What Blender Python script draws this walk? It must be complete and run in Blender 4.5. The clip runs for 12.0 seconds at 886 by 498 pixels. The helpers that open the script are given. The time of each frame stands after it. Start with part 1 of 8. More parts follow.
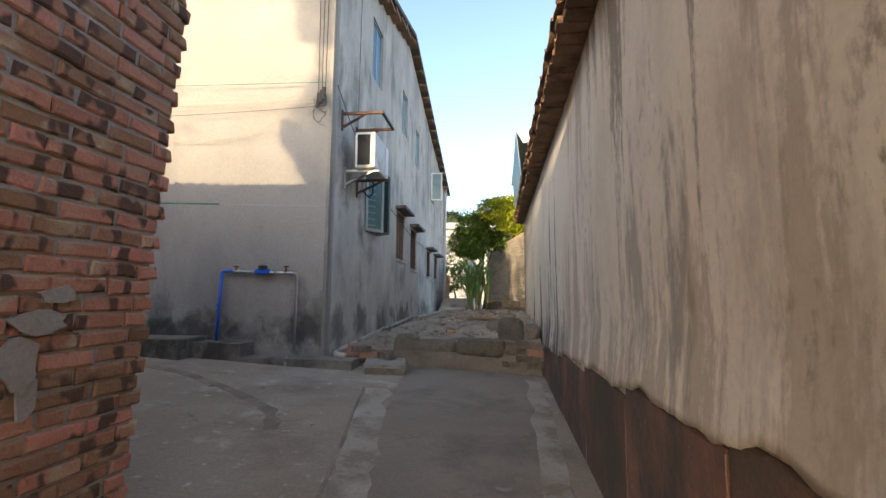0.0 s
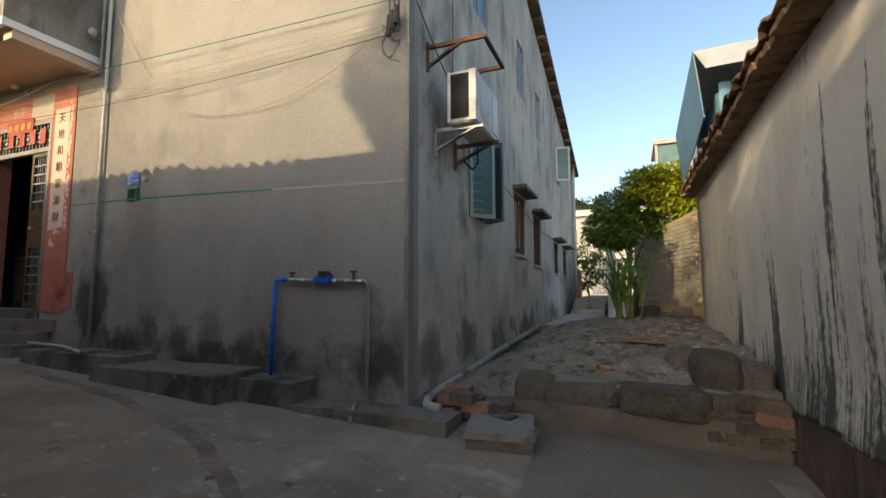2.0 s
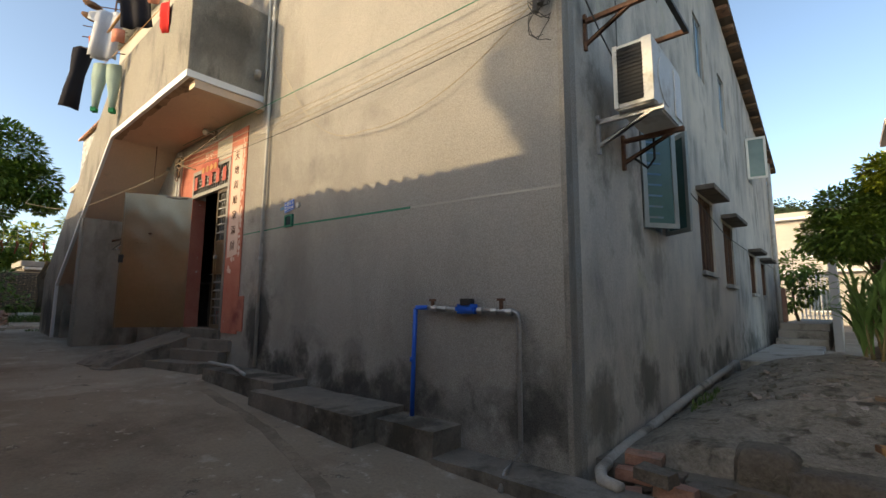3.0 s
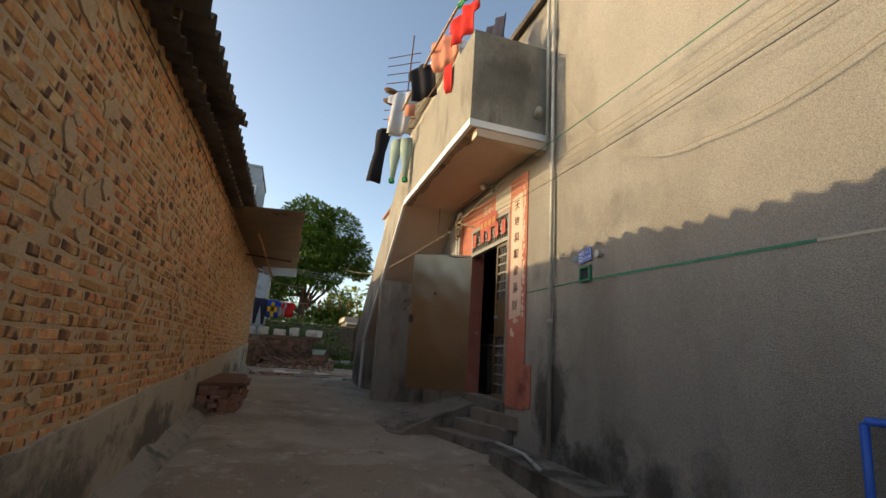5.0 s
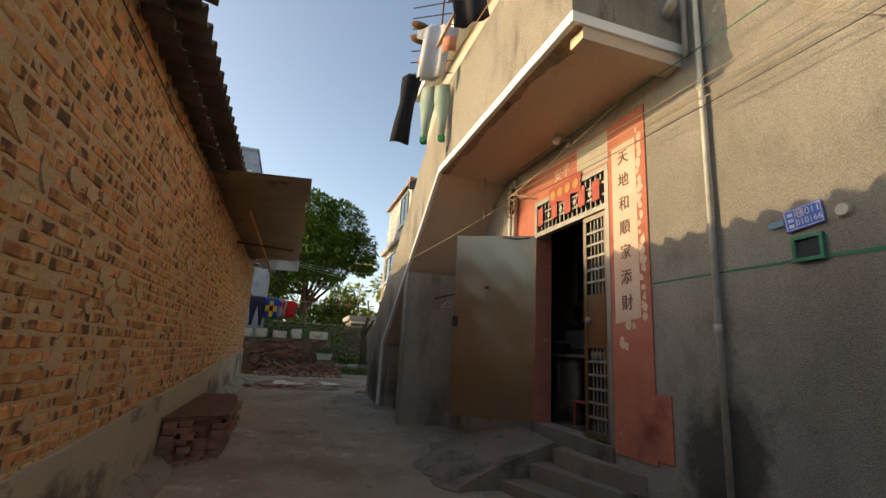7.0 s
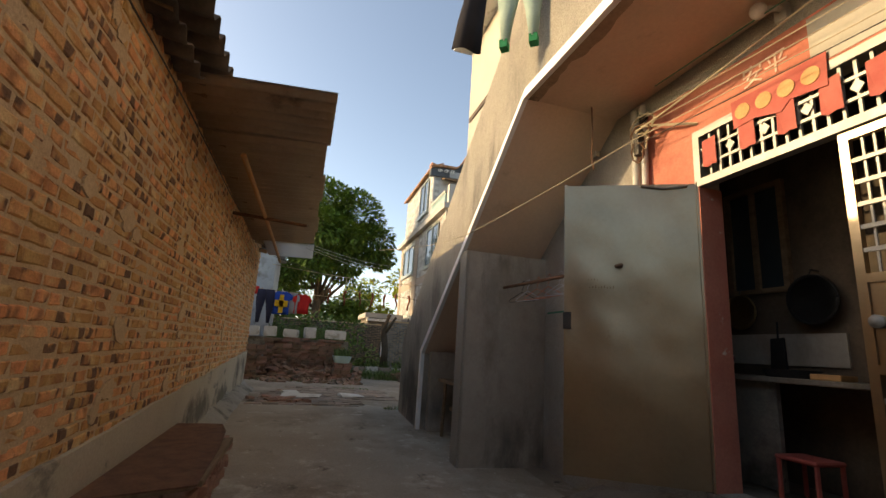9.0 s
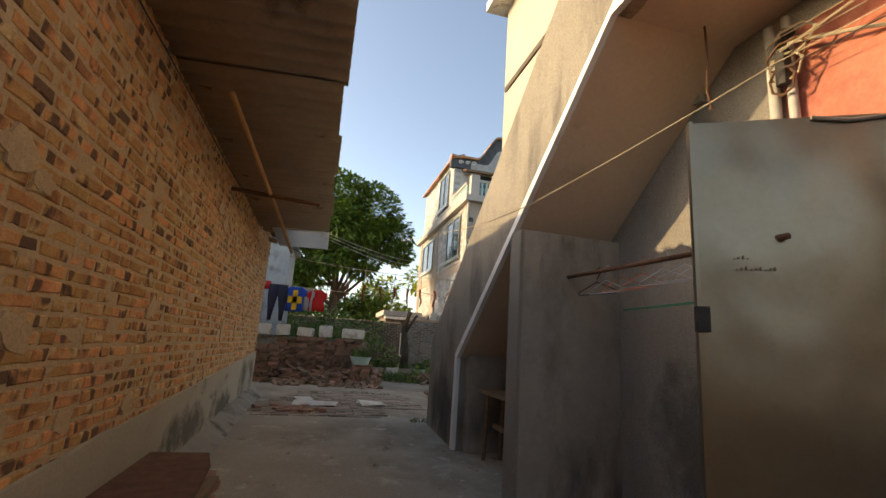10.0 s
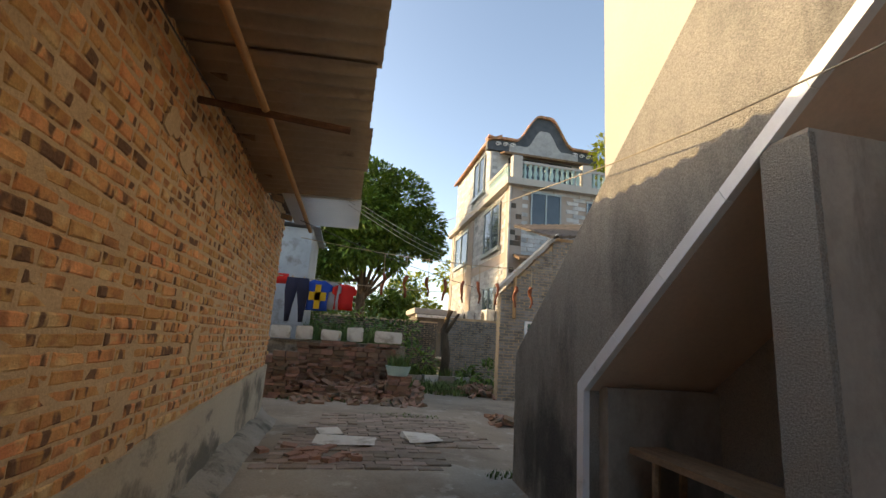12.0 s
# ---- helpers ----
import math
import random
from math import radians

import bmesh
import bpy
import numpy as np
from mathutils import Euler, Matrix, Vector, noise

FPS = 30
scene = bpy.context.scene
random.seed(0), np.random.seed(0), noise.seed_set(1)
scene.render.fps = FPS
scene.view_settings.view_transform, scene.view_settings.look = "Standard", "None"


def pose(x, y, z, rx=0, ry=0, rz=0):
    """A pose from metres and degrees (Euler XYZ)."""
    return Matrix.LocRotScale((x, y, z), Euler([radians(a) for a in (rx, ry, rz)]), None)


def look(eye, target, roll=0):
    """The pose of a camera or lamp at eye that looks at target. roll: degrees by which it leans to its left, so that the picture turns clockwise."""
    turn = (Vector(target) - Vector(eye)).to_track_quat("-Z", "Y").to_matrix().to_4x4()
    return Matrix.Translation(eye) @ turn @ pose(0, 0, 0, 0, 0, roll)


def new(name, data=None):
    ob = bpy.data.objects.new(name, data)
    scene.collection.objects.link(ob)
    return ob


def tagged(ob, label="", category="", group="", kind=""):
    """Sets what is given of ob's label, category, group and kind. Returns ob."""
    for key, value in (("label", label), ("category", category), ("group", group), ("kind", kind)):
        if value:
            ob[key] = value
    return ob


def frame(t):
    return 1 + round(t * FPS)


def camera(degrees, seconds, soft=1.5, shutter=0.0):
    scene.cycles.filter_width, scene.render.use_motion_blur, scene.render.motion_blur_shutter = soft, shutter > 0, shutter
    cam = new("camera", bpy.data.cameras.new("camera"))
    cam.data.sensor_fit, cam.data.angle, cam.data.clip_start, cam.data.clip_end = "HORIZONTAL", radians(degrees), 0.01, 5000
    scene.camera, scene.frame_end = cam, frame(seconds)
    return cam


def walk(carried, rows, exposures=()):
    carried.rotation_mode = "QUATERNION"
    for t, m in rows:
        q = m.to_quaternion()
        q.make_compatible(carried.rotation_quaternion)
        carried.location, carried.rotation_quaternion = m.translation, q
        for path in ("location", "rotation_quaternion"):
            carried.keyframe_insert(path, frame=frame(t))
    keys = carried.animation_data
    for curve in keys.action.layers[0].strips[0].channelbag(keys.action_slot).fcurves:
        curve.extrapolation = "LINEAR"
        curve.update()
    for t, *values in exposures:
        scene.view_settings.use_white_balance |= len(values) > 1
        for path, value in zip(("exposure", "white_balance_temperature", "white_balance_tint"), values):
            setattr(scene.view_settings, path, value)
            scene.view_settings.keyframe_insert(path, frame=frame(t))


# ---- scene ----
cam = camera(87.9, 12.0)
PATH = [
    (0, (0.096, -0.103, 0.904), (-0.144, 1.871, 1.115), 0.5),
    (0.5, (-0.017, 0.488, 0.914), (-0.305, 2.456, 1.128), 0.2),
    (1, (-0.095, 1.086, 0.95), (-0.465, 3.04, 1.158), -0.0),
    (1.5, (-0.239, 1.661, 1.048), (-0.758, 3.583, 1.237), 0.0),
    (2, (-0.371, 2.185, 1.128), (-1.121, 4.03, 1.31), -0.2),
    (2.5, (-0.564, 2.615, 1.179), (-1.594, 4.317, 1.391), 0.1),
    (3, (-0.773, 2.873, 1.248), (-2.073, 4.371, 1.502), 0.3),
    (3.5, (-1.005, 3.039, 1.252), (-2.616, 4.183, 1.563), 1.3),
    (3.7, (-1.124, 3.068, 1.272), (-2.829, 4.059, 1.605), 1.6),
    (5.3, (-2.437, 3.174, 1.448), (-4.295, 3.753, 1.912), 3.9),
    (5.5, (-2.658, 3.157, 1.466), (-4.515, 3.74, 1.93), 3.7),
    (6, (-3.181, 3.13, 1.529), (-5.039, 3.709, 1.991), 3.7),
    (6.5, (-3.73, 3.151, 1.596), (-5.588, 3.736, 2.05), 3.6),
    (7, (-4.26, 3.131, 1.619), (-6.119, 3.72, 2.064), 3.3),
    (7.2, (-4.451, 3.128, 1.635), (-6.311, 3.715, 2.076), 3.4),
    (8.8, (-6.359, 3.114, 1.716), (-8.233, 3.662, 2.152), 3.5),
    (9, (-6.602, 3.119, 1.738), (-8.477, 3.662, 2.17), 3.7),
    (9.5, (-7.214, 3.115, 1.752), (-9.096, 3.642, 2.181), 3.8),
    (10, (-7.825, 3.173, 1.794), (-9.721, 3.651, 2.214), 4.0),
    (10.5, (-8.463, 3.183, 1.822), (-10.37, 3.626, 2.23), 4.1),
    (11, (-9.081, 3.15, 1.847), (-10.992, 3.578, 2.251), 4.2),
    (11.5, (-9.702, 3.145, 1.902), (-11.618, 3.555, 2.304), 4.1),
    (12, (-10.304, 3.109, 1.959), (-12.226, 3.49, 2.36), 3.9),
]
EXPOSURES = [(0.0, 1.86, 6900, 9), (1.0, 1.44, 7000, 8), (2.0, 1.17, 7200, 5), (3.5, 1.11, 7400, 6), (6.0, 0.98, 7900, 5), (9.5, 1.33, 8400, 9), (12.0, 1.50, 8000, 8)]
walk(cam, [(t, look(eye, target, roll)) for t, eye, target, roll in PATH], EXPOSURES)

# ---- daylight ----
SUN_TRAVEL = Vector((0.40, 1.0, -0.33)).normalized()
sun_elev = math.asin(-SUN_TRAVEL.z)
sun_azim = math.atan2(-SUN_TRAVEL.x, -SUN_TRAVEL.y)
world = bpy.data.worlds.new("world")
scene.world = world
world.use_nodes = True
wn = world.node_tree.nodes
sky = wn.new("ShaderNodeTexSky")
sky.sky_type, sky.sun_disc = "NISHITA", False
sky.sun_elevation, sky.sun_rotation = sun_elev, sun_azim
sky.air_density, sky.dust_density, sky.ozone_density = 0.7, 1.4, 1.0
world.node_tree.links.new(sky.outputs[0], wn["Background"].inputs[0])
wn["Background"].inputs[1].default_value = 0.172
sun = new("sun", bpy.data.lights.new("sun", "SUN"))
sun.data.energy, sun.data.angle, sun.data.color = 1.9, radians(0.5), (1.0, 0.80, 0.53)
sun.matrix_world = look((0, 0, 0), SUN_TRAVEL)


# ---- materials ----
def material(name, c1, c2, scale=3.0, fine=60.0, rough=0.9, metal=0.0, bump=0.25, stretch=(1, 1, 1), spots=None, spot_scale=2.0,
             spot_cut=(0.52, 0.66), spot_stretch=(1, 1, 1), vary=0.0, fine_amount=0.25, by_island=False, spec=0.3, dist=0.01, shift=False, blots=(), spot_detail=8.0, tongues=()):
    """Two colours mixed by a broad noise, a fine grain, optional stains of a third colour, and relief."""
    m = bpy.data.materials.new(name)
    m.use_nodes = True
    nt = m.node_tree
    n, l = nt.nodes, nt.links
    b = n["Principled BSDF"]
    b.inputs["Roughness"].default_value, b.inputs["Metallic"].default_value = rough, metal
    b.inputs["Specular IOR Level"].default_value = spec
    tc = n.new("ShaderNodeTexCoord")
    coords = tc.outputs["Object"]
    if shift == "island":
        ge, add, mul = n.new("ShaderNodeNewGeometry"), n.new("ShaderNodeVectorMath"), n.new("ShaderNodeVectorMath")
        mul.operation = "MULTIPLY"
        l.new(ge.outputs["Random Per Island"], mul.inputs[0])
        mul.inputs[1].default_value = (61.0, 97.0, 43.0)
        l.new(coords, add.inputs[0])
        l.new(mul.outputs[0], add.inputs[1])
        coords = add.outputs[0]
    elif shift:
        oi, add = n.new("ShaderNodeObjectInfo"), n.new("ShaderNodeVectorMath")
        spread = n.new("ShaderNodeVectorMath")
        spread.operation = "MULTIPLY"
        spread.inputs[1].default_value = (7.3, 9.1, 11.7)
        l.new(oi.outputs["Location"], spread.inputs[0])
        l.new(coords, add.inputs[0])
        l.new(spread.outputs[0], add.inputs[1])
        coords = add.outputs[0]

    def noisy(s, st, detail=5.0, w=0.6):
        mp = n.new("ShaderNodeMapping")
        mp.inputs["Scale"].default_value = st
        t = n.new("ShaderNodeTexNoise")
        t.inputs["Scale"].default_value, t.inputs["Detail"].default_value, t.inputs["Roughness"].default_value = s, detail, w
        l.new(coords, mp.inputs[0])
        l.new(mp.outputs[0], t.inputs["Vector"])
        return t.outputs["Fac"]

    def mix(kind, fac, a, c):
        x = n.new("ShaderNodeMix")
        x.data_type, x.blend_type = "RGBA", kind
        for sock, v in ((x.inputs[0], fac), (x.inputs[6], a), (x.inputs[7], c)):
            if isinstance(v, (int, float)):
                sock.default_value = v
            elif isinstance(v, tuple):
                sock.default_value = (*v, 1)
            else:
                l.new(v, sock)
        return x.outputs[2]

    def ramp(src, lo, hi, a=0.0, z=1.0):
        r = n.new("ShaderNodeMapRange")
        r.inputs[1].default_value, r.inputs[2].default_value, r.inputs[3].default_value, r.inputs[4].default_value = lo, hi, a, z
        l.new(src, r.inputs[0])
        return r.outputs[0]

    col = mix("MIX", ramp(noisy(scale, stretch), 0.32, 0.68), tuple(c1), tuple(c2))
    if vary:
        if by_island:
            g = n.new("ShaderNodeNewGeometry")
            rnd = g.outputs["Random Per Island"]
        else:
            g = n.new("ShaderNodeObjectInfo")
            rnd = g.outputs["Random"]
        hs = n.new("ShaderNodeHueSaturation")
        l.new(ramp(rnd, 0, 1, 1 - vary, 1 + vary), hs.inputs["Value"])
        l.new(ramp(rnd, 0, 1, 0.5 + vary * 0.05, 0.5 - vary * 0.05), hs.inputs["Hue"])
        l.new(col, hs.inputs["Color"])
        col = hs.outputs[0]
    for sp in (spots if isinstance(spots, list) else [(spots, spot_scale, spot_cut, spot_stretch)] if spots else []):
        sc, ss, cut, st = sp[:4]
        fac = ramp(noisy(ss, st, spot_detail, 0.65 if spot_detail > 4 else 0.4), cut[0], cut[1])
        if len(sp) > 4:
            both = n.new("ShaderNodeMath")
            both.operation = "MULTIPLY"
            l.new(fac, both.inputs[0])
            l.new(ramp(noisy(*sp[4][:2], 4.0, 0.55), *sp[4][2]), both.inputs[1])
            fac = both.outputs[0]
        col = mix("MIX", fac, col, tuple(sc))
    for centre, radii, sc, strength, ss, st in blots:
        gap, size = n.new("ShaderNodeVectorMath"), n.new("ShaderNodeVectorMath")
        gap.operation, size.operation = "SUBTRACT", "DIVIDE"
        far, val = n.new("ShaderNodeVectorMath"), n.new("ShaderNodeMath")
        far.operation, val.operation = "LENGTH", "SUBTRACT"
        l.new(coords, gap.inputs[0])
        gap.inputs[1].default_value, size.inputs[1].default_value = centre, radii
        l.new(gap.outputs[0], size.inputs[0])
        l.new(size.outputs[0], far.inputs[0])
        l.new(ramp(noisy(ss, st, 7.0, 0.65), 0.25, 0.75, -0.2, 1.5), val.inputs[0])
        l.new(far.outputs["Value"], val.inputs[1])
        col = mix("MIX", ramp(val.outputs[0], -0.15, 0.45, 0.0, strength), col, tuple(sc))
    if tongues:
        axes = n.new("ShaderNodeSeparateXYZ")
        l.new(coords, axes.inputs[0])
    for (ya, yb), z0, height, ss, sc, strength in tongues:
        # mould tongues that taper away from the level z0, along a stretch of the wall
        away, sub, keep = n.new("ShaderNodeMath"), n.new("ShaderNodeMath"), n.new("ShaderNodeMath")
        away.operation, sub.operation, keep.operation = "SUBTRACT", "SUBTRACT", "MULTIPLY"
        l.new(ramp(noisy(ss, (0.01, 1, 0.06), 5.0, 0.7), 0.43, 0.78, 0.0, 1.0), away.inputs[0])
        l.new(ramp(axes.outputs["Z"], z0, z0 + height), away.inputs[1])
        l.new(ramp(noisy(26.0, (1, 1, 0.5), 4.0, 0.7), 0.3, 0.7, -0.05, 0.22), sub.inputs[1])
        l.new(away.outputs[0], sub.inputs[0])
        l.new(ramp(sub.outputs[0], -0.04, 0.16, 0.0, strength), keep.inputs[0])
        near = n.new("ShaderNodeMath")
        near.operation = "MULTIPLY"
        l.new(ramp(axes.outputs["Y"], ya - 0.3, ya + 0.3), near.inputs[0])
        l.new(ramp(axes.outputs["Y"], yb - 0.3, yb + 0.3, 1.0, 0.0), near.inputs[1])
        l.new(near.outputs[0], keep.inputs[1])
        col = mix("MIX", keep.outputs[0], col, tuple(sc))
    f = noisy(fine, (1, 1, 1), 3.0, 0.7)
    col = mix("MULTIPLY", 1.0, col, mix("MIX", ramp(f, 0.3, 0.7), (1 - fine_amount,) * 3, (1.0, 1.0, 1.0)))
    l.new(col, b.inputs["Base Color"])
    if bump:
        bp = n.new("ShaderNodeBump")
        bp.inputs["Strength"].default_value, bp.inputs["Distance"].default_value = bump, dist
        l.new(f, bp.inputs["Height"])
        l.new(bp.outputs[0], b.inputs["Normal"])
    return m


M = {}


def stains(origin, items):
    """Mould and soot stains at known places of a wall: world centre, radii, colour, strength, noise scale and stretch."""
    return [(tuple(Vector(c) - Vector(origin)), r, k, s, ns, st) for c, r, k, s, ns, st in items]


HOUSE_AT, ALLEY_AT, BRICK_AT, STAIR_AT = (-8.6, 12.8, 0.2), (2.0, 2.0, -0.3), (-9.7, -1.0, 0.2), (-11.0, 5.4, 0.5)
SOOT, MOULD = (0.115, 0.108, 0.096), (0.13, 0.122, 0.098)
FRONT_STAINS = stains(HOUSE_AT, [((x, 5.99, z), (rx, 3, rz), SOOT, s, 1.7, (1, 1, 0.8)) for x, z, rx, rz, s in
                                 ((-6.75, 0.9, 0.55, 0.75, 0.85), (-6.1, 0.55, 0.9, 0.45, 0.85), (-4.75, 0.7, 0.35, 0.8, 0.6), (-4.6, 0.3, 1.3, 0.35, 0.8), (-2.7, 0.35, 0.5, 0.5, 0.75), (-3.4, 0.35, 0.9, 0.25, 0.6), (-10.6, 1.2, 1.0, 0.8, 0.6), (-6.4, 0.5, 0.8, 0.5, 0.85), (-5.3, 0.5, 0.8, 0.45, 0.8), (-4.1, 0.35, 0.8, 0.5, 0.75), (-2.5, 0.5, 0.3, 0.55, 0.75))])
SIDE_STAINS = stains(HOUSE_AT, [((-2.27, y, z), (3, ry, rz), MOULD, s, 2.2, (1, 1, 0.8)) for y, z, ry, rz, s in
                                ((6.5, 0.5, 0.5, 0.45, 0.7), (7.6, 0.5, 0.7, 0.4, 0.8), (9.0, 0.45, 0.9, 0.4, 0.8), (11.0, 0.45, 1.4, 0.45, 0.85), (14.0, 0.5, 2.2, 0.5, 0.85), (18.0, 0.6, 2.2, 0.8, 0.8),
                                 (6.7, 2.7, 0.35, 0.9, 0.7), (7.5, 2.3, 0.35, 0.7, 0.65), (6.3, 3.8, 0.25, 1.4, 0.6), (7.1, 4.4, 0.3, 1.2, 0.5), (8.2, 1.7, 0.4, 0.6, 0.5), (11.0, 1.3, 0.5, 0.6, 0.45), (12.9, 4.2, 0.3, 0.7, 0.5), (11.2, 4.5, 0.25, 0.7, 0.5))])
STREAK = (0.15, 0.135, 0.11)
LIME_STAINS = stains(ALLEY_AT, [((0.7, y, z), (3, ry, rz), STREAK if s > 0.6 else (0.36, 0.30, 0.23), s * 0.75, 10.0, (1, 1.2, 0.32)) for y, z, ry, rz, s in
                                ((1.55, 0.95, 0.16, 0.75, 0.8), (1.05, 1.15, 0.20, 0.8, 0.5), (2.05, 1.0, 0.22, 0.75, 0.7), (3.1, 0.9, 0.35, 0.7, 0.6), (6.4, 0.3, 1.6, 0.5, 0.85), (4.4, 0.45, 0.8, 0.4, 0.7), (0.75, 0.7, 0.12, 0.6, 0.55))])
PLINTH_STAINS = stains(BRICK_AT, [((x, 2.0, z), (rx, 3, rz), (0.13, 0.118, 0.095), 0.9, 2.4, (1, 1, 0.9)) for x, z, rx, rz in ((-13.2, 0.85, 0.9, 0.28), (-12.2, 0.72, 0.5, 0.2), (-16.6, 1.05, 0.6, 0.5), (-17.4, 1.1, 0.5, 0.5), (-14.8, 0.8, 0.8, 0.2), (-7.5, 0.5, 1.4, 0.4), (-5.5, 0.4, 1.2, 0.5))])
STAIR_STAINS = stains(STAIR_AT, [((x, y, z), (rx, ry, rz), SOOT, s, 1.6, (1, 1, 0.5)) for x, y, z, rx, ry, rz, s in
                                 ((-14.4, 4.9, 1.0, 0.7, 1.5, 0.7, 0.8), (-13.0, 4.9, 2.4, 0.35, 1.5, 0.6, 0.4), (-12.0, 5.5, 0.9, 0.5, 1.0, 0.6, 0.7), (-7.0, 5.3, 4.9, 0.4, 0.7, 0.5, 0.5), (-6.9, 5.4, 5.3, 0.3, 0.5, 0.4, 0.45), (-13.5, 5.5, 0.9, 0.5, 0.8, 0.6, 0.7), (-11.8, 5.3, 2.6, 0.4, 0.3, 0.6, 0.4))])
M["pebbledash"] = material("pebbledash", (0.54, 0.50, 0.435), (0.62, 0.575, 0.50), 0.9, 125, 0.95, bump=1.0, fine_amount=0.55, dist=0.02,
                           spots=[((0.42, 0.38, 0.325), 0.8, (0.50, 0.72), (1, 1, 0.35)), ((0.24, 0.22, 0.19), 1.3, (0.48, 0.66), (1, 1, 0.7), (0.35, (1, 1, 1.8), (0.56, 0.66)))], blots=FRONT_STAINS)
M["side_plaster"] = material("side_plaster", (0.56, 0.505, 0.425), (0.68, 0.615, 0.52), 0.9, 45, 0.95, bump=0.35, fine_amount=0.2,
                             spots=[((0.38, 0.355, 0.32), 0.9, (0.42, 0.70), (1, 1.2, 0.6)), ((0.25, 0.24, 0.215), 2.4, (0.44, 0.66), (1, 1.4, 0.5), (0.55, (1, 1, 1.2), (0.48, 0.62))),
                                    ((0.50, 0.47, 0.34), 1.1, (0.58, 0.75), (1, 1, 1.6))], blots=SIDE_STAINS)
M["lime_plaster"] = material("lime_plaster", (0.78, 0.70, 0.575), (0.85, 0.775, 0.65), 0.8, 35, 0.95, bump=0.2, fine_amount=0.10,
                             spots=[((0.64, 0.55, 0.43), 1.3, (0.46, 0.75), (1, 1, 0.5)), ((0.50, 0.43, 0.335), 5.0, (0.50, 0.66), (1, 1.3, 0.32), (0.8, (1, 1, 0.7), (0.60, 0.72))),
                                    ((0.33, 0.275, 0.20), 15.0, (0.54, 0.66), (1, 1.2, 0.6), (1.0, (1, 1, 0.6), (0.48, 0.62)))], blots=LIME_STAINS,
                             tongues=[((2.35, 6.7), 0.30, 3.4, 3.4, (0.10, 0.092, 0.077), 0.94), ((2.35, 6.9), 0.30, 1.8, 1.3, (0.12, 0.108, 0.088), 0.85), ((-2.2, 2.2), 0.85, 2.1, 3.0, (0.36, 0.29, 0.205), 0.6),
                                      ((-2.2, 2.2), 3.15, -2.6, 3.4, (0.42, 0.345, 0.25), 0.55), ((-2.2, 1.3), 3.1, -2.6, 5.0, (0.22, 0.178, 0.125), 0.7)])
M["soffit"] = material("soffit", (0.66, 0.50, 0.375), (0.72, 0.56, 0.43), 1.2, 30, 0.9, bump=0.1, fine_amount=0.1, spots=(0.44, 0.33, 0.24), spot_cut=(0.6, 0.8))
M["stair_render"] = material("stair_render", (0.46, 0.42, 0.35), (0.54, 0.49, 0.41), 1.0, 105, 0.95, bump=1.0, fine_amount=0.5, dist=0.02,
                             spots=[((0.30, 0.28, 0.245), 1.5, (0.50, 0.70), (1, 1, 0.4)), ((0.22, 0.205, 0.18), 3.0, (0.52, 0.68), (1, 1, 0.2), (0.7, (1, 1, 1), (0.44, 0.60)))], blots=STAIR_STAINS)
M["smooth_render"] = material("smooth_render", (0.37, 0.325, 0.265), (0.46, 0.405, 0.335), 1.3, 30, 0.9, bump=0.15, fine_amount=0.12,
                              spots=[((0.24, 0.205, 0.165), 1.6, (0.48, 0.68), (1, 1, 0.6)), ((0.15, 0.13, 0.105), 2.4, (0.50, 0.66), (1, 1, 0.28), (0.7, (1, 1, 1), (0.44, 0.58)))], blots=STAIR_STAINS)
M["flaked_cement"] = material("flaked_cement", (0.36, 0.26, 0.175), (0.50, 0.385, 0.275), 3.0, 40, 0.95, bump=0.6, fine_amount=0.25, spots=[((0.16, 0.115, 0.08), 4.0, (0.50, 0.66), (1, 1, 1))])
M["cream_render"] = material("cream_render", (0.42, 0.39, 0.33), (0.48, 0.445, 0.375), 0.8, 30, 0.9, bump=0.1, fine_amount=0.08)
M["white_trim"] = material("white_trim", (0.76, 0.75, 0.72), (0.84, 0.83, 0.80), 5, 60, 0.7, bump=0.1, fine_amount=0.12, spots=(0.50, 0.47, 0.42), spot_scale=6)
M["white_tile"] = material("white_tile", (0.82, 0.82, 0.81), (0.86, 0.86, 0.85), 4, 60, 0.3, bump=0.03, fine_amount=0.05, spec=0.5, spots=[((0.62, 0.60, 0.55), 5.0, (0.60, 0.74), (1, 1, 1))])
M["brick"] = material("brick", (0.62, 0.265, 0.105), (0.77, 0.44, 0.19), 5, 70, 0.92, bump=0.7, vary=0.24, fine_amount=0.26, by_island=False, shift=True, spot_detail=2.0,
                      spots=[((0.42, 0.19, 0.085), 8.0, (0.52, 0.66), (1, 1, 0.7)), ((0.76, 0.53, 0.27), 6.5, (0.57, 0.69), (1, 1, 1.3)), ((0.19, 0.105, 0.062), 11.0, (0.565, 0.625), (1, 1, 0.45))])
M["brick_red"] = material("brick_red", (0.38, 0.17, 0.105), (0.50, 0.265, 0.17), 5, 70, 0.92, bump=0.7, vary=0.35, fine_amount=0.25, shift=True, spot_detail=2.0,
                          spots=[((0.50, 0.36, 0.23), 5.5, (0.60, 0.70), (1, 1, 1.3)), ((0.13, 0.075, 0.052), 10.0, (0.56, 0.625), (1, 1, 0.6))])
M["brick_red_rest"] = material("brick_red_rest", (0.38, 0.17, 0.105), (0.50, 0.265, 0.17), 5, 70, 0.92, bump=0.7, vary=0.35, fine_amount=0.25, by_island=True, shift="island", spot_detail=2.0,
                               spots=[((0.14, 0.085, 0.06), 7.0, (0.575, 0.64), (1, 1, 1.1))])
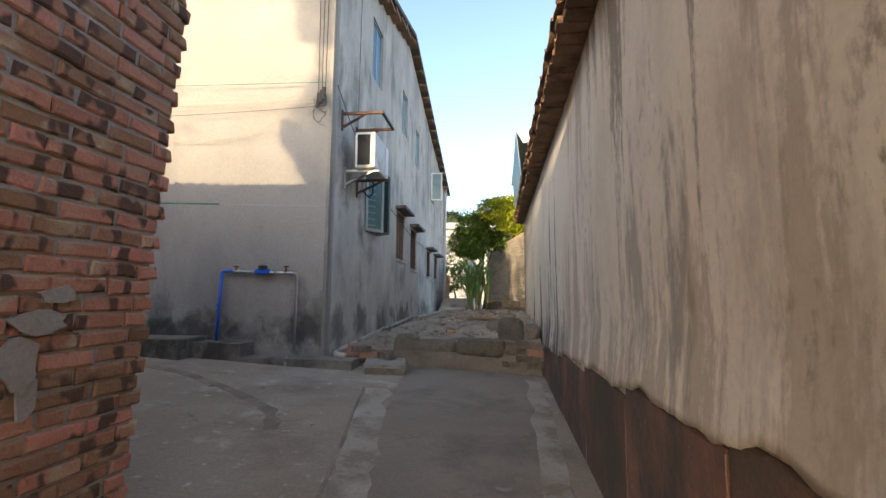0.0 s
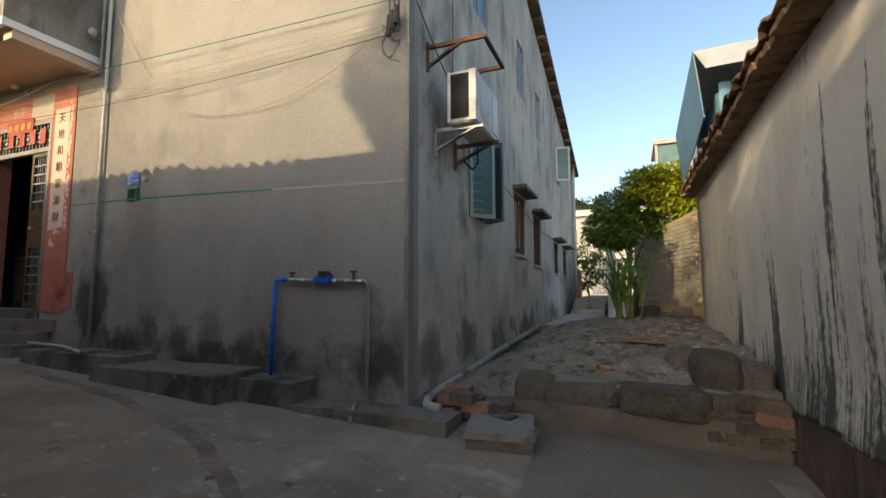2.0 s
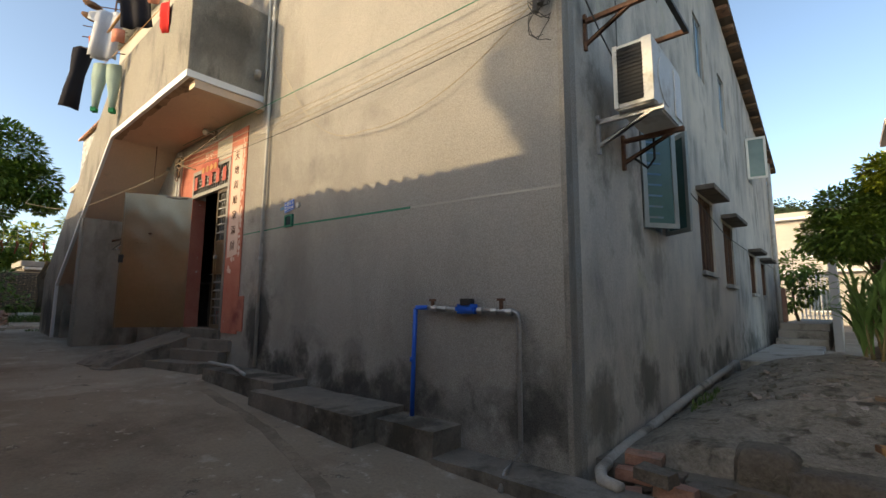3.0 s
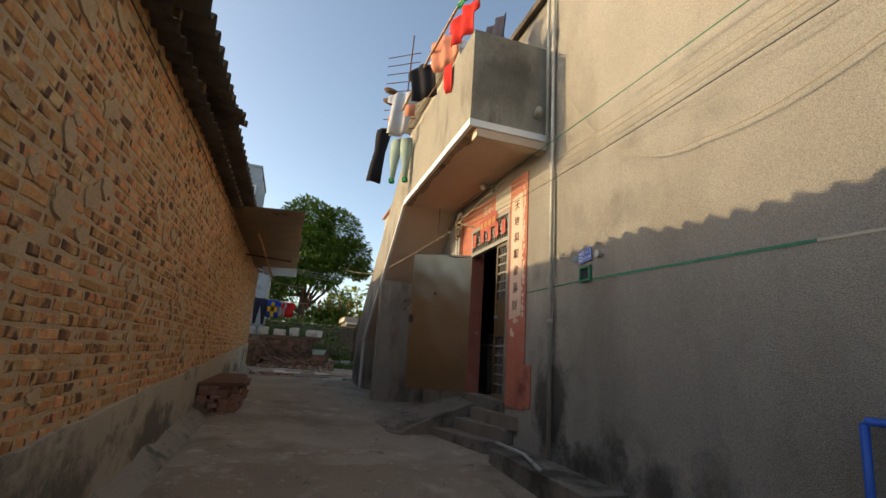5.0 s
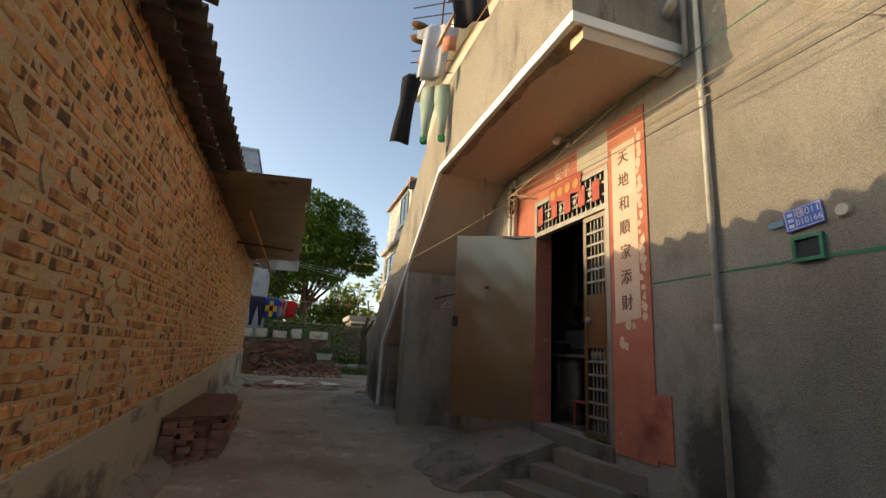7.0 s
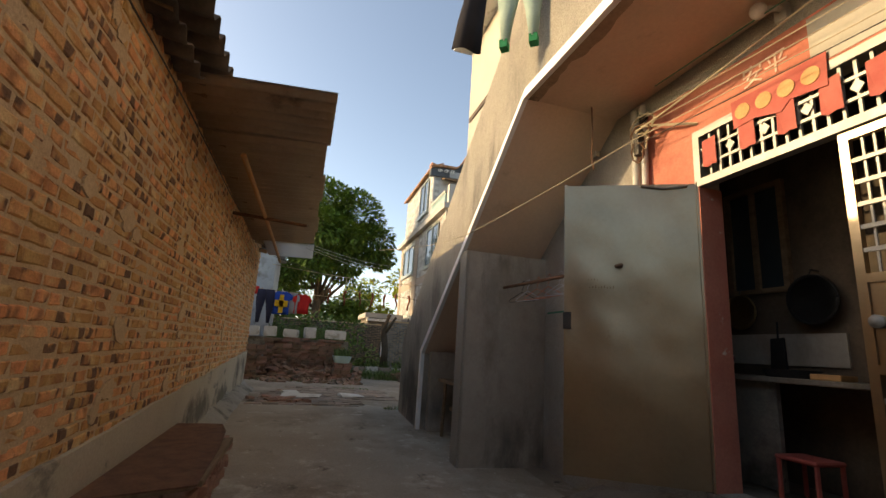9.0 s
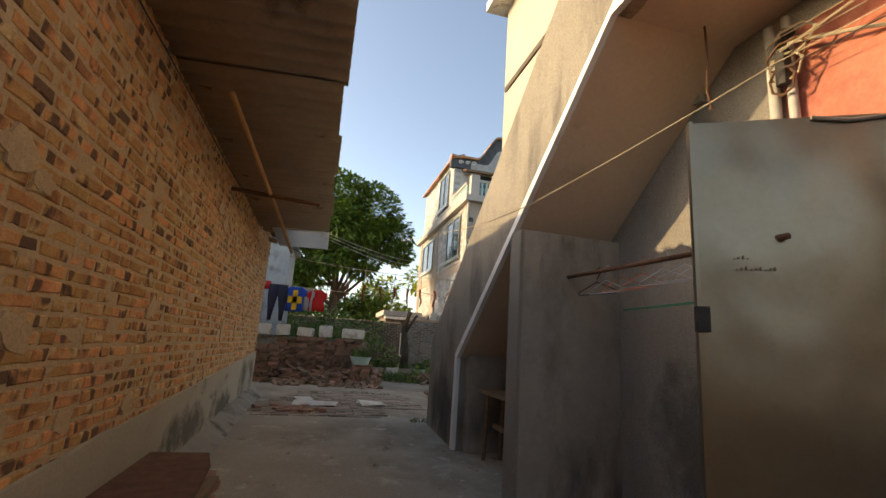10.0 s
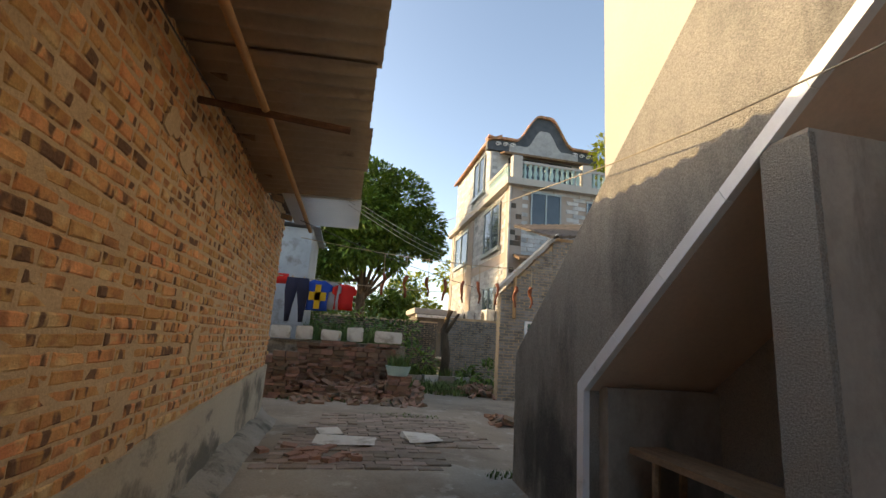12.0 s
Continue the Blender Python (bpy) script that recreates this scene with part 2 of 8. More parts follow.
M["grey_mortar"] = material("grey_mortar", (0.33, 0.30, 0.265), (0.42, 0.385, 0.34), 5, 50, 0.95, bump=0.6, fine_amount=0.25)
M["brick_rest"] = material("brick_rest", (0.62, 0.265, 0.105), (0.77, 0.44, 0.19), 5, 70, 0.92, bump=0.7, vary=0.24, fine_amount=0.26, by_island=True, shift="island", spot_detail=2.0,
                           spots=[((0.42, 0.19, 0.085), 8.0, (0.52, 0.66), (1, 1, 0.7)), ((0.76, 0.53, 0.27), 6.5, (0.57, 0.69), (1, 1, 1.3)), ((0.19, 0.105, 0.062), 11.0, (0.565, 0.625), (1, 1, 0.45))])
M["mortar"] = material("mortar", (0.56, 0.39, 0.23), (0.66, 0.475, 0.29), 4, 60, 0.95, bump=0.7, fine_amount=0.25)
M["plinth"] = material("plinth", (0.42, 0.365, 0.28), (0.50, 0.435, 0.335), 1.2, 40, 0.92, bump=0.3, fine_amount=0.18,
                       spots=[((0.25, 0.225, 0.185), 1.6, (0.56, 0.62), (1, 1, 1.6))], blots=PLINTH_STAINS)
M["concrete_ground"] = material("concrete_ground", (0.28, 0.225, 0.165), (0.37, 0.305, 0.23), 0.7, 40, 0.9, bump=0.4, fine_amount=0.22,
                                spots=[((0.45, 0.39, 0.315), 2.2, (0.56, 0.66), (1, 1, 1)), ((0.21, 0.165, 0.12), 0.8, (0.50, 0.68), (1, 1, 1)),
                                       ((0.12, 0.10, 0.078), 4.5, (0.62, 0.68), (1, 1, 1)), ((0.48, 0.42, 0.34), 9.0, (0.62, 0.67), (1, 1, 1))])
M["concrete_light"] = material("concrete_light", (0.40, 0.36, 0.305), (0.50, 0.455, 0.39), 1.4, 50, 0.9, bump=0.3, fine_amount=0.2, spots=(0.16, 0.145, 0.12))
M["concrete_dark"] = material("concrete_dark", (0.155, 0.132, 0.105), (0.235, 0.205, 0.165), 2.2, 50, 0.92, bump=0.5, fine_amount=0.25,
                              spots=[((0.28, 0.255, 0.22), 3.0, (0.60, 0.72), (1, 1, 1)), ((0.075, 0.08, 0.05), 2.0, (0.56, 0.70), (1, 1, 1))])
M["stone_dark"] = material("stone_dark", (0.13, 0.108, 0.085), (0.225, 0.19, 0.15), 3.0, 35, 0.9, bump=0.8, fine_amount=0.35, vary=0.2, dist=0.03,
                           spots=[((0.07, 0.08, 0.045), 2.5, (0.55, 0.7), (1, 1, 1))])
M["ledge_cement"] = material("ledge_cement", (0.19, 0.165, 0.135), (0.29, 0.255, 0.21), 2.2, 50, 0.92, bump=0.5, fine_amount=0.25,
                             spots=[((0.09, 0.08, 0.062), 1.6, (0.48, 0.62), (1, 1, 1)), ((0.36, 0.325, 0.275), 4.0, (0.62, 0.70), (1, 1, 1))])
M["step_cement"] = material("step_cement", (0.235, 0.195, 0.155), (0.32, 0.275, 0.22), 2.2, 50, 0.92, bump=0.5, fine_amount=0.25,
                            spots=[((0.12, 0.10, 0.078), 2.2, (0.52, 0.66), (1, 1, 1)), ((0.38, 0.335, 0.275), 5.0, (0.64, 0.72), (1, 1, 1))])
M["rubble_soil"] = material("rubble_soil", (0.26, 0.225, 0.175), (0.38, 0.335, 0.27), 3.0, 30, 0.95, bump=1.0, fine_amount=0.4, dist=0.03, spots=(0.11, 0.09, 0.065), spot_scale=5)
M["sheet_roof"] = material("sheet_roof", (0.10, 0.075, 0.055), (0.17, 0.13, 0.095), 2.2, 30, 0.85, bump=0.3, fine_amount=0.25, spots=(0.06, 0.045, 0.035), spot_cut=(0.5, 0.7))
M["awning_sheet"] = material("awning_sheet", (0.36, 0.285, 0.21), (0.46, 0.37, 0.275), 1.6, 25, 0.6, metal=0.2, bump=0.1, fine_amount=0.12,
                             spots=[((0.11, 0.07, 0.05), 1.6, (0.60, 0.72), (1, 1, 0.4))])
M["wood_old"] = material("wood_old", (0.20, 0.13, 0.075), (0.30, 0.20, 0.12), 3, 40, 0.85, bump=0.3, stretch=(1, 6, 6), fine_amount=0.25)
M["bamboo"] = material("bamboo", (0.42, 0.22, 0.09), (0.50, 0.29, 0.13), 3, 40, 0.6, bump=0.1, fine_amount=0.15)
M["red_paint"] = material("red_paint", (0.46, 0.145, 0.095), (0.54, 0.205, 0.14), 2.5, 40, 0.85, bump=0.2, fine_amount=0.15,
                          spots=[((0.60, 0.50, 0.40), 4.0, (0.66, 0.70), (1, 1, 1)), ((0.26, 0.07, 0.055), 1.4, (0.56, 0.72), (1, 1, 1))])
M["red_paper"] = material("red_paper", (0.38, 0.075, 0.06), (0.45, 0.12, 0.09), 5, 60, 0.75, bump=0.05, fine_amount=0.1)
M["pink_paper"] = material("pink_paper", (0.66, 0.46, 0.36), (0.72, 0.54, 0.43), 4, 50, 0.8, bump=0.05, fine_amount=0.08)
M["gold"] = material("gold", (0.46, 0.22, 0.06), (0.56, 0.31, 0.10), 9, 60, 0.5, bump=0.05)
M["ink"] = material("ink", (0.13, 0.075, 0.055), (0.20, 0.12, 0.09), 9, 60, 0.7, bump=0)
M["steel"] = material("steel", (0.29, 0.225, 0.15), (0.36, 0.285, 0.195), 1.6, 25, 0.30, metal=0.92, bump=0.06, fine_amount=0.08,
                      spots=[((0.27, 0.19, 0.12), 4.5, (0.66, 0.74), (1, 1, 1)), ((0.33, 0.225, 0.135), 1.1, (0.46, 0.75), (1, 1, 1))])
M["steel_bar"] = material("steel_bar", (0.27, 0.255, 0.23), (0.35, 0.335, 0.305), 4, 40, 0.5, metal=0.5, bump=0.02, fine_amount=0.1)
M["rust"] = material("rust", (0.13, 0.065, 0.04), (0.21, 0.11, 0.065), 9, 60, 0.85, bump=0.3, fine_amount=0.3)
M["iron_dark"] = material("iron_dark", (0.05, 0.045, 0.04), (0.08, 0.07, 0.06), 9, 60, 0.6, metal=0.4, bump=0.1)
M["pvc"] = material("pvc", (0.44, 0.42, 0.375), (0.53, 0.51, 0.46), 3, 40, 0.5, bump=0.02, fine_amount=0.08, spots=(0.34, 0.31, 0.27), spot_scale=5)
M["blue_pipe"] = material("blue_pipe", (0.015, 0.10, 0.52), (0.025, 0.14, 0.60), 3, 40, 0.4, bump=0.0, fine_amount=0.05)
M["galv"] = material("galv", (0.38, 0.37, 0.35), (0.48, 0.47, 0.45), 9, 60, 0.45, metal=0.7, bump=0.05)
M["brass"] = material("brass", (0.30, 0.20, 0.09), (0.38, 0.26, 0.12), 9, 60, 0.45, metal=0.8, bump=0.05)
M["ac_white"] = material("ac_white", (0.56, 0.55, 0.50), (0.64, 0.63, 0.58), 3, 40, 0.55, bump=0.03, fine_amount=0.08, spots=(0.40, 0.36, 0.30), spot_scale=4)
M["black"] = material("black", (0.02, 0.02, 0.02), (0.03, 0.03, 0.03), 9, 60, 0.8, bump=0.05)
M["green_paint"] = material("green_paint", (0.04, 0.20, 0.12), (0.07, 0.27, 0.17), 6, 50, 0.8, bump=0.1)
M["blue_metal"] = material("blue_metal", (0.10, 0.22, 0.34), (0.15, 0.29, 0.42), 1.5, 40, 0.5, bump=0.05, fine_amount=0.1, spots=(0.20, 0.22, 0.22))
M["grey_metal"] = material("grey_metal", (0.32, 0.34, 0.35), (0.42, 0.44, 0.45), 1.5, 40, 0.5, metal=0.3, bump=0.05, fine_amount=0.1, spots=(0.22, 0.21, 0.19))
M["clay_tile"] = material("clay_tile", (0.21, 0.125, 0.075), (0.31, 0.19, 0.115), 6, 60, 0.92, bump=0.5, vary=0.25, by_island=True, fine_amount=0.3, spots=(0.09, 0.07, 0.055), spot_scale=5)
M["sandstone_red"] = material("sandstone_red", (0.20, 0.105, 0.07), (0.28, 0.155, 0.105), 2.2, 50, 0.93, bump=0.5, fine_amount=0.25, vary=0.2,
                              spots=[((0.095, 0.083, 0.066), 2.4, (0.38, 0.56), (1, 1, 0.5)), ((0.42, 0.38, 0.32), 6.0, (0.67, 0.71), (1, 1, 1))])
# room walls coloured near black, standing in for the gloom of a deeper room
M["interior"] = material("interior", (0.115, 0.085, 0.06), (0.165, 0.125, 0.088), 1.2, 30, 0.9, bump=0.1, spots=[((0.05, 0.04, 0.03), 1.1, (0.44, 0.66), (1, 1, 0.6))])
M["glass_dark"] = material("glass_dark", (0.03, 0.045, 0.055), (0.05, 0.065, 0.075), 0.8, 30, 0.08, bump=0.0, spec=0.6, fine_amount=0.02)
M["shutter_glass"] = material("shutter_glass", (0.05, 0.115, 0.105), (0.085, 0.165, 0.15), 1.5, 30, 0.2, bump=0.0, spec=0.5, fine_amount=0.05)
M["alu"] = material("alu", (0.30, 0.33, 0.31), (0.38, 0.40, 0.38), 5, 50, 0.4, metal=0.5, bump=0.0, fine_amount=0.08)
M["bark"] = material("bark", (0.10, 0.075, 0.05), (0.17, 0.13, 0.09), 8, 50, 0.95, bump=0.9, stretch=(1, 1, 0.3), fine_amount=0.35, dist=0.03)
M["leaf"] = material("leaf", (0.075, 0.145, 0.022), (0.15, 0.235, 0.035), 0.8, 40, 0.5, bump=0.0, vary=0.35, by_island=True, fine_amount=0.1)
# yellow-green leaves; brightened to paint sunlight on the garden tree
M["leaf_yellow_sunlit"] = material("leaf_yellow_sunlit", (0.27, 0.325, 0.02), (0.40, 0.42, 0.035), 0.8, 40, 0.5, bump=0.0, vary=0.30, by_island=True, fine_amount=0.1)
M["grass"] = material("grass", (0.07, 0.12, 0.025), (0.12, 0.17, 0.045), 1.8, 40, 0.7, bump=0.0, vary=0.3, by_island=True, fine_amount=0.1)
M["cane_leaf"] = material("cane_leaf", (0.12, 0.22, 0.05), (0.21, 0.33, 0.10), 2, 40, 0.6, bump=0.0, vary=0.3, by_island=True, fine_amount=0.1)
M["cane_stalk"] = material("cane_stalk", (0.22, 0.18, 0.08), (0.30, 0.25, 0.12), 5, 40, 0.7, bump=0.1)
M["grey_brick"] = material("grey_brick", (0.27, 0.245, 0.21), (0.36, 0.325, 0.28), 5, 50, 0.92, bump=0.4, vary=0.22, by_island=True, fine_amount=0.22, spots=(0.17, 0.15, 0.13), spot_scale=3)
M["garden_brick"] = material("garden_brick", (0.38, 0.33, 0.265), (0.46, 0.405, 0.33), 5, 50, 0.92, bump=0.4, vary=0.14, by_island=True, fine_amount=0.2, spots=(0.24, 0.21, 0.17), spot_scale=1.4)
M["roof_orange"] = material("roof_orange", (0.42, 0.20, 0.10), (0.55, 0.30, 0.17), 5, 50, 0.85, bump=0.2, vary=0.25, fine_amount=0.2)
M["slate_paint"] = material("slate_paint", (0.07, 0.08, 0.09), (0.11, 0.12, 0.13), 3, 40, 0.8, bump=0.1, fine_amount=0.2)
M["patch_stone"] = material("patch_stone", (0.27, 0.24, 0.195), (0.36, 0.325, 0.27), 2.5, 50, 0.92, bump=0.4, fine_amount=0.25, spots=(0.13, 0.12, 0.095), spot_scale=3)
M["villa_brick"] = material("villa_brick", (0.40, 0.40, 0.39), (0.58, 0.58, 0.565), 3, 30, 0.9, bump=0.3, vary=0.25, by_island=True, fine_amount=0.2)
M["villa_stone"] = material("villa_stone", (0.38, 0.31, 0.255), (0.45, 0.375, 0.315), 2, 30, 0.85, bump=0.15, fine_amount=0.12)
M["villa_cream"] = material("villa_cream", (0.44, 0.405, 0.36), (0.50, 0.465, 0.415), 1.5, 30, 0.85, bump=0.1, fine_amount=0.1)
M["old_brick"] = material("old_brick", (0.28, 0.16, 0.105), (0.38, 0.235, 0.16), 6, 60, 0.93, bump=0.5, vary=0.30, by_island=True, fine_amount=0.3, spots=[((0.12, 0.11, 0.085), 3.0, (0.52, 0.68), (1, 1, 1))])
M["paving_brick"] = material("paving_brick", (0.28, 0.215, 0.165), (0.37, 0.295, 0.23), 5, 60, 0.93, bump=0.5, vary=0.25, shift=True, fine_amount=0.3, spots=[((0.34, 0.29, 0.23), 3.0, (0.58, 0.72), (1, 1, 1))])
M["foam"] = material("foam", (0.66, 0.62, 0.54), (0.74, 0.70, 0.62), 3, 60, 0.9, bump=0.2, fine_amount=0.1, spots=(0.42, 0.37, 0.29), spot_scale=4)
M["woods"] = material("woods", (0.035, 0.055, 0.02), (0.06, 0.085, 0.03), 0.05, 2, 0.9, bump=0, vary=0.3, by_island=True, fine_amount=0.2)
M["wire"] = material("wire", (0.42, 0.35, 0.24), (0.48, 0.40, 0.28), 9, 60, 0.6, bump=0)
M["wire_dark"] = material("wire_dark", (0.06, 0.055, 0.05), (0.08, 0.075, 0.065), 9, 60, 0.6, bump=0)
M["meat"] = material("meat", (0.20, 0.055, 0.025), (0.30, 0.10, 0.04), 9, 60, 0.45, bump=0.2, vary=0.2)


def cloth(name, a):
    return material(name, tuple(c * 0.85 for c in a), a, 3, 90, 0.95, bump=0.15, fine_amount=0.15)


for nm, c in dict(c_red=(0.62, 0.03, 0.025), c_black=(0.022, 0.02, 0.025), c_white=(0.62, 0.63, 0.66), c_mint=(0.36, 0.46, 0.40), c_salmon=(0.66, 0.26, 0.17),
                  c_navy=(0.03, 0.03, 0.055), c_blue=(0.02, 0.08, 0.42), c_yellow=(0.72, 0.42, 0.03), c_green=(0.02, 0.22, 0.09), c_brown=(0.20, 0.11, 0.065),
                  c_grey=(0.36, 0.35, 0.35), c_orange=(0.62, 0.13, 0.03)).items():
    M[nm] = cloth(nm, c)

# ---- mesh helpers ----
ORIGIN = {}


def thing(name, loc, label, category, group="", kind=""):
    """A top-level Empty at the thing's base."""
    ob = new(name)
    ob.location = loc
    ORIGIN[ob] = Vector(loc)
    return tagged(ob, label, category, group, kind)


def mesh_of(bm, name, mat, smooth=False):
    me = bpy.data.meshes.new(name)
    bmesh.ops.recalc_face_normals(bm, faces=bm.faces)
    bm.to_mesh(me)
    bm.free()
    me.materials.append(mat)
    if smooth:
        for p in me.polygons:
            p.use_smooth = True
    return me


def part(name, bm, mat, parent=None, label="", smooth=False):
    """One mesh, built in world coordinates, under a thing or a part."""
    me = mesh_of(bm, name, mat, smooth)
    if parent is not None:
        me.transform(Matrix.Translation(-ORIGIN[parent]))
    ob = new(name, me)
    if parent is not None:
        ob.parent = parent
        ORIGIN[ob] = ORIGIN[parent]
    else:
        ORIGIN[ob] = Vector((0, 0, 0))
    return tagged(ob, label)


def solo(name, bm, mat, label, category, group="", kind="", smooth=False):
    """A thing made of a single mesh, with its origin at its base."""
    bm.verts.ensure_lookup_table()
    xs = [v.co.x for v in bm.verts]
    ys = [v.co.y for v in bm.verts]
    zs = [v.co.z for v in bm.verts]
    c = Vector(((min(xs) + max(xs)) / 2, (min(ys) + max(ys)) / 2, min(zs)))
    me = mesh_of(bm, name, mat, smooth)
    me.transform(Matrix.Translation(-c))
    ob = new(name, me)
    ob.location = c
    ORIGIN[ob] = c
    return tagged(ob, label, category, group, kind)


def box(bm, x0, x1, y0, y1, z0, z1, jit=0.0):
    v = [bm.verts.new((x + random.uniform(-jit, jit), y + random.uniform(-jit, jit), z + random.uniform(-jit, jit)))
         for x in (x0, x1) for y in (y0, y1) for z in (z0, z1)]
    for f in ((0, 1, 3, 2), (4, 6, 7, 5), (0, 4, 5, 1), (2, 3, 7, 6), (0, 2, 6, 4), (1, 5, 7, 3)):
        bm.faces.new([v[i] for i in f])
    return v


def bevelled(bm, amount=0.01, seg=1):
    bmesh.ops.bevel(bm, geom=list(bm.edges), offset=amount, segments=seg, affect="EDGES")
    return bm


def obox(bm, m, sx, sy, sz, jit=0.0):
    """A box of a size round the pose m, standing on its base."""
    v = box(bm, -sx / 2, sx / 2, -sy / 2, sy / 2, 0, sz, jit)
    for q in v:
        q.co = m @ q.co
    return v


def prism(bm, pts, off):
    """A flat outline of 3D points, pushed along off."""
    a = [bm.verts.new(p) for p in pts]
    b = [bm.verts.new(Vector(p) + Vector(off)) for p in pts]
    bm.faces.new(a)
    bm.faces.new(b[::-1])
    n = len(a)
    for i in range(n):
        bm.faces.new((a[i], b[i], b[(i + 1) % n], a[(i + 1) % n]))


def tube(bm, pts, r, n=8, r2=None):
    """A round bar along points."""
    pts = [Vector(p) for p in pts]
    rings = []
    for i, p in enumerate(pts):
        d = (pts[min(i + 1, len(pts) - 1)] - pts[max(i - 1, 0)]).normalized()
        s = d.cross(Vector((0, 0, 1)) if abs(d.z) < 0.95 else Vector((0, 1, 0))).normalized()
        u = d.cross(s)
        rr = r if r2 is None else r + (r2 - r) * i / (len(pts) - 1)
        rings.append([bm.verts.new(p + (s * math.cos(a) + u * math.sin(a)) * rr) for a in (math.tau * k / n for k in range(n))])
    for a, b in zip(rings, rings[1:]):
        for k in range(n):
            bm.faces.new((a[k], a[(k + 1) % n], b[(k + 1) % n], b[k]))
    bm.faces.new(rings[0][::-1])
    bm.faces.new(rings[-1])


def sag(a, b, drop, n=14):
    a, b = Vector(a), Vector(b)
    return [a.lerp(b, i / n) - Vector((0, 0, drop * 4 * (i / n) * (1 - i / n))) for i in range(n + 1)]


def wall_grid(bm, u0, u1, v0, v1, holes, place, thick):
    """A wall in (u, v) with rectangular holes; place(u, v, d) gives the point at depth d."""
    us = sorted({u0, u1, *(h[0] for h in holes), *(h[1] for h in holes)})
    vs = sorted({v0, v1, *(h[2] for h in holes), *(h[3] for h in holes)})

    def solid(i, j):
        if not (0 <= i < len(us) - 1 and 0 <= j < len(vs) - 1):
            return False
        cu, cv = (us[i] + us[i + 1]) / 2, (vs[j] + vs[j + 1]) / 2
        return not any(h[0] < cu < h[1] and h[2] < cv < h[3] for h in holes)

    memo = {}

    def at(i, j, d):
        k = (i, j, d)
        if k not in memo:
            memo[k] = bm.verts.new(place(us[i], vs[j], d))
        return memo[k]

    for i in range(len(us) - 1):
        for j in range(len(vs) - 1):
            if not solid(i, j):
                continue
            for d in (0, thick):
                bm.faces.new([at(i, j, d), at(i + 1, j, d), at(i + 1, j + 1, d), at(i, j + 1, d)])
            for (di, dj, a, b) in ((-1, 0, (i, j), (i, j + 1)), (1, 0, (i + 1, j), (i + 1, j + 1)), (0, -1, (i, j), (i + 1, j)), (0, 1, (i, j + 1), (i + 1, j + 1))):
                if not solid(i + di, j + dj):
                    bm.faces.new([at(*a, 0), at(*b, 0), at(*b, thick), at(*a, thick)])


def smooth01(a, b, x):
    t = min(1, max(0, (x - a) / (b - a)))
    return t * t * (3 - 2 * t)


def ground_z(x, y):
    """The lane rises towards the west; the alley dips a little towards the south."""
    z = -0.1 - 0.05 * max(-15.5, min(1.0, x))
    z -= 0.03 * max(0, 6.0 - y) * smooth01(-6, -2, x) * smooth01(-8, 0, y)
    z += 0.38 * smooth01(6.6, 9.5, y) * smooth01(-2.6, -1.6, x)
    return z


# ---- ground ----
def axis(lo, hi, step, far):
    inner = [lo + step * i for i in range(int((hi - lo) / step) + 1)]
    return [-far, -far / 3, -80.0] + [a for a in (-50.0,) if a < lo] + inner + [a for a in (40.0,) if a > hi] + [80.0, far / 3, far]


bm = bmesh.new()
gx, gy = axis(-30, 6, 0.3, 900.0), axis(-9, 24, 0.3, 900.0)
grid = [[bm.verts.new((x, y, ground_z(x, y) + (0.012 * noise.noise((x * 0.9, y * 0.9, 0)) if -31 < x < 7 and -10 < y < 25 else 0))) for y in gy] for x in gx]
for i in range(len(gx) - 1):
    for j in range(len(gy) - 1):
        bm.faces.new((grid[i][j], grid[i + 1][j], grid[i + 1][j + 1], grid[i][j + 1]))
g = part("ground", bm, M["concrete_ground"], smooth=True)
tagged(g, "worn grey-brown concrete lane with stains and patches", "ground", kind="structure")

# ---- main house ----
HX0, HX1, HY0, HY1 = -15.0, -2.27, 5.99, 19.6
house = thing("house", (-8.6, 12.8, 0.2), "two-storey grey pebbledash village house with a gabled roof", "house")
DOOR = (-9.35, -7.9, 0.9, 3.6)
bm = bmesh.new()
wall_grid(bm, HX0, HX1 + 0.004, -0.4, 6.4, [DOOR], lambda u, v, d: (u, HY0 + d, v), 0.22)
front = part("front_wall", bm, M["pebbledash"], house)
SIDE_WINDOWS = [(7.75, 8.55, 2.08, 3.2), (10.3, 11.25, 1.8, 2.92), (12.05, 12.95, 1.68, 2.76), (14.9, 15.7, 1.6, 2.45), (16.7, 17.5, 1.6, 2.4),
                (8.0, 8.75, 5.1, 6.3), (10.75, 11.35, 5.02, 6.1), (12.6, 13.2, 4.68, 5.78), (15.6, 16.4, 4.3, 5.3)]
bm = bmesh.new()
wall_grid(bm, HY0 + 0.22, HY1, -0.4, 6.4, SIDE_WINDOWS, lambda u, v, d: (HX1 - d, u, v), 0.22)
prism(bm, [(HX1, HY0 + 0.22, 6.4), (HX1, 11.3, 7.7), (HX1, 16.2, 6.4)], (-0.22, 0, 0))
part("side_wall", bm, M["side_plaster"], house, "damp-stained grey cement plaster")
bm = bmesh.new()
box(bm, HX1 - 0.03, HX1 + 0.012, HY0 - 0.012, HY0 + 0.10, -0.3, 6.4)
part("corner_trim", bm, M["stair_render"], house)
bm = bmesh.new()
wall_grid(bm, HX0, HX1 - 0.22, -0.4, 6.4, [], lambda u, v, d: (u, HY1 - d, v), 0.22)
wall_grid(bm, HY0 + 0.22, HY1 - 0.22, -0.4, 6.4, [], lambda u, v, d: (HX0 + d, u, v), 0.22)
part("back_wall", bm, M["side_plaster"], house)
bm = bmesh.new()
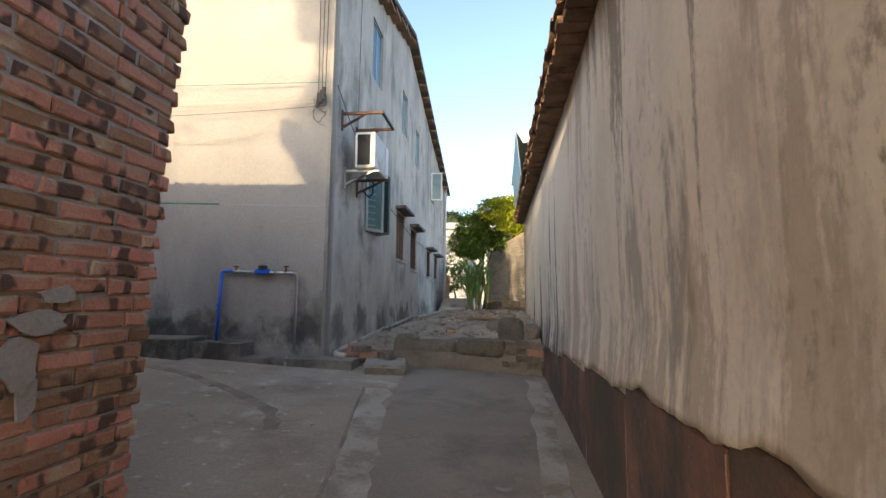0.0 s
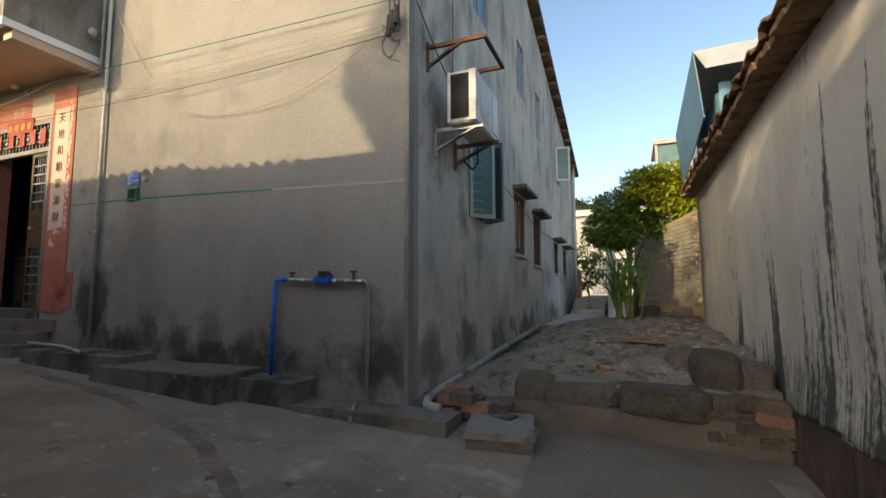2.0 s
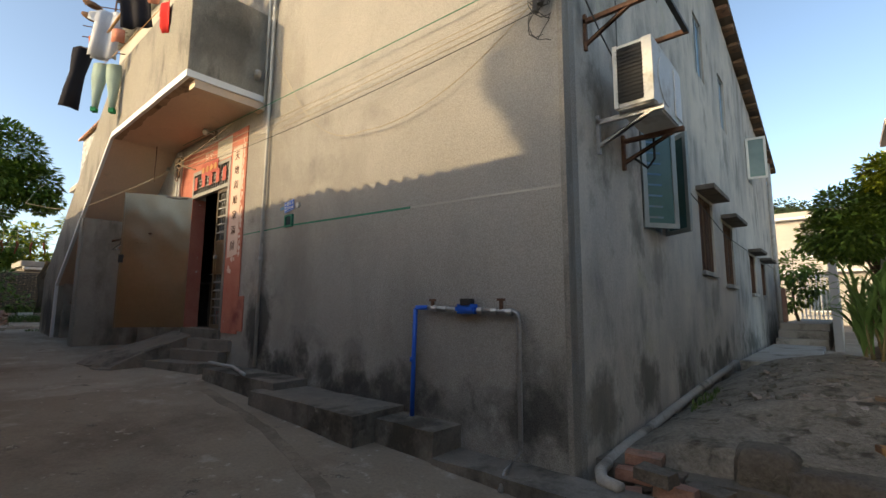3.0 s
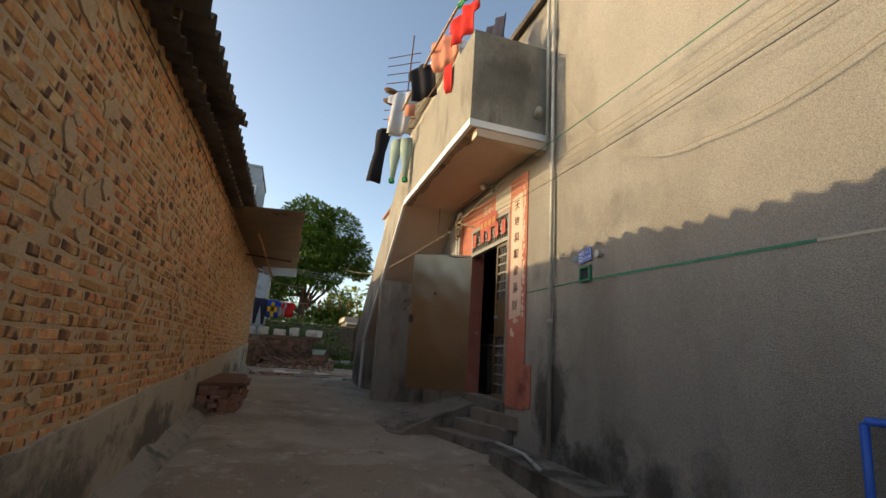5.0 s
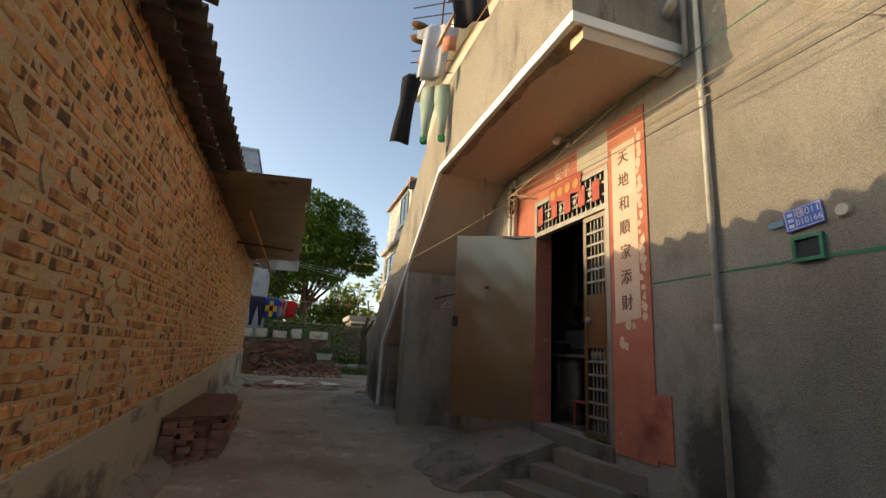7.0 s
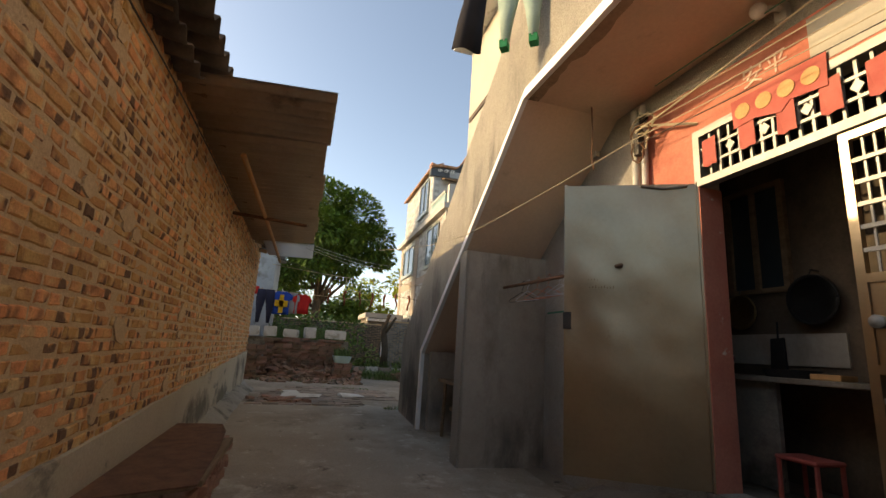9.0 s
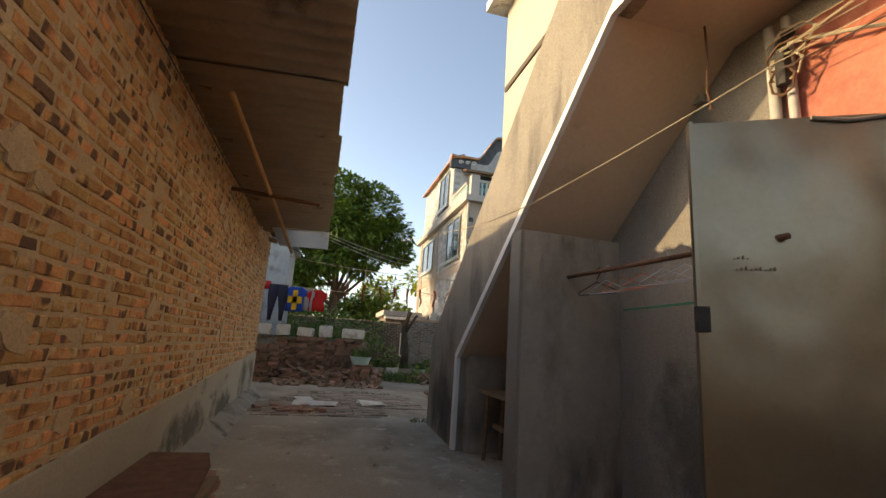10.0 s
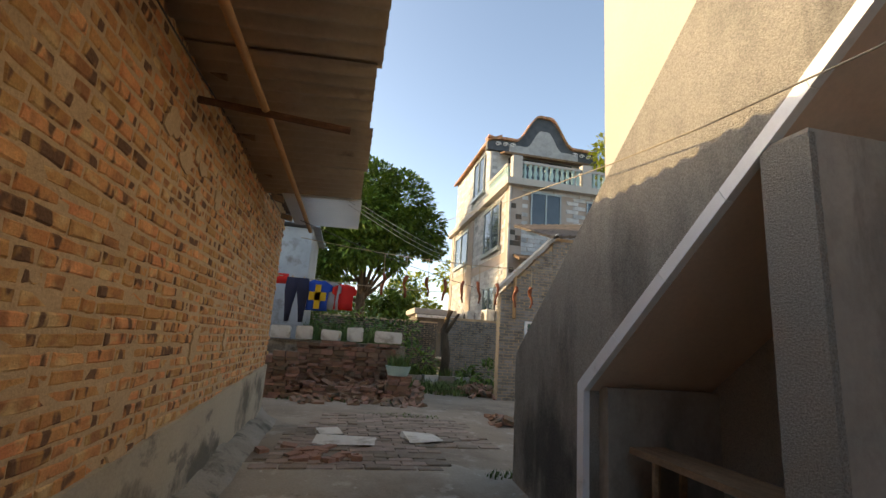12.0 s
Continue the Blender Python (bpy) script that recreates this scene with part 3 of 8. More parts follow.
for (ya, za, yb, zb) in ((5.9, 6.38, 11.3, 7.78), (11.3, 7.78, 20.1, 5.45)):
    prism(bm, [(HX0 + 0.1, ya, za), (HX0 + 0.1, yb, zb), (HX0 + 0.1, yb, zb + 0.10), (HX0 + 0.1, ya, za + 0.10)], (HX1 - HX0 + 0.12, 0, 0))
roof = part("roof", bm, M["sheet_roof"], house, "weathered brown roof sheets")
bm = bmesh.new()
for k in range(26):
    y = 5.7 + k * 0.56
    z = 6.28 + (y - 5.55) * 0.261 if y < 11.3 else 7.78 - (y - 11.3) * 0.265
    box(bm, HX1 - 0.05, HX1 + 0.2, y, y + 0.5, z - 0.09, z - 0.015, 0.012)
part("verge_tiles", bm, M["clay_tile"], roof, "row of underlying verge tiles")
# upper storey of the western half, set back behind the balcony
bm = bmesh.new()
box(bm, HX0 + 0.02, -10.6, 5.93, 5.985, 3.9, 8.15)
part("upper_wall", bm, M["cream_render"], house, "cream painted upper wall")
bm = bmesh.new()
box(bm, HX0 - 0.15, -10.6, 5.55, 6.3, 8.15, 8.35)
part("roof_slab", bm, M["white_trim"], house, "white edged roof slab")
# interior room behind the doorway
# shallow room; its darkness sits in the wall and ceiling colour
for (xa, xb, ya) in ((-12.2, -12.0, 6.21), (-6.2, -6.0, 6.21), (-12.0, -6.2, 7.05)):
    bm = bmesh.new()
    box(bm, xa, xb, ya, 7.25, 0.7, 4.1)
    part("room_wall", bm, M["interior"], house, "blotched room wall, coloured dark to hold the room's gloom")
bm = bmesh.new()
box(bm, -12.0, -6.2, 6.21, 7.05, 0.7, 0.88)
part("room_floor", bm, M["concrete_dark"], house)
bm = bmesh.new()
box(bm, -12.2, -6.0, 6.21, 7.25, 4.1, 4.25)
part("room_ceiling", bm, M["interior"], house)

# ---- balcony and outer staircase ----
stair = thing("outer_staircase", (-11.0, 5.4, 0.5), "grey rendered outer staircase with a solid parapet and balcony", "staircase")
YF, YB = 4.92, 5.985
OUT = [(-6.92, 4.2), (-6.92, 5.55), (-10.35, 5.55), (-15.06, 1.9), (-15.03, 0.4), (-13.6, 0.4), (-13.6, 1.7), (-11.78, 3.07), (-10.3, 4.2)]
bm = bmesh.new()
prism(bm, [(x, YF, z) for x, z in OUT], (0, 0.12, 0))
part("parapet", bm, M["stair_render"], stair)
bm = bmesh.new()
box(bm, -7.04, -6.918, YF + 0.12, YB, 4.2, 5.55)
part("end_parapet", bm, M["stair_render"], stair)
bm = bmesh.new()
prism(bm, [(-6.93, YF + 0.03, 4.192), (-10.3, YF + 0.03, 4.192), (-10.3, YF + 0.03, 4.4), (-6.93, YF + 0.03, 4.4)], (0, YB - YF - 0.03, 0))
part("balcony_slab", bm, M["soffit"], stair, "peach painted balcony underside")
bm = bmesh.new()
prev = None
for k in range(71):
    x = -6.94 - 3.36 * k / 70
    inner = YF + 0.13 + 0.05 * noise.noise((x * 2.1, 5, 0)) + 0.03 * noise.noise((x * 7.0, 2, 0)) + 0.12 * smooth01(-7.7, -7.0, x)
    cur = [bm.verts.new((x, YF + 0.005, 4.187)), bm.verts.new((x, inner, 4.187)), bm.verts.new((x, inner + 0.006, 4.20))]
    if prev:
        for q in (0, 1):
            bm.faces.new((prev[q], cur[q], cur[q + 1], prev[q + 1]))
    prev = cur
part("flaked_margin", bm, M["flaked_cement"], stair, "bare cement margin where the paint has flaked")
bm = bmesh.new()
prism(bm, [(-10.3, YF + 0.03, 4.192), (-13.6, YF + 0.03, 1.685), (-13.6, YF + 0.03, 1.9), (-10.3, YF + 0.03, 4.4)], (0, YB - YF - 0.03, 0))
part("flight_slab", bm, M["soffit"], stair, "sloping painted underside of the flight")
bm = bmesh.new()
for k in range(19):
    x = -14.9 + k * 0.245
    z = 1.15 + 0.1856 * k
    box(bm, x, x + 0.25, YF + 0.12, YB, z - 0.2, z)
part("treads", bm, M["smooth_render"], stair)
w = 0.095
lower = [Vector((-6.9, 0, 4.186)), Vector((-10.306, 0, 4.186)), Vector((-13.594, 0, 1.682)), Vector((-13.594, 0, 0.45))]
upper = [Vector((-6.9, 0, 4.186 + w)), Vector((-10.274, 0, 4.186 + w)), Vector((-13.594 - w, 0, 1.729)), Vector((-13.594 - w, 0, 0.45))]
for i in range(3):
    count = max(2, round((lower[i + 1] - lower[i]).length / 0.56))
    for k in range(count):
        bm = bmesh.new()
        a, b = k / count + 0.0005, (k + 1) / count - 0.0005
        y = YF - 0.012 + random.uniform(-0.0015, 0.0015)
        rim = [lower[i].lerp(lower[i + 1], a), lower[i].lerp(lower[i + 1], b), upper[i].lerp(upper[i + 1], b), upper[i].lerp(upper[i + 1], a)]
        prism(bm, [(p.x, y, p.z) for p in rim], (0, 0.05, 0))
        part("edge_tile", bm, M["white_tile"], stair, "glossy white edge tile")
bm = bmesh.new()
box(bm, -6.93, -6.905, YF - 0.01, YB, 4.19, 4.28)
part("edge_strip", bm, M["white_tile"], stair, "white tiled edge strip")
bm = bmesh.new()
box(bm, -7.1, -6.93, YF + 0.1, YB, 4.08, 4.22)
part("edge_beam", bm, M["soffit"], stair, "flaking painted beam")
bm = bmesh.new()
box(bm, -11.97, -11.75, YF + 0.002, YB, 0.35, 2.95)
part("fin_wall", bm, M["smooth_render"], stair, "plain cement fin wall under the flight")
bm = bmesh.new()
box(bm, -11.98, -11.745, YF - 0.006, YF + 0.03, 0.35, 2.93)
part("fin_edge", bm, M["stair_render"], stair)
bm = bmesh.new()
box(bm, -13.6, -13.48, YF + 0.12, YB, 0.4, 1.72)
part("low_wall", bm, M["smooth_render"], stair)

# ---- brick house south of the lane ----
BX0, BX1, BY = -17.8, -1.65, 2.0
brick_house = thing("brick_house", (-9.7, -1.0, 0.2), "single-storey fired-brick house with a corrugated sheet roof", "house")


def plinth_z(x):
    return 0.62 - 0.048 * x


bm = bmesh.new()
prism(bm, [(BX0, BY - 0.006, 0.2), (BX1 - 0.2, BY - 0.006, -0.5), (BX1 - 0.2, BY - 0.006, 3.80), (BX0, BY - 0.006, 3.84)], (0, -0.23, 0))
north_wall = part("north_wall", bm, M["mortar"], brick_house, "rough brick wall with wide sandy joints")
bm = bmesh.new()
prism(bm, [(BX1 - 0.4, BY - 0.012, -0.6), (BX1 - 0.08, BY - 0.012, -0.6), (BX1 + 0.175, BY - 0.012, 3.55), (BX1 - 0.4, BY - 0.012, 3.55)], (0, -7.0, 0))
prism(bm, [(BX1 + 0.1, BY - 0.02, 3.5), (BX1 + 0.1, -1.4, 3.92), (BX1 + 0.1, -4.9, 3.4)], (-0.3, 0, 0))
east_wall = part("east_wall", bm, M["grey_mortar"], brick_house, "rough brick end wall with grey mortar smears")
bm = bmesh.new()
box(bm, BX0, BX0 + 0.24, -5.0, BY - 0.24, 0.2, 3.6)
box(bm, BX0, BX1, -5.2, -4.96, -0.3, 3.6)
part("far_walls", bm, M["mortar"], brick_house)
bm = bmesh.new()
xs = [BX0 - 0.02 + (BX1 - BX0 - 3.2) * i / 60 for i in range(61)]
top = [(x, plinth_z(x) + 0.025 * noise.noise((x * 2.3, 0, 5))) for x in xs]
prism(bm, [(x, BY + 0.025, z) for x, z in top] + [(xs[-1], BY + 0.025, 0.0), (xs[0], BY + 0.025, 0.4)], (0, -0.1, 0))
part("plinth", bm, M["plinth"], brick_house, "smeared cement plinth with damp stains")
bm = bmesh.new()
n = 70
rows = []
for i in range(n + 1):
    x = BX0 - 0.1 + (BX1 - 1.6 - BX0) * i / n
    gz = ground_z(x, BY)
    a = 0.16 + 0.05 * noise.noise((x * 1.7, 1, 0)) + 0.05 * smooth01(-9, -13, x)
    rows.append([bm.verts.new((x, BY + 0.02, gz + 0.13 + 0.09 * noise.noise((x * 2.1, 0, 0)))), bm.verts.new((x, BY + 0.4 * a + 0.03, gz + 0.10 + 0.05 * noise.noise((x * 3.1, 3, 0)))),
                 bm.verts.new((x, BY + a + 0.1, gz - 0.02))])
for a, b in zip(rows, rows[1:]):
    for k in (0, 1):
        bm.faces.new((a[k], b[k], b[k + 1], a[k + 1]))
part("footing", bm, M["patch_stone"], brick_house, "sloping lumpy cement footing", smooth=True)


def corrugated(bm, p0, along, down, length, depth, pitch, amp, n_down=2, lap=None):
    """A corrugated sheet: waves run along 'along', each wave lies along 'down'."""
    p0, along, down = Vector(p0), Vector(along).normalized(), Vector(down).normalized()
    nrm = along.cross(down).normalized()
    cols = int(length / pitch * 6)
    ring = []
    for i in range(cols + 1):
        s = length * i / cols
        h = amp * math.sin(math.tau * s / pitch)
        ring.append([bm.verts.new(p0 + along * s + down * (depth * j / n_down) + nrm * (h + k)) for j in range(n_down + 1) for k in (0.0, 0.008)])
    m = 2 * (n_down + 1)
    for a, b in zip(ring, ring[1:]):
        for j in range(n_down):
            bm.faces.new((a[2 * j], b[2 * j], b[2 * j + 2], a[2 * j + 2]))
            bm.faces.new((a[2 * j + 1], a[2 * j + 3], b[2 * j + 3], b[2 * j + 1]))
        bm.faces.new((a[m - 2], b[m - 2], b[m - 1], a[m - 1]))
        bm.faces.new((a[0], a[1], b[1], b[0]))


bm = bmesh.new()
down = Vector((0, 1, -0.12))
corrugated(bm, (-6.95, -1.82, 4.257), (1, 0, -0.045), down, 6.0, 4.21, 0.21, 0.055)
part("roof_sheet", bm, M["sheet_roof"], brick_house, "weathered brown corrugated roof sheet", smooth=True)
bm = bmesh.new()
corrugated(bm, (-17.95, -1.86, 4.325), (1, 0, 0), down, 11.2, 4.21, 0.21, 0.05)
part("roof_sheet", bm, M["sheet_roof"], brick_house, "weathered brown corrugated roof sheet", smooth=True)
bm = bmesh.new()
prism(bm, [(BX0 - 0.15, -1.5, 4.22), (BX1 + 0.9, -1.5, 3.96), (BX1 + 0.9, -5.5, 3.4), (BX0 - 0.15, -5.5, 3.4)], (0, 0, 0.06))
part("roof_back", bm, M["sheet_roof"], brick_house)
for i in range(16):
    bm = bmesh.new()
    x = -17.4 + i
    prism(bm, [(x, 2.16, 3.68), (x, 1.7, 3.78), (x, 1.7, 3.70), (x, 2.16, 3.60)], (0.06, 0, 0))
    part("rafter_end", bm, M["wood_old"], brick_house)
# a torn sheet corner that juts out over the lap of the two roofs, and an older sheet under the eave
bm = bmesh.new()
corrugated(bm, (-7.12, 1.9, 3.80), (1, 0, -0.045), (0, 1, -0.21), 0.42, 0.56, 0.21, 0.045, 1)
part("torn_sheet", bm, M["sheet_roof"], brick_house, "torn corner of a roof sheet", smooth=True)
for x0, x1, z, fall in ((-10.2, -7.0, 3.66, 0.0), (-7.0, -4.4, 3.63, -0.045), (-4.4, -1.7, 3.51, -0.045)):
    bm = bmesh.new()
    corrugated(bm, (x0, 1.75, z), (1, 0, fall), (0, 1, -0.14), x1 - x0, 0.44, 0.21, 0.03, 1)
    part("under_sheet", bm, M["sheet_roof"], brick_house, "older dark sheet under the eave", smooth=True)
bm = bmesh.new()
tube(bm, [(-1.8 - 0.5 * k, 2.022 + 0.004 * math.sin(k * 1.3), 3.30 + 0.012 * k + 0.02 * math.sin(k * 0.8)) for k in range(32)], 0.006, 5)
part("eave_cable", bm, M["wire_dark"], brick_house, "thin dark cable along the wall top")

# awning over the west half
awning = thing("awning", (-13.2, 2.5, 0.5), "sloping corrugated metal awning on a bamboo pole", "awning")
for k in range(6):
    bm = bmesh.new()
    x0 = -16.0 + k * 0.98
    corrugated(bm, (x0, 1.95, 3.60 + 0.014 * (k % 2)), (1, 0, 0), (0, 1, 0.06), 1.02, 1.19 + 0.03 * (k % 2), 0.16, 0.02)
    part("sheet", bm, M["awning_sheet"], awning, "brown rusting metal sheet", smooth=True)
bm = bmesh.new()
tube(bm, [(-11.0, 2.4, 3.40), (-12.4, 2.41, 3.43), (-14.0, 2.43, 3.45), (-15.4, 2.46, 3.42), (-16.8, 2.5, 3.36)], 0.026, 10)
part("pole", bm, M["bamboo"], awning, "orange bamboo pole", smooth=True)
for xb in (-13.4,):
    bm = bmesh.new()
    tube(bm, [(xb, 1.98, 3.44), (xb - 0.05, 3.0, 3.40)], 0.025, 6)
    part("batten", bm, M["rust"], awning)

# ---- white wall along the alley ----
white = thing("alley_building", (2.0, 2.0, -0.3), "old lime-washed building with black streaks and a tiled eave", "house")
bm = bmesh.new()
wall_grid(bm, -6.0, 10.7, -0.5, 2.86, [], lambda u, v, d: (0.7 + d, u, v), 0.3)
bmesh.ops.subdivide_edges(bm, edges=list(bm.edges), cuts=30, use_grid_fill=True)
for v in bm.verts:
    v.co.x += 0.018 * noise.noise((v.co.y * 0.8, v.co.z * 0.9, 2))
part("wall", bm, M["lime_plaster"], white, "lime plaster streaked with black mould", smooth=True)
bm = bmesh.new()
box(bm, 1.0, 4.6, 10.4, 10.7, -0.4, 2.8)
box(bm, 1.0, 4.6, -6.0, -5.7, -0.4, 2.8)
box(bm, 4.4, 4.6, -5.7, 10.4, -0.4, 2.8)
part("far_walls", bm, M["lime_plaster"], white)
bm = bmesh.new()
prism(bm, [(0.72, -6.1, 2.86), (4.8, -6.1, 4.3), (4.8, -6.1, 4.36), (0.72, -6.1, 2.92)], (0, 14.2, 0))
part("roof", bm, M["sheet_roof"], white)
# red sandstone plinth blocks
yy = -6.0
k = 0
while yy < 6.4:
    ln = random.uniform(0.7, 1.15)
    bm = bmesh.new()
    top = 0.60 - 0.055 * (yy + ln / 2) + random.uniform(-0.008, 0.008)
    box(bm, 0.688, 0.74, yy + 0.003, min(6.4, yy + ln) - 0.003, -0.5, max(0.25, top), 0.004)
    bevelled(bm, 0.012)
    part("plinth_block", bm, M["sandstone_red"], white, "dark red sandstone block")
    yy += ln
# ragged lower edge of the plaster, hanging over the plinth
bm = bmesh.new()
pr = None
for i in range(260):
    y = -5.8 + i * 0.047
    edge = max(0.25, 0.60 - 0.055 * y) + 0.02 + 0.06 * noise.noise((y * 1.1, 3, 0)) + 0.05 * noise.noise((y * 4.3, 8, 0)) + 0.02 * noise.noise((y * 15, 1, 0))
    top = edge + 0.30
    xt = 0.7 + 0.018 * noise.noise((y * 0.8, top * 0.9, 2)) + 0.001
    cur = [bm.verts.new((xt, y, top)), bm.verts.new((0.681, y, edge + 0.03)), bm.verts.new((0.679, y, edge)), bm.verts.new((0.70, y, edge - 0.004))]
    if pr:
        for k in range(3):
            bm.faces.new((pr[k], cur[k], cur[k + 1], pr[k + 1]))
    pr = cur
part("plaster_edge", bm, M["lime_plaster"], white, "ragged broken edge of the plaster", smooth=True)
# eave tiles
bm = bmesh.new()
for i in range(77):
    y = -5.2 + i * 0.21
    for j in range(3):
        x = 0.46 + j * 0.22
        z = 2.74 + j * 0.08 + random.uniform(-0.012, 0.012)
        if i % 2 == 0:
            arc = [(-1, 0.045), (-0.6, 0.012), (0, 0.0), (0.6, 0.012), (1, 0.045)]
        else:
            arc = [(-1, 0.02), (-0.6, 0.065), (0, 0.085), (0.6, 0.065), (1, 0.02)]
        ring = []
        for q, h in arc:
            jx = random.uniform(-0.01, 0.01)
            ring.append([bm.verts.new((x + jx, y + 0.115 * q, z + h)), bm.verts.new((x + 0.27, y + 0.115 * q, z + h + 0.098)),
                         bm.verts.new((x + jx, y + 0.115 * q, z + h + 0.018)), bm.verts.new((x + 0.27, y + 0.115 * q, z + h + 0.116))])
        for a, b in zip(ring, ring[1:]):
            bm.faces.new((a[0], a[1], b[1], b[0]))
            bm.faces.new((a[2], b[2], b[3], a[3]))
            bm.faces.new((a[0], b[0], b[2], a[2]))
part("eave_tiles", bm, M["clay_tile"], white, "broken brown clay eave tiles")
bm = bmesh.new()
for i in range(119):
    box(bm, 0.50 + random.uniform(-0.02, 0.02), 0.76, -5.2 + i * 0.135, -5.2 + i * 0.135 + 0.122, 2.675, 2.725, 0.008)
part("eave_bricks", bm, M["clay_tile"], white, "corbelled row of flat eave bricks")


# ---- doorway ----
def text_mesh(body, size, depth=0.002):
    cu = bpy.data.curves.new("lettering", "FONT")
    cu.body, cu.size, cu.extrude, cu.align_x, cu.align_y = body, size, depth, "CENTER", "CENTER"
    tmp = new("lettering", cu)
    bpy.context.view_layer.update()
    me = bpy.data.meshes.new_from_object(tmp.evaluated_get(bpy.context.evaluated_depsgraph_get()))
    bpy.data.objects.remove(tmp)
    return me


def lettering(body, size, m, mat, parent, name="lettering"):
    me = text_mesh(body, size)
    me.materials.clear()
    me.materials.append(mat)
    me.transform(Matrix.Translation(-ORIGIN[parent]) @ m)
    ob = new(name, me)
    ob.parent = parent
    ORIGIN[ob] = ORIGIN[parent]
    return ob


YW = HY0
door = thing("door_1", (-8.6, YW, 0.9), "open steel double door with a barred transom and red lucky papers", "door", kind="structure")
bm = bmesh.new()
for (a, b, c, d) in ((-9.36, -9.30, 3.13, 3.6), (-7.95, -7.89, 0.9, 3.6), (-9.30, -7.95, 3.54, 3.6), (-9.30, -7.95, 3.13, 3.19)):
    box(bm, a, b, YW - 0.02, YW + 0.06, c, d)
part("door_frame", bm, M["steel_bar"], door)
for i in range(15):
    bm = bmesh.new()
    x = -9.30 + (i + 1) * 1.35 / 16
    box(bm, x - 0.009, x + 0.009, YW + 0.0, YW + 0.02, 3.19, 3.54)
    part("transom_bar", bm, M["steel_bar"], door)
for z in (3.30, 3.43):
    bm = bmesh.new()
    box(bm, -9.30, -7.95, YW - 0.004, YW + 0.016, z - 0.01, z + 0.01)
    part("transom_rail", bm, M["steel_bar"], door)
for x in (-9.03, -8.76, -8.48, -8.2):
    bm = bmesh.new()
    prism(bm, [(x - 0.038, YW - 0.012, 3.365), (x, YW - 0.012, 3.41), (x + 0.038, YW - 0.012, 3.365), (x, YW - 0.012, 3.32)], (0, 0.008, 0))
    part("transom_diamond", bm, M["steel_bar"], door, "bright diamond plate with a square hole")
# right leaf, closed, with grilles
leaf = bmesh.new()
for (a, b, c, d) in ((-8.34, -8.29, 0.92, 3.12), (-8.0, -7.95, 0.92, 3.12), (-8.29, -8.0, 3.07, 3.12), (-8.29, -8.0, 0.92, 0.98), (-8.29, -8.0, 2.24, 2.29), (-8.29, -8.0, 1.76, 1.81)):
    box(leaf, a, b, YW, YW + 0.04, c, d)
gleaf = part("grille_leaf", leaf, M["steel"], door, "narrow steel leaf with two grilles")
bm = bmesh.new()
box(bm, -8.29, -8.0, YW + 0.012, YW + 0.03, 1.81, 2.24)
part("leaf_panel", bm, M["steel"], gleaf)
for z0, z1, nr in ((2.29, 3.07, 6), (0.98, 1.76, 6)):
    for i in range(4):
        bm = bmesh.new()
        x = -8.29 + (i + 1) * 0.29 / 5
        box(bm, x - 0.006, x + 0.006, YW + 0.018, YW + 0.03, z0, z1)
        part("upright_bar", bm, M["steel_bar"], gleaf)
    for i in range(nr - 1):
        bm = bmesh.new()
        z = z0 + (z1 - z0) * (i + 1) / nr
        box(bm, -8.29, -8.0, YW + 0.006, YW + 0.022, z - 0.012, z + 0.012)
        part("cross_bar", bm, M["steel_bar"], gleaf)
bm = bmesh.new()
tube(bm, [(-8.26, YW + 0.01, 2.03), (-8.26, YW - 0.03, 2.03)], 0.035, 12)
part("door_knob", bm, M["steel_bar"], gleaf, smooth=True)
# left leaf, swung open
h, e = Vector((-9.34, YW - 0.01, 0)), Vector((-9.85, 5.10, 0))
d = (e - h).normalized()
nrm = Vector((d.y, -d.x, 0))
if nrm.x < 0:
    nrm = -nrm


def leaf_box(bm, s0, s1, z0, z1, t0, t1):
    pts = [h + d * s0 + nrm * t0, h + d * s1 + nrm * t0, h + d * s1 + nrm * t1, h + d * s0 + nrm * t1]
    prism(bm, [(p.x, p.y, z0) for p in pts], (0, 0, z1 - z0))


L = (e - h).length
bm = bmesh.new()
leaf_box(bm, 0.0, L, 0.90, 3.165, -0.05, -0.012)
oleaf = part("open_leaf", bm, M["steel"], door, "dented bare steel door leaf")
bm = bmesh.new()
nx, nz = 18, 36
gridv = []
for i in range(nx + 1):
    col = []
    for j in range(nz + 1):
        s, z = 0.012 + (L - 0.024) * i / nx, 0.915 + 2.235 * j / nz
        off = 0.010 * noise.noise((s * 2.2, z * 1.6, 7)) + 0.006 * noise.noise((s * 5, z * 4, 1))
        p = h + d * s + nrm * (-0.002 + off)
        col.append(bm.verts.new((p.x, p.y, z)))
    gridv.append(col)
for i in range(nx):
    for j in range(nz):
        bm.faces.new((gridv[i][j], gridv[i + 1][j], gridv[i + 1][j + 1], gridv[i][j + 1]))
part("face_sheet", bm, M["steel"], oleaf, "dull dented steel sheet", smooth=True)
for s0, s1, z0, z1 in ((L - 0.016, L + 0.004, 0.90, 3.17), (0.0, 0.016, 0.90, 3.17)):
    bm = bmesh.new()
    leaf_box(bm, s0, s1, z0, z1, -0.055, 0.008)
    part("edge_profile", bm, M["steel"], oleaf)
bm = bmesh.new()
leaf_box(bm, L - 0.05, L + 0.012, 1.97, 2.1, -0.03, 0.035)
part("lock", bm, M["iron_dark"], oleaf)
bm = bmesh.new()
p, q = h + d * 0.08 + nrm * 0.01, h + d * 0.42 + nrm * 0.01
tube(bm, [(p.x, p.y, 3.14), ((p.x + q.x) / 2, (p.y + q.y) / 2, 3.125), (q.x, q.y, 3.15)], 0.012, 6)
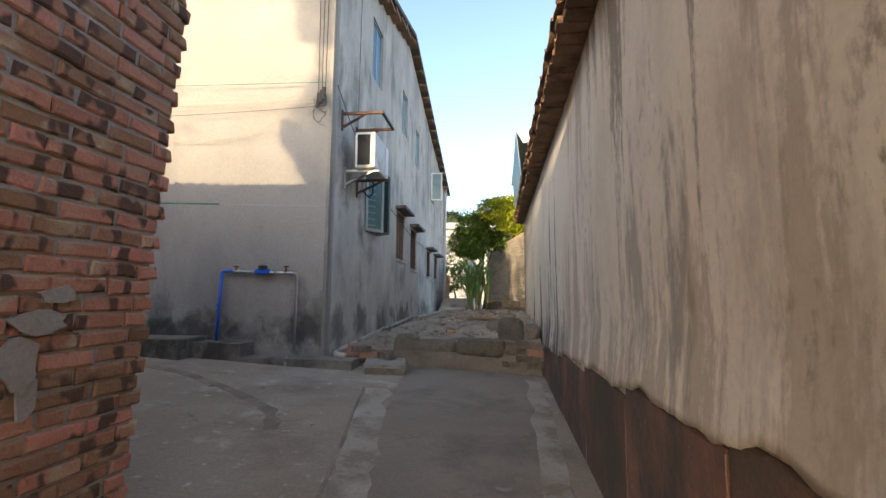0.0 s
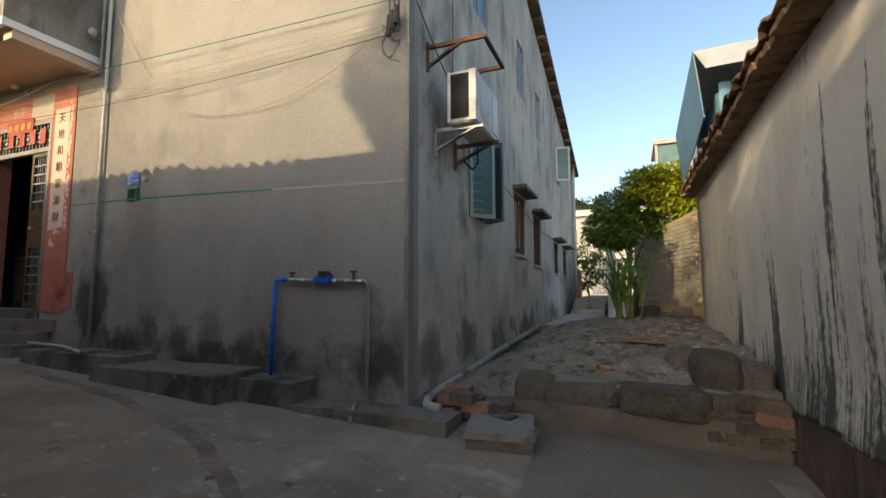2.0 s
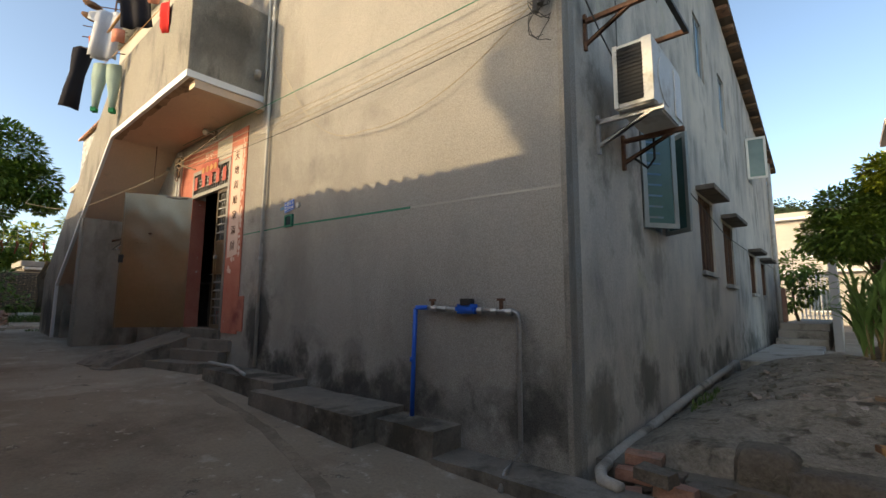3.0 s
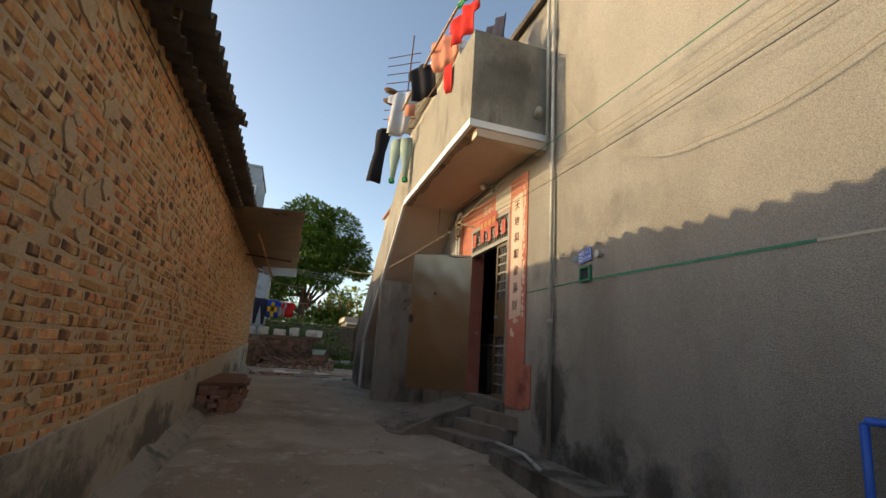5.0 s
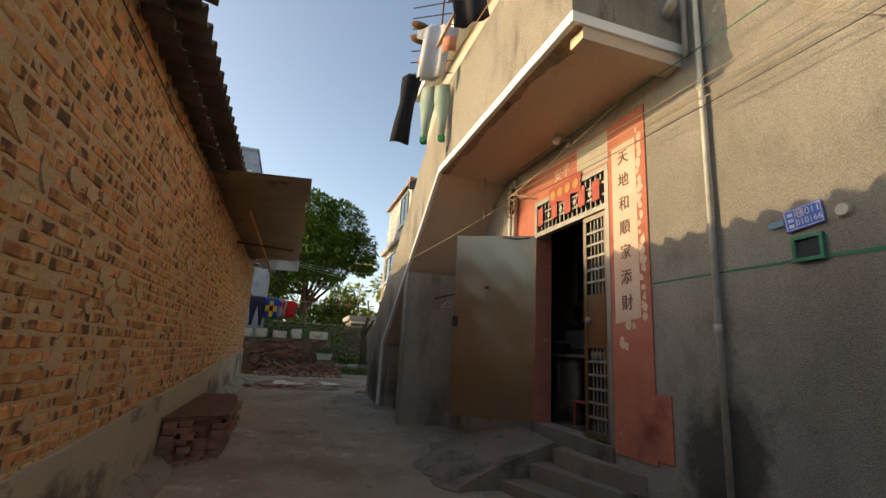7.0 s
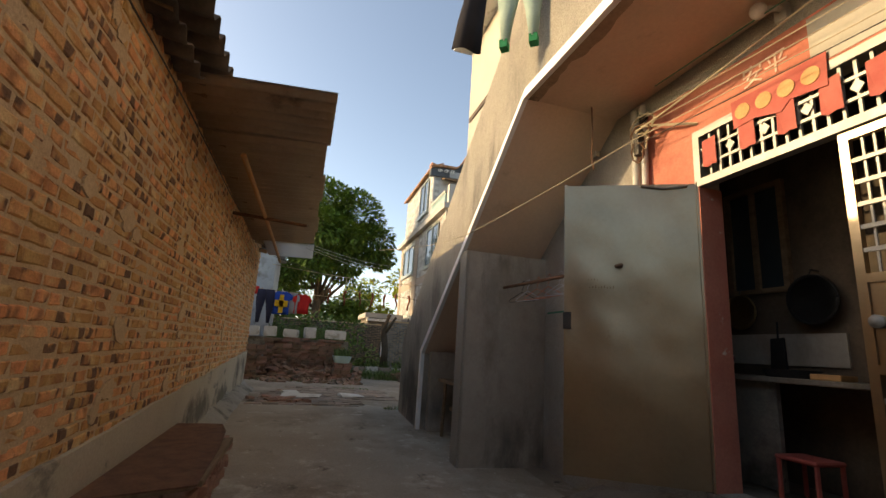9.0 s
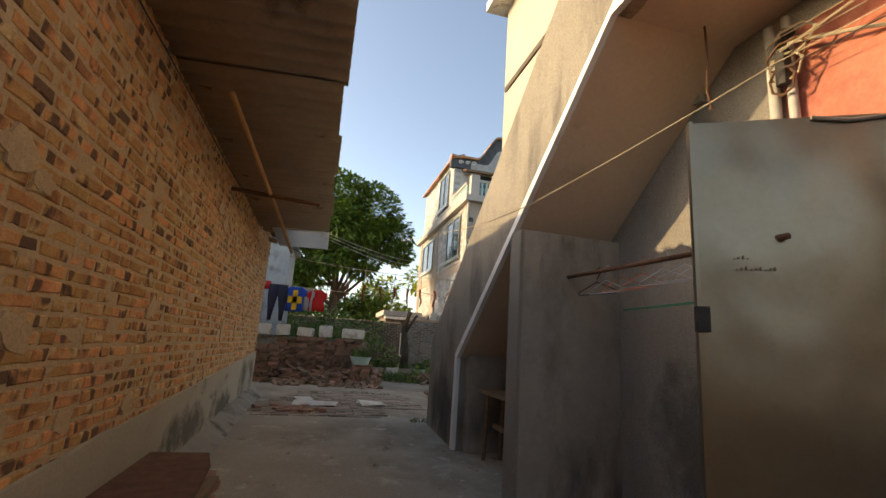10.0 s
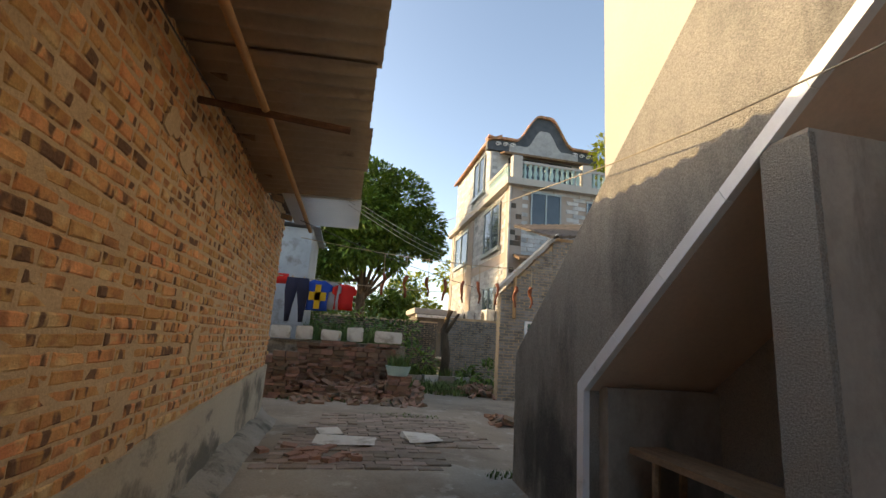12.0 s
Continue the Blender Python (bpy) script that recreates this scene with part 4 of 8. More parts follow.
part("bolt_bar", bm, M["galv"], oleaf)
for (s, z, wd) in ((0.83, 2.36, 0.10), (0.82, 2.30, 0.20)):
    for k in range(int(wd / 0.022)):
        bm = bmesh.new()
        leaf_box(bm, s - k * 0.022, s - k * 0.022 + 0.007, z, z + 0.014 + 0.006 * ((k * 7) % 3 - 1), 0.006, 0.0085)
        part("handwriting_mark", bm, M["wood_old"], oleaf)

# painted surround, couplets and papers
surround = thing("door_surround", (-8.6, YW - 0.01, 0.9), "faded red painted door surround with paper couplets", "door surround", kind="structure")
bm = bmesh.new()
box(bm, -7.89, -7.38, YW - 0.014, YW + 0.01, 0.86, 3.98)
box(bm, -7.40, -7.22, YW - 0.012, YW + 0.01, 0.9, 1.4)
part("right_panel", bm, M["red_paint"], surround)
bm = bmesh.new()
box(bm, -9.95, -9.36, YW - 0.014, YW + 0.01, 0.9, 4.0)
part("left_panel", bm, M["red_paint"], surround)
bm = bmesh.new()
box(bm, -9.36, -7.89, YW - 0.013, YW + 0.01, 3.6, 3.98)
part("lintel_panel", bm, M["red_paint"], surround)
bm = bmesh.new()
box(bm, -8.42, -7.89, YW - 0.016, YW - 0.012, 3.62, 3.96)
part("bare_patch", bm, M["cream_render"], surround, "bare cream plaster patch")
bm = bmesh.new()
box(bm, -9.36, -9.325, YW - 0.012, YW + 0.21, 0.9, 3.13)
part("left_reveal", bm, M["red_paint"], surround)
bm = bmesh.new()
prism(bm, [(-7.83, YW - 0.018, 1.98), (-7.50, YW - 0.018, 2.02), (-7.50, YW - 0.018, 3.72), (-7.83, YW - 0.018, 3.70)], (0, 0.003, 0))
scroll = part("couplet_scroll", bm, M["pink_paper"], surround, "sun-bleached pink paper couplet")
for i, ch in enumerate("天地和順家添財"):
    lettering(ch, 0.15, pose(-7.665, YW - 0.021, 3.56 - i * 0.235, 90, 0, 0), M["ink"], scroll, "ink_character")
for k in range(26):
    bm = bmesh.new()
    z = 1.7 + 2.15 * (k / 26.0)
    x = random.choice((-7.48, -7.46, -7.45)) if z > 2.0 else random.uniform(-7.8, -7.55)
    z = z if z > 2.0 or k % 2 else z + 0.1
    s = random.uniform(0.02, 0.05)
    prism(bm, [(x + s * math.cos(a) * random.uniform(0.6, 1.2), YW - 0.0185, z + 1.6 * s * math.sin(a) * random.uniform(0.5, 1.2)) for a in (0, 1.1, 2.2, 3.3, 4.4, 5.5)], (0, 0.002, 0))
    part("paper_scrap", bm, M["pink_paper"], surround)
for i, (x, dz) in enumerate(((-9.2, 0.0), (-8.88, 0.015), (-8.6, 0.0), (-8.33, 0.0), (-8.08, -0.01))):
    bm = bmesh.new()
    z = 3.40 + dz
    prism(bm, [(x - 0.06, YW - 0.03, z - 0.13), (x - 0.02, YW - 0.026, z - 0.145), (x + 0.02, YW - 0.03, z - 0.135), (x + 0.062, YW - 0.028, z - 0.14), (x + 0.06, YW - 0.028, z + 0.09), (x - 0.06, YW - 0.028, z + 0.08)], (0, 0.003, 0))
    part("lucky_paper", bm, M["red_paper"], surround, "small cut-out red paper")
bm = bmesh.new()
prism(bm, [(-8.97, YW - 0.034, 3.45), (-8.80, YW - 0.036, 3.46), (-8.62, YW - 0.036, 3.41), (-8.56, YW - 0.034, 3.47), (-8.33, YW - 0.036, 3.44), (-8.32, YW - 0.034, 3.67), (-8.6, YW - 0.037, 3.66), (-8.98, YW - 0.034, 3.665)], (0, 0.003, 0))
banner = part("red_banner", bm, M["red_paper"], surround, "torn red paper banner with gold discs")
for x in (-8.89, -8.73, -8.575, -8.42):
    bm = bmesh.new()
    bmesh.ops.create_cone(bm, cap_ends=True, segments=18, radius1=0.058, radius2=0.058, depth=0.004, matrix=pose(x, YW - 0.0385, 3.557, 90, 0, 0))
    part("gold_disc", bm, M["gold"], banner)
lettering("安平", 0.17, pose(-8.72, YW - 0.020, 3.785, 90, 0, 0), M["pink_paper"], surround, "pale_characters")

# ---- fittings on the house front ----
steps = thing("entrance_steps", (-8.3, 5.6, 0.3), "worn concrete entrance steps in front of the door", "steps")
for i, (xl, yl, xr, yr, z) in enumerate(((-8.76, 5.27, -7.74, 5.63, 0.445), (-8.70, 5.58, -7.66, 5.86, 0.60), (-8.60, 5.78, -7.54, 5.94, 0.765))):
    bm = bmesh.new()
    prism(bm, [(xl, yl, z - 0.17 if i else 0.15), (xr, yr, z - 0.17 if i else 0.15), (xr + 0.03, 5.985, z - 0.17 if i else 0.15), (xl - 0.1, 5.985, z - 0.17 if i else 0.15)], (0, 0, 0.17 if i else z - 0.15))
    bmesh.ops.subdivide_edges(bm, edges=[e for e in bm.edges if abs(e.verts[0].co.x - e.verts[1].co.x) > 0.3], cuts=7)
    for v in bm.verts:
        v.co += Vector((0, 0.014 * noise.noise(v.co * 5), 0.010 * noise.noise(v.co * 4 + Vector((7, 0, 0)))))
    bevelled(bm, 0.008)
    part("step", bm, M["step_cement"], steps)
bm = bmesh.new()
box(bm, -9.4, -7.9, 5.955, 6.0, 0.3, 0.895, 0.004)
part("threshold", bm, M["ledge_cement"], steps)
bm = bmesh.new()
RX, RY = 16, 10
rg = []
for i in range(RX + 1):
    row = []
    for j in range(RY + 1):
        x = -8.75 - 1.75 * i / RX
        y0 = 4.72 + 0.25 * noise.noise((x * 1.3, 0, 9)) + 0.35 * max(0, (-9.6 - x))
        y = y0 + (5.9 - y0) * j / RY
        z = ground_z(x, y) + 0.012 + (0.62 - 0.33 * smooth01(-9.4, -10.5, x)) * (j / RY) ** 0.85 * 0.72 + 0.012 * noise.noise((x * 3, y * 3, 0))
        row.append(bm.verts.new((x, y, z)))
    rg.append(row)
for i in range(RX):
    for j in range(RY):
        bm.faces.new((rg[i][j], rg[i][j + 1], rg[i + 1][j + 1], rg[i + 1][j]))
ext = bmesh.ops.extrude_face_region(bm, geom=list(bm.faces))
for v in ext["geom"]:
    if isinstance(v, bmesh.types.BMVert):
        v.co.z -= 0.30
ramp = thing("cement_ramp", (-9.6, 5.3, 0.35), "uneven cracked cement ramp beside the entrance steps", "ramp")
part("slab", bm, M["step_cement"], ramp)
for cx, cy, rx, ry, a in ((-8.98, 4.86, 0.25, 0.19, 20), (-9.35, 4.76, 0.16, 0.10, -8)):
    bm = bmesh.new()
    gz0 = ground_z(cx, cy)
    m = pose(cx, cy, gz0 - 0.03, 5, 2, a)
    prism(bm, [m @ Vector((rx * math.cos(t) * (1 + 0.25 * noise.noise((t * 2, cx, 0))), ry * math.sin(t) * (1 + 0.25 * noise.noise((t * 2, cy, 4))), 0)) for t in (math.tau * q / 11 for q in range(11))], (0, 0, 0.06))
    part("broken_edge", bm, M["step_cement"], ramp, "broken edge piece of the slab")

kerb = thing("house_ledge", (-4.6, 5.7, 0.1), "stepped concrete ledge along the foot of the house", "kerb", kind="structure")
for (x0, x1, y0, z0, z1) in ((-7.4, -5.55, 5.56, 0.05, 0.42), (-5.75, -3.95, 5.39, 0.0, 0.345), (-3.95, -3.27, 5.64, 0.0, 0.285), (-3.27, -1.75, 5.62, -0.25, 0.10)):
    bm = bmesh.new()
    box(bm, x0, x1, y0, 5.995, z0, z1)
    bmesh.ops.subdivide_edges(bm, edges=[e for e in bm.edges if abs(e.verts[0].co.x - e.verts[1].co.x) > 0.3], cuts=8)
    for v in bm.verts:
        v.co += Vector((0, 0.018 * noise.noise(v.co * 3), 0.016 * noise.noise(v.co * 2.7 + Vector((4, 0, 0)))))
    part("ledge_block", bm, M["ledge_cement"], kerb)
bm = bmesh.new()
tube(bm, [(-7.35, 5.62, 0.50), (-6.85, 5.72, 0.47), (-6.3, 5.6, 0.44)], 0.022, 8)
solo("old_pipe", bm, M["pvc"], "thin grey pipe lying on the ledge", "pipe", smooth=True)

# sheen on the green line's east end, painted as a pale strip
bm = bmesh.new()
prism(bm, [(-3.9, YW - 0.004, 2.209), (-2.27, YW - 0.004, 2.155), (-2.27, YW - 0.004, 2.173), (-3.9, YW - 0.004, 2.227)], (0, 0.006, 0))
part("pale_line", bm, M["cream_render"], house, "east end of the green line, its sheen painted pale")
bm = bmesh.new()
prism(bm, [(-6.2, YW - 0.004, 2.285), (-3.9, YW - 0.004, 2.209), (-3.9, YW - 0.004, 2.230), (-6.2, YW - 0.004, 2.306)], (0, 0.006, 0))
part("green_line", bm, M["green_paint"], house, "flaking green painted line")
bm = bmesh.new()
prism(bm, [(-7.36, YW - 0.004, 2.29), (-6.2, YW - 0.004, 2.285), (-6.2, YW - 0.004, 2.300), (-7.36, YW - 0.004, 2.302)], (0, 0.006, 0))
part("green_line", bm, M["green_paint"], house, "flaking green painted line")
bm = bmesh.new()
prism(bm, [(-11.7, YW - 0.004, 2.26), (-9.96, YW - 0.004, 2.27), (-9.96, YW - 0.004, 2.29), (-11.7, YW - 0.004, 2.28)], (0, 0.006, 0))
part("green_line", bm, M["green_paint"], house, "flaking green painted line")


def pipe_thing(name, pts, r, mat, label, rings=()):
    t = thing(name, (pts[0][0], pts[0][1], min(p[2] for p in pts)), label, "pipe")
    bm = bmesh.new()
    tube(bm, pts, r, 12)
    part("pipe", bm, mat, t, smooth=True)
    for z in rings:
        bm = bmesh.new()
        tube(bm, [(pts[0][0], pts[0][1], z - 0.035), (pts[0][0], pts[0][1], z + 0.035)], r * 1.25, 12)
        part("collar", bm, mat, t, smooth=True)
    return t


dp = pipe_thing("downpipe", [(-6.73, 5.945, 0.46), (-6.71, 5.945, 6.3)], 0.023, M["pvc"], "grey plastic downpipe on the house front", (1.89, 3.8, 5.4))
bm = bmesh.new()
tube(bm, [(-6.82, 5.93, 4.1), (-6.82, 5.93, 6.3)], 0.022, 10)
part("waste_pipe", bm, M["pvc"], dp, smooth=True)
bm = bmesh.new()
tube(bm, [(-6.94, 5.84, 4.53), (-6.86, 5.82, 4.54), (-6.78, 5.78, 4.54)], 0.045, 12)
part("pipe_elbow", bm, M["pvc"], dp, smooth=True)
pipe_thing("conduit", [(-9.86, 5.93, 2.6), (-9.86, 5.93, 4.1)], 0.03, M["pvc"], "plastic conduit beside the door")
pipe_thing("conduit", [(-9.98, 5.93, 2.4), (-9.98, 5.93, 4.1)], 0.035, M["pvc"], "plastic conduit beside the door")
pipe_thing("side_downpipe", [(-2.19, 19.4, 0.2), (-2.19, 19.4, 5.6)], 0.06, M["pvc"], "white plastic downpipe at the back corner")

# water meter loop
wm = thing("water_meter", (-3.2, 5.93, 0.2), "water meter on a loop of blue plastic and steel pipe", "water meter")
yp = 5.935
bm = bmesh.new()
tube(bm, [(-3.79, yp, 0.25), (-3.78, yp, 0.75), (-3.76, yp, 1.235), (-3.745, yp, 1.25), (-3.60, yp, 1.25)], 0.021, 10)
part("blue_pipe", bm, M["blue_pipe"], wm, "bright blue plastic pipe", smooth=True)
bm = bmesh.new()
tube(bm, [(-3.79, yp, 0.76), (-3.79, yp, 0.80)], 0.028, 10)
part("coupling", bm, M["blue_pipe"], wm, smooth=True)
bm = bmesh.new()
tube(bm, [(-3.60, yp, 1.25), (-3.28, yp, 1.238)], 0.019, 10)
tube(bm, [(-3.05, yp, 1.23), (-2.70, yp, 1.222), (-2.665, yp, 1.205), (-2.66, yp, 1.15), (-2.66, yp, 0.2), (-2.64, 5.70, 0.12), (-2.62, 5.6, 0.02)], 0.019, 10)
part("steel_pipe", bm, M["galv"], wm, smooth=True)
for x in (-3.52, -3.40, -3.02, -2.88, -2.74):
    bm = bmesh.new()
    tube(bm, [(x - 0.025, yp, 1.245 + (x + 3.6) * -0.03), (x + 0.025, yp, 1.245 + (x + 3.6) * -0.03)], 0.029, 8)
    part("fitting", bm, M["galv"], wm)
for x in (-3.55, -2.82):
    bm = bmesh.new()
    tube(bm, [(x, yp, 1.23), (x, yp, 1.315)], 0.016, 8)
    box(bm, x - 0.035, x + 0.035, yp - 0.01, yp + 0.01, 1.305, 1.325)
    part("tap", bm, M["rust"], wm)
bm = bmesh.new()
box(bm, -3.27, -3.05, yp - 0.05, yp + 0.05, 1.20, 1.28)
bevelled(bm, 0.022, 2)
part("meter_body", bm, M["blue_pipe"], wm, "blue meter body")
bm = bmesh.new()
tube(bm, [(-3.16, yp, 1.27), (-3.16, yp, 1.325)], 0.06, 16)
part("meter_lid", bm, M["iron_dark"], wm)

# number plate, little window box and round fitting
plate = thing("house_number_plate", (-6.11, YW - 0.01, 2.46), "blue and white enamel house number plate", "sign")
tilt = pose(-6.11, YW - 0.012, 2.545, 0, -6, 0)


def tilted_box(bm, x0, x1, z0, z1, t0, t1):
    for v in box(bm, x0, x1, -t1, -t0, z0, z1):
        v.co = tilt @ v.co


bm = bmesh.new()
tilted_box(bm, -0.112, 0.112, -0.069, 0.069, 0.0, 0.006)
part("plate", bm, M["blue_pipe"], plate)
M["plate_white"] = material("plate_white", (0.55, 0.60, 0.68), (0.62, 0.66, 0.74), 5, 50, 0.5, bump=0, fine_amount=0.06)
bm = bmesh.new()
for (a, b, c, dd) in ((-0.106, 0.106, 0.059, 0.063), (-0.106, 0.106, -0.063, -0.059), (-0.106, -0.102, -0.063, 0.063), (0.102, 0.106, -0.063, 0.063), (-0.047, -0.044, -0.058, 0.058)):
    tilted_box(bm, a, b, c, dd, 0.006, 0.008)
part("border", bm, M["plate_white"], plate)
for k in range(3):
    bm = bmesh.new()
    tilted_box(bm, -0.09, -0.058, 0.024 - k * 0.036, 0.044 - k * 0.036, 0.006, 0.008)
    part("lettering_bar", bm, M["plate_white"], plate)
lettering("巷011", 0.06, tilt @ pose(0.03, -0.009, 0.026, 90, 0, 0), M["plate_white"], plate)
lettering("010166", 0.05, tilt @ pose(0.03, -0.009, -0.029, 90, 0, 0), M["plate_white"], plate)
bm = bmesh.new()
tilted_box(bm, -0.215, -0.118, -0.012, 0.028, 0.0, 0.005)
solo("small_blue_tag", bm, M["blue_metal"], "small faded blue tag on the wall", "sign")
bx = thing("wall_box", (-6.1, YW - 0.02, 2.28), "small green-framed glass box set in the wall", "wall box")
bm = bmesh.new()
for (a, b, c, dd) in ((-6.19, -6.015, 2.41, 2.43), (-6.19, -6.015, 2.275, 2.295), (-6.19, -6.172, 2.295, 2.41), (-6.033, -6.015, 2.295, 2.41)):
    box(bm, a, b, YW - 0.03, YW + 0.01, c, dd)
part("frame", bm, M["green_paint"], bx)
bm = bmesh.new()
box(bm, -6.172, -6.033, YW - 0.012, YW + 0.01, 2.295, 2.41)
part("pane", bm, M["glass_dark"], bx)
bm = bmesh.new()
bmesh.ops.create_cone(bm, cap_ends=True, segments=18, radius1=0.04, radius2=0.034, depth=0.03, matrix=pose(-5.90, YW - 0.015, 2.53, 90, 0, 0))
solo("round_wall_fitting", bm, M["pvc"], "round white plastic wall fitting", "fitting")
bulb = thing("bulb_lamp", (-8.74, 5.9, 4.22), "bare white bulb lamp under the balcony", "lamp")
bm = bmesh.new()
bmesh.ops.create_uvsphere(bm, u_segments=14, v_segments=10, radius=0.055, matrix=Matrix.Translation((-8.62, 5.84, 4.145)))
part("bulb", bm, M["white_trim"], bulb, smooth=True)
bm = bmesh.new()
tube(bm, [(-8.55, 5.98, 4.13), (-8.55, 5.91, 4.135), (-8.60, 5.86, 4.145)], 0.024, 8)
box(bm, -8.59, -8.51, 5.94, 5.99, 4.05, 4.17)
part("socket", bm, M["pvc"], bulb)

# ---- wires ----
def wire(name, pts, r, mat, label):
    bm = bmesh.new()
    tube(bm, pts, r, 5)
    return solo(name, bm, mat, label, "wire", group="wires")


J = Vector((-2.40, 5.90, 3.72))
for i, (zl, dr, mm) in enumerate(((4.02, 0.02, "wire"), (3.94, 0.03, "wire"), (3.86, 0.05, "wire"), (3.80, 0.06, "wire_dark"))):
    wire("facade_wire", sag((-9.85, 5.82, zl - 0.12), J + Vector((0, 0, 0.02 - 0.05 * i)), dr + 0.05), 0.004, M[mm], "thin cable strung across the house front")
wire("facade_wire", sag((-9.6, 5.84, 4.14), (-2.3, 5.92, 3.95), 0.02), 0.005, M["green_paint"], "green cord strung across the house front")
wire("loose_wire", sag((-6.76, 5.93, 5.2), (-4.6, 5.93, 3.16), 0.55) + sag((-4.6, 5.93, 3.16), (-2.45, 5.93, 3.72), 0.22)[1:], 0.0045, M["wire"], "loose pale cable hanging on the facade")
wire("stair_line", sag((-9.81, 5.79, 3.72), (-11.4, 4.80, 3.058), 0.02) + [(-12.2, 4.80, 3.14), (-13.04, 4.80, 3.26), (-15.0, 4.78, 3.58), (-18.0, 4.75, 4.12), (-23.0, 5.5, 5.4), (-28.2, 6.5, 6.9)], 0.0048, M["wire"], "twisted clothes line running past the stairs")
wire("stair_line", sag((-9.81, 5.79, 3.78), (-7.5, 5.88, 4.1), 0.02), 0.008, M["wire"], "yellowish cable over the door")
wire("hanging_wire", [(-10.19, 5.6, 4.2), (-10.18, 5.6, 3.95), (-10.2, 5.6, 3.7), (-10.17, 5.6, 3.52)], 0.008, M["rust"], "rusty hook wire under the stairs")
for k in range(4):
    a = Vector((-9.83 + random.uniform(-0.06, 0.06), 5.86, 3.62 + 0.08 * k))
    pts = [a + Vector((0.09 * math.cos(t * 0.9) * (1 + 0.3 * k), -0.02 * math.sin(t), 0.09 * math.sin(t * 0.9))) for t in range(8)]
    wire("coiled_wire", pts, 0.009, M["wire" if k % 2 else "rust"], "tangled wire coil on the conduit")
bm = bmesh.new()
tube(bm, [(-9.85, 5.92, 3.98), (-9.85, 5.86, 3.82), (-9.87, 5.88, 3.6)], 0.045, 8)
solo("insulator", bm, M["iron_dark"], "dark porcelain insulator on the conduit", "insulator")
bm = bmesh.new()
tube(bm, [(-9.3, 5.97, 3.66), (-9.42, 5.9, 3.7), (-9.62, 5.87, 3.78), (-9.8, 5.85, 3.85)], 0.012, 6)
solo("insulated_wire", bm, M["wire"], "short bent cable to the door lamp", "wire")
ins = thing("wire_anchor", (J.x, 5.97, 3.5), "cluster of dark insulators and loose wires at the corner", "insulator")
for k in range(3):
    bm = bmesh.new()
    tube(bm, [(J.x - 0.04 + 0.04 * k, 5.9, 3.58 + 0.05 * k), (J.x - 0.03 + 0.04 * k, 5.9, 3.78 + 0.04 * k)], 0.028, 8)
    part("insulator", bm, M["iron_dark"], ins)
for k in range(5):
    bm = bmesh.new()
    s = random.uniform(0.12, 0.3)
    pts = [J + Vector((0.10 * math.sin(t * 0.7 + k), -0.02, -0.06 * t * (0.6 + 0.2 * (k % 3)) + (0.04 * math.cos(t * 1.3 + k)))) for t in range(9)]
    tube(bm, pts, 0.004, 4)
    part("loose_end", bm, M["wire_dark"], ins)
for k in range(3):
    bm = bmesh.new()
    tube(bm, [(J.x - 0.05 + 0.05 * k, 5.94, 3.7), (J.x - 0.09 + 0.07 * k, 5.95, 6.3)], 0.007, 5)
    part("riser_wire", bm, M["wire_dark"], ins)

# ---- side wall: air conditioner, brackets, shutters, hoods ----
ac = thing("air_conditioner", (-1.97, 7.0, 2.85), "cream outdoor air conditioner unit on rusty wall brackets", "air conditioner")
bm = bmesh.new()
box(bm, -2.07, -1.76, 6.52, 7.34, 2.86, 3.42)
bevelled(bm, 0.014, 2)
part("casing", bm, M["ac_white"], ac)
bm = bmesh.new()
box(bm, -2.04, -1.83, 6.506, 6.525, 2.91, 3.38)
part("coil_panel", bm, M["black"], ac, "dark finned coil panel")
for k in range(14):
    bm = bmesh.new()
    z = 2.925 + k * 0.0325
    box(bm, -2.04, -1.83, 6.500, 6.508, z, z + 0.008)
    part("fin", bm, M["black"], ac)
for (a, b, c, dd) in ((-2.07, -2.035, 2.87, 3.41), (-1.835, -1.76, 2.87, 3.41)):
    bm = bmesh.new()
    box(bm, a, b, 6.502, 6.53, c, dd)
    part("corner_post", bm, M["ac_white"], ac)
bm = bmesh.new()
bmesh.ops.create_circle(bm, cap_ends=True, segments=24, radius=0.21, matrix=pose(-1.752, 6.85, 3.14, 0, 90, 0))
bmesh.ops.solidify(bm, geom=list(bm.faces), thickness=0.01)
part("fan_grille", bm, M["ac_white"], ac)
bm = bmesh.new()
box(bm, -1.756, -1.748, 7.1, 7.3, 2.92, 3.36)
part("label_plate", bm, M["white_trim"], ac, "white paper label")
for y in (6.62, 7.22):
    bm = bmesh.new()
    box(bm, -2.27, -1.72, y - 0.02, y + 0.02, 2.82, 2.86)
    prism(bm, [(-2.27, y - 0.018, 2.60), (-2.27, y - 0.018, 2.64), (-1.80, y - 0.018, 2.82), (-1.86, y - 0.018, 2.82)], (0, 0.03, 0))
    box(bm, -2.275, -2.24, y - 0.02, y + 0.02, 2.56, 2.9)
    part("bracket", bm, M["galv"] if y < 7 else M["rust"], ac)
bm = bmesh.new()
tube(bm, [(-2.0, 7.3, 2.86), (-2.02, 7.36, 2.66), (-2.1, 7.42, 2.6), (-2.25, 7.5, 2.75)], 0.012, 6)
part("hose", bm, M["black"], ac)

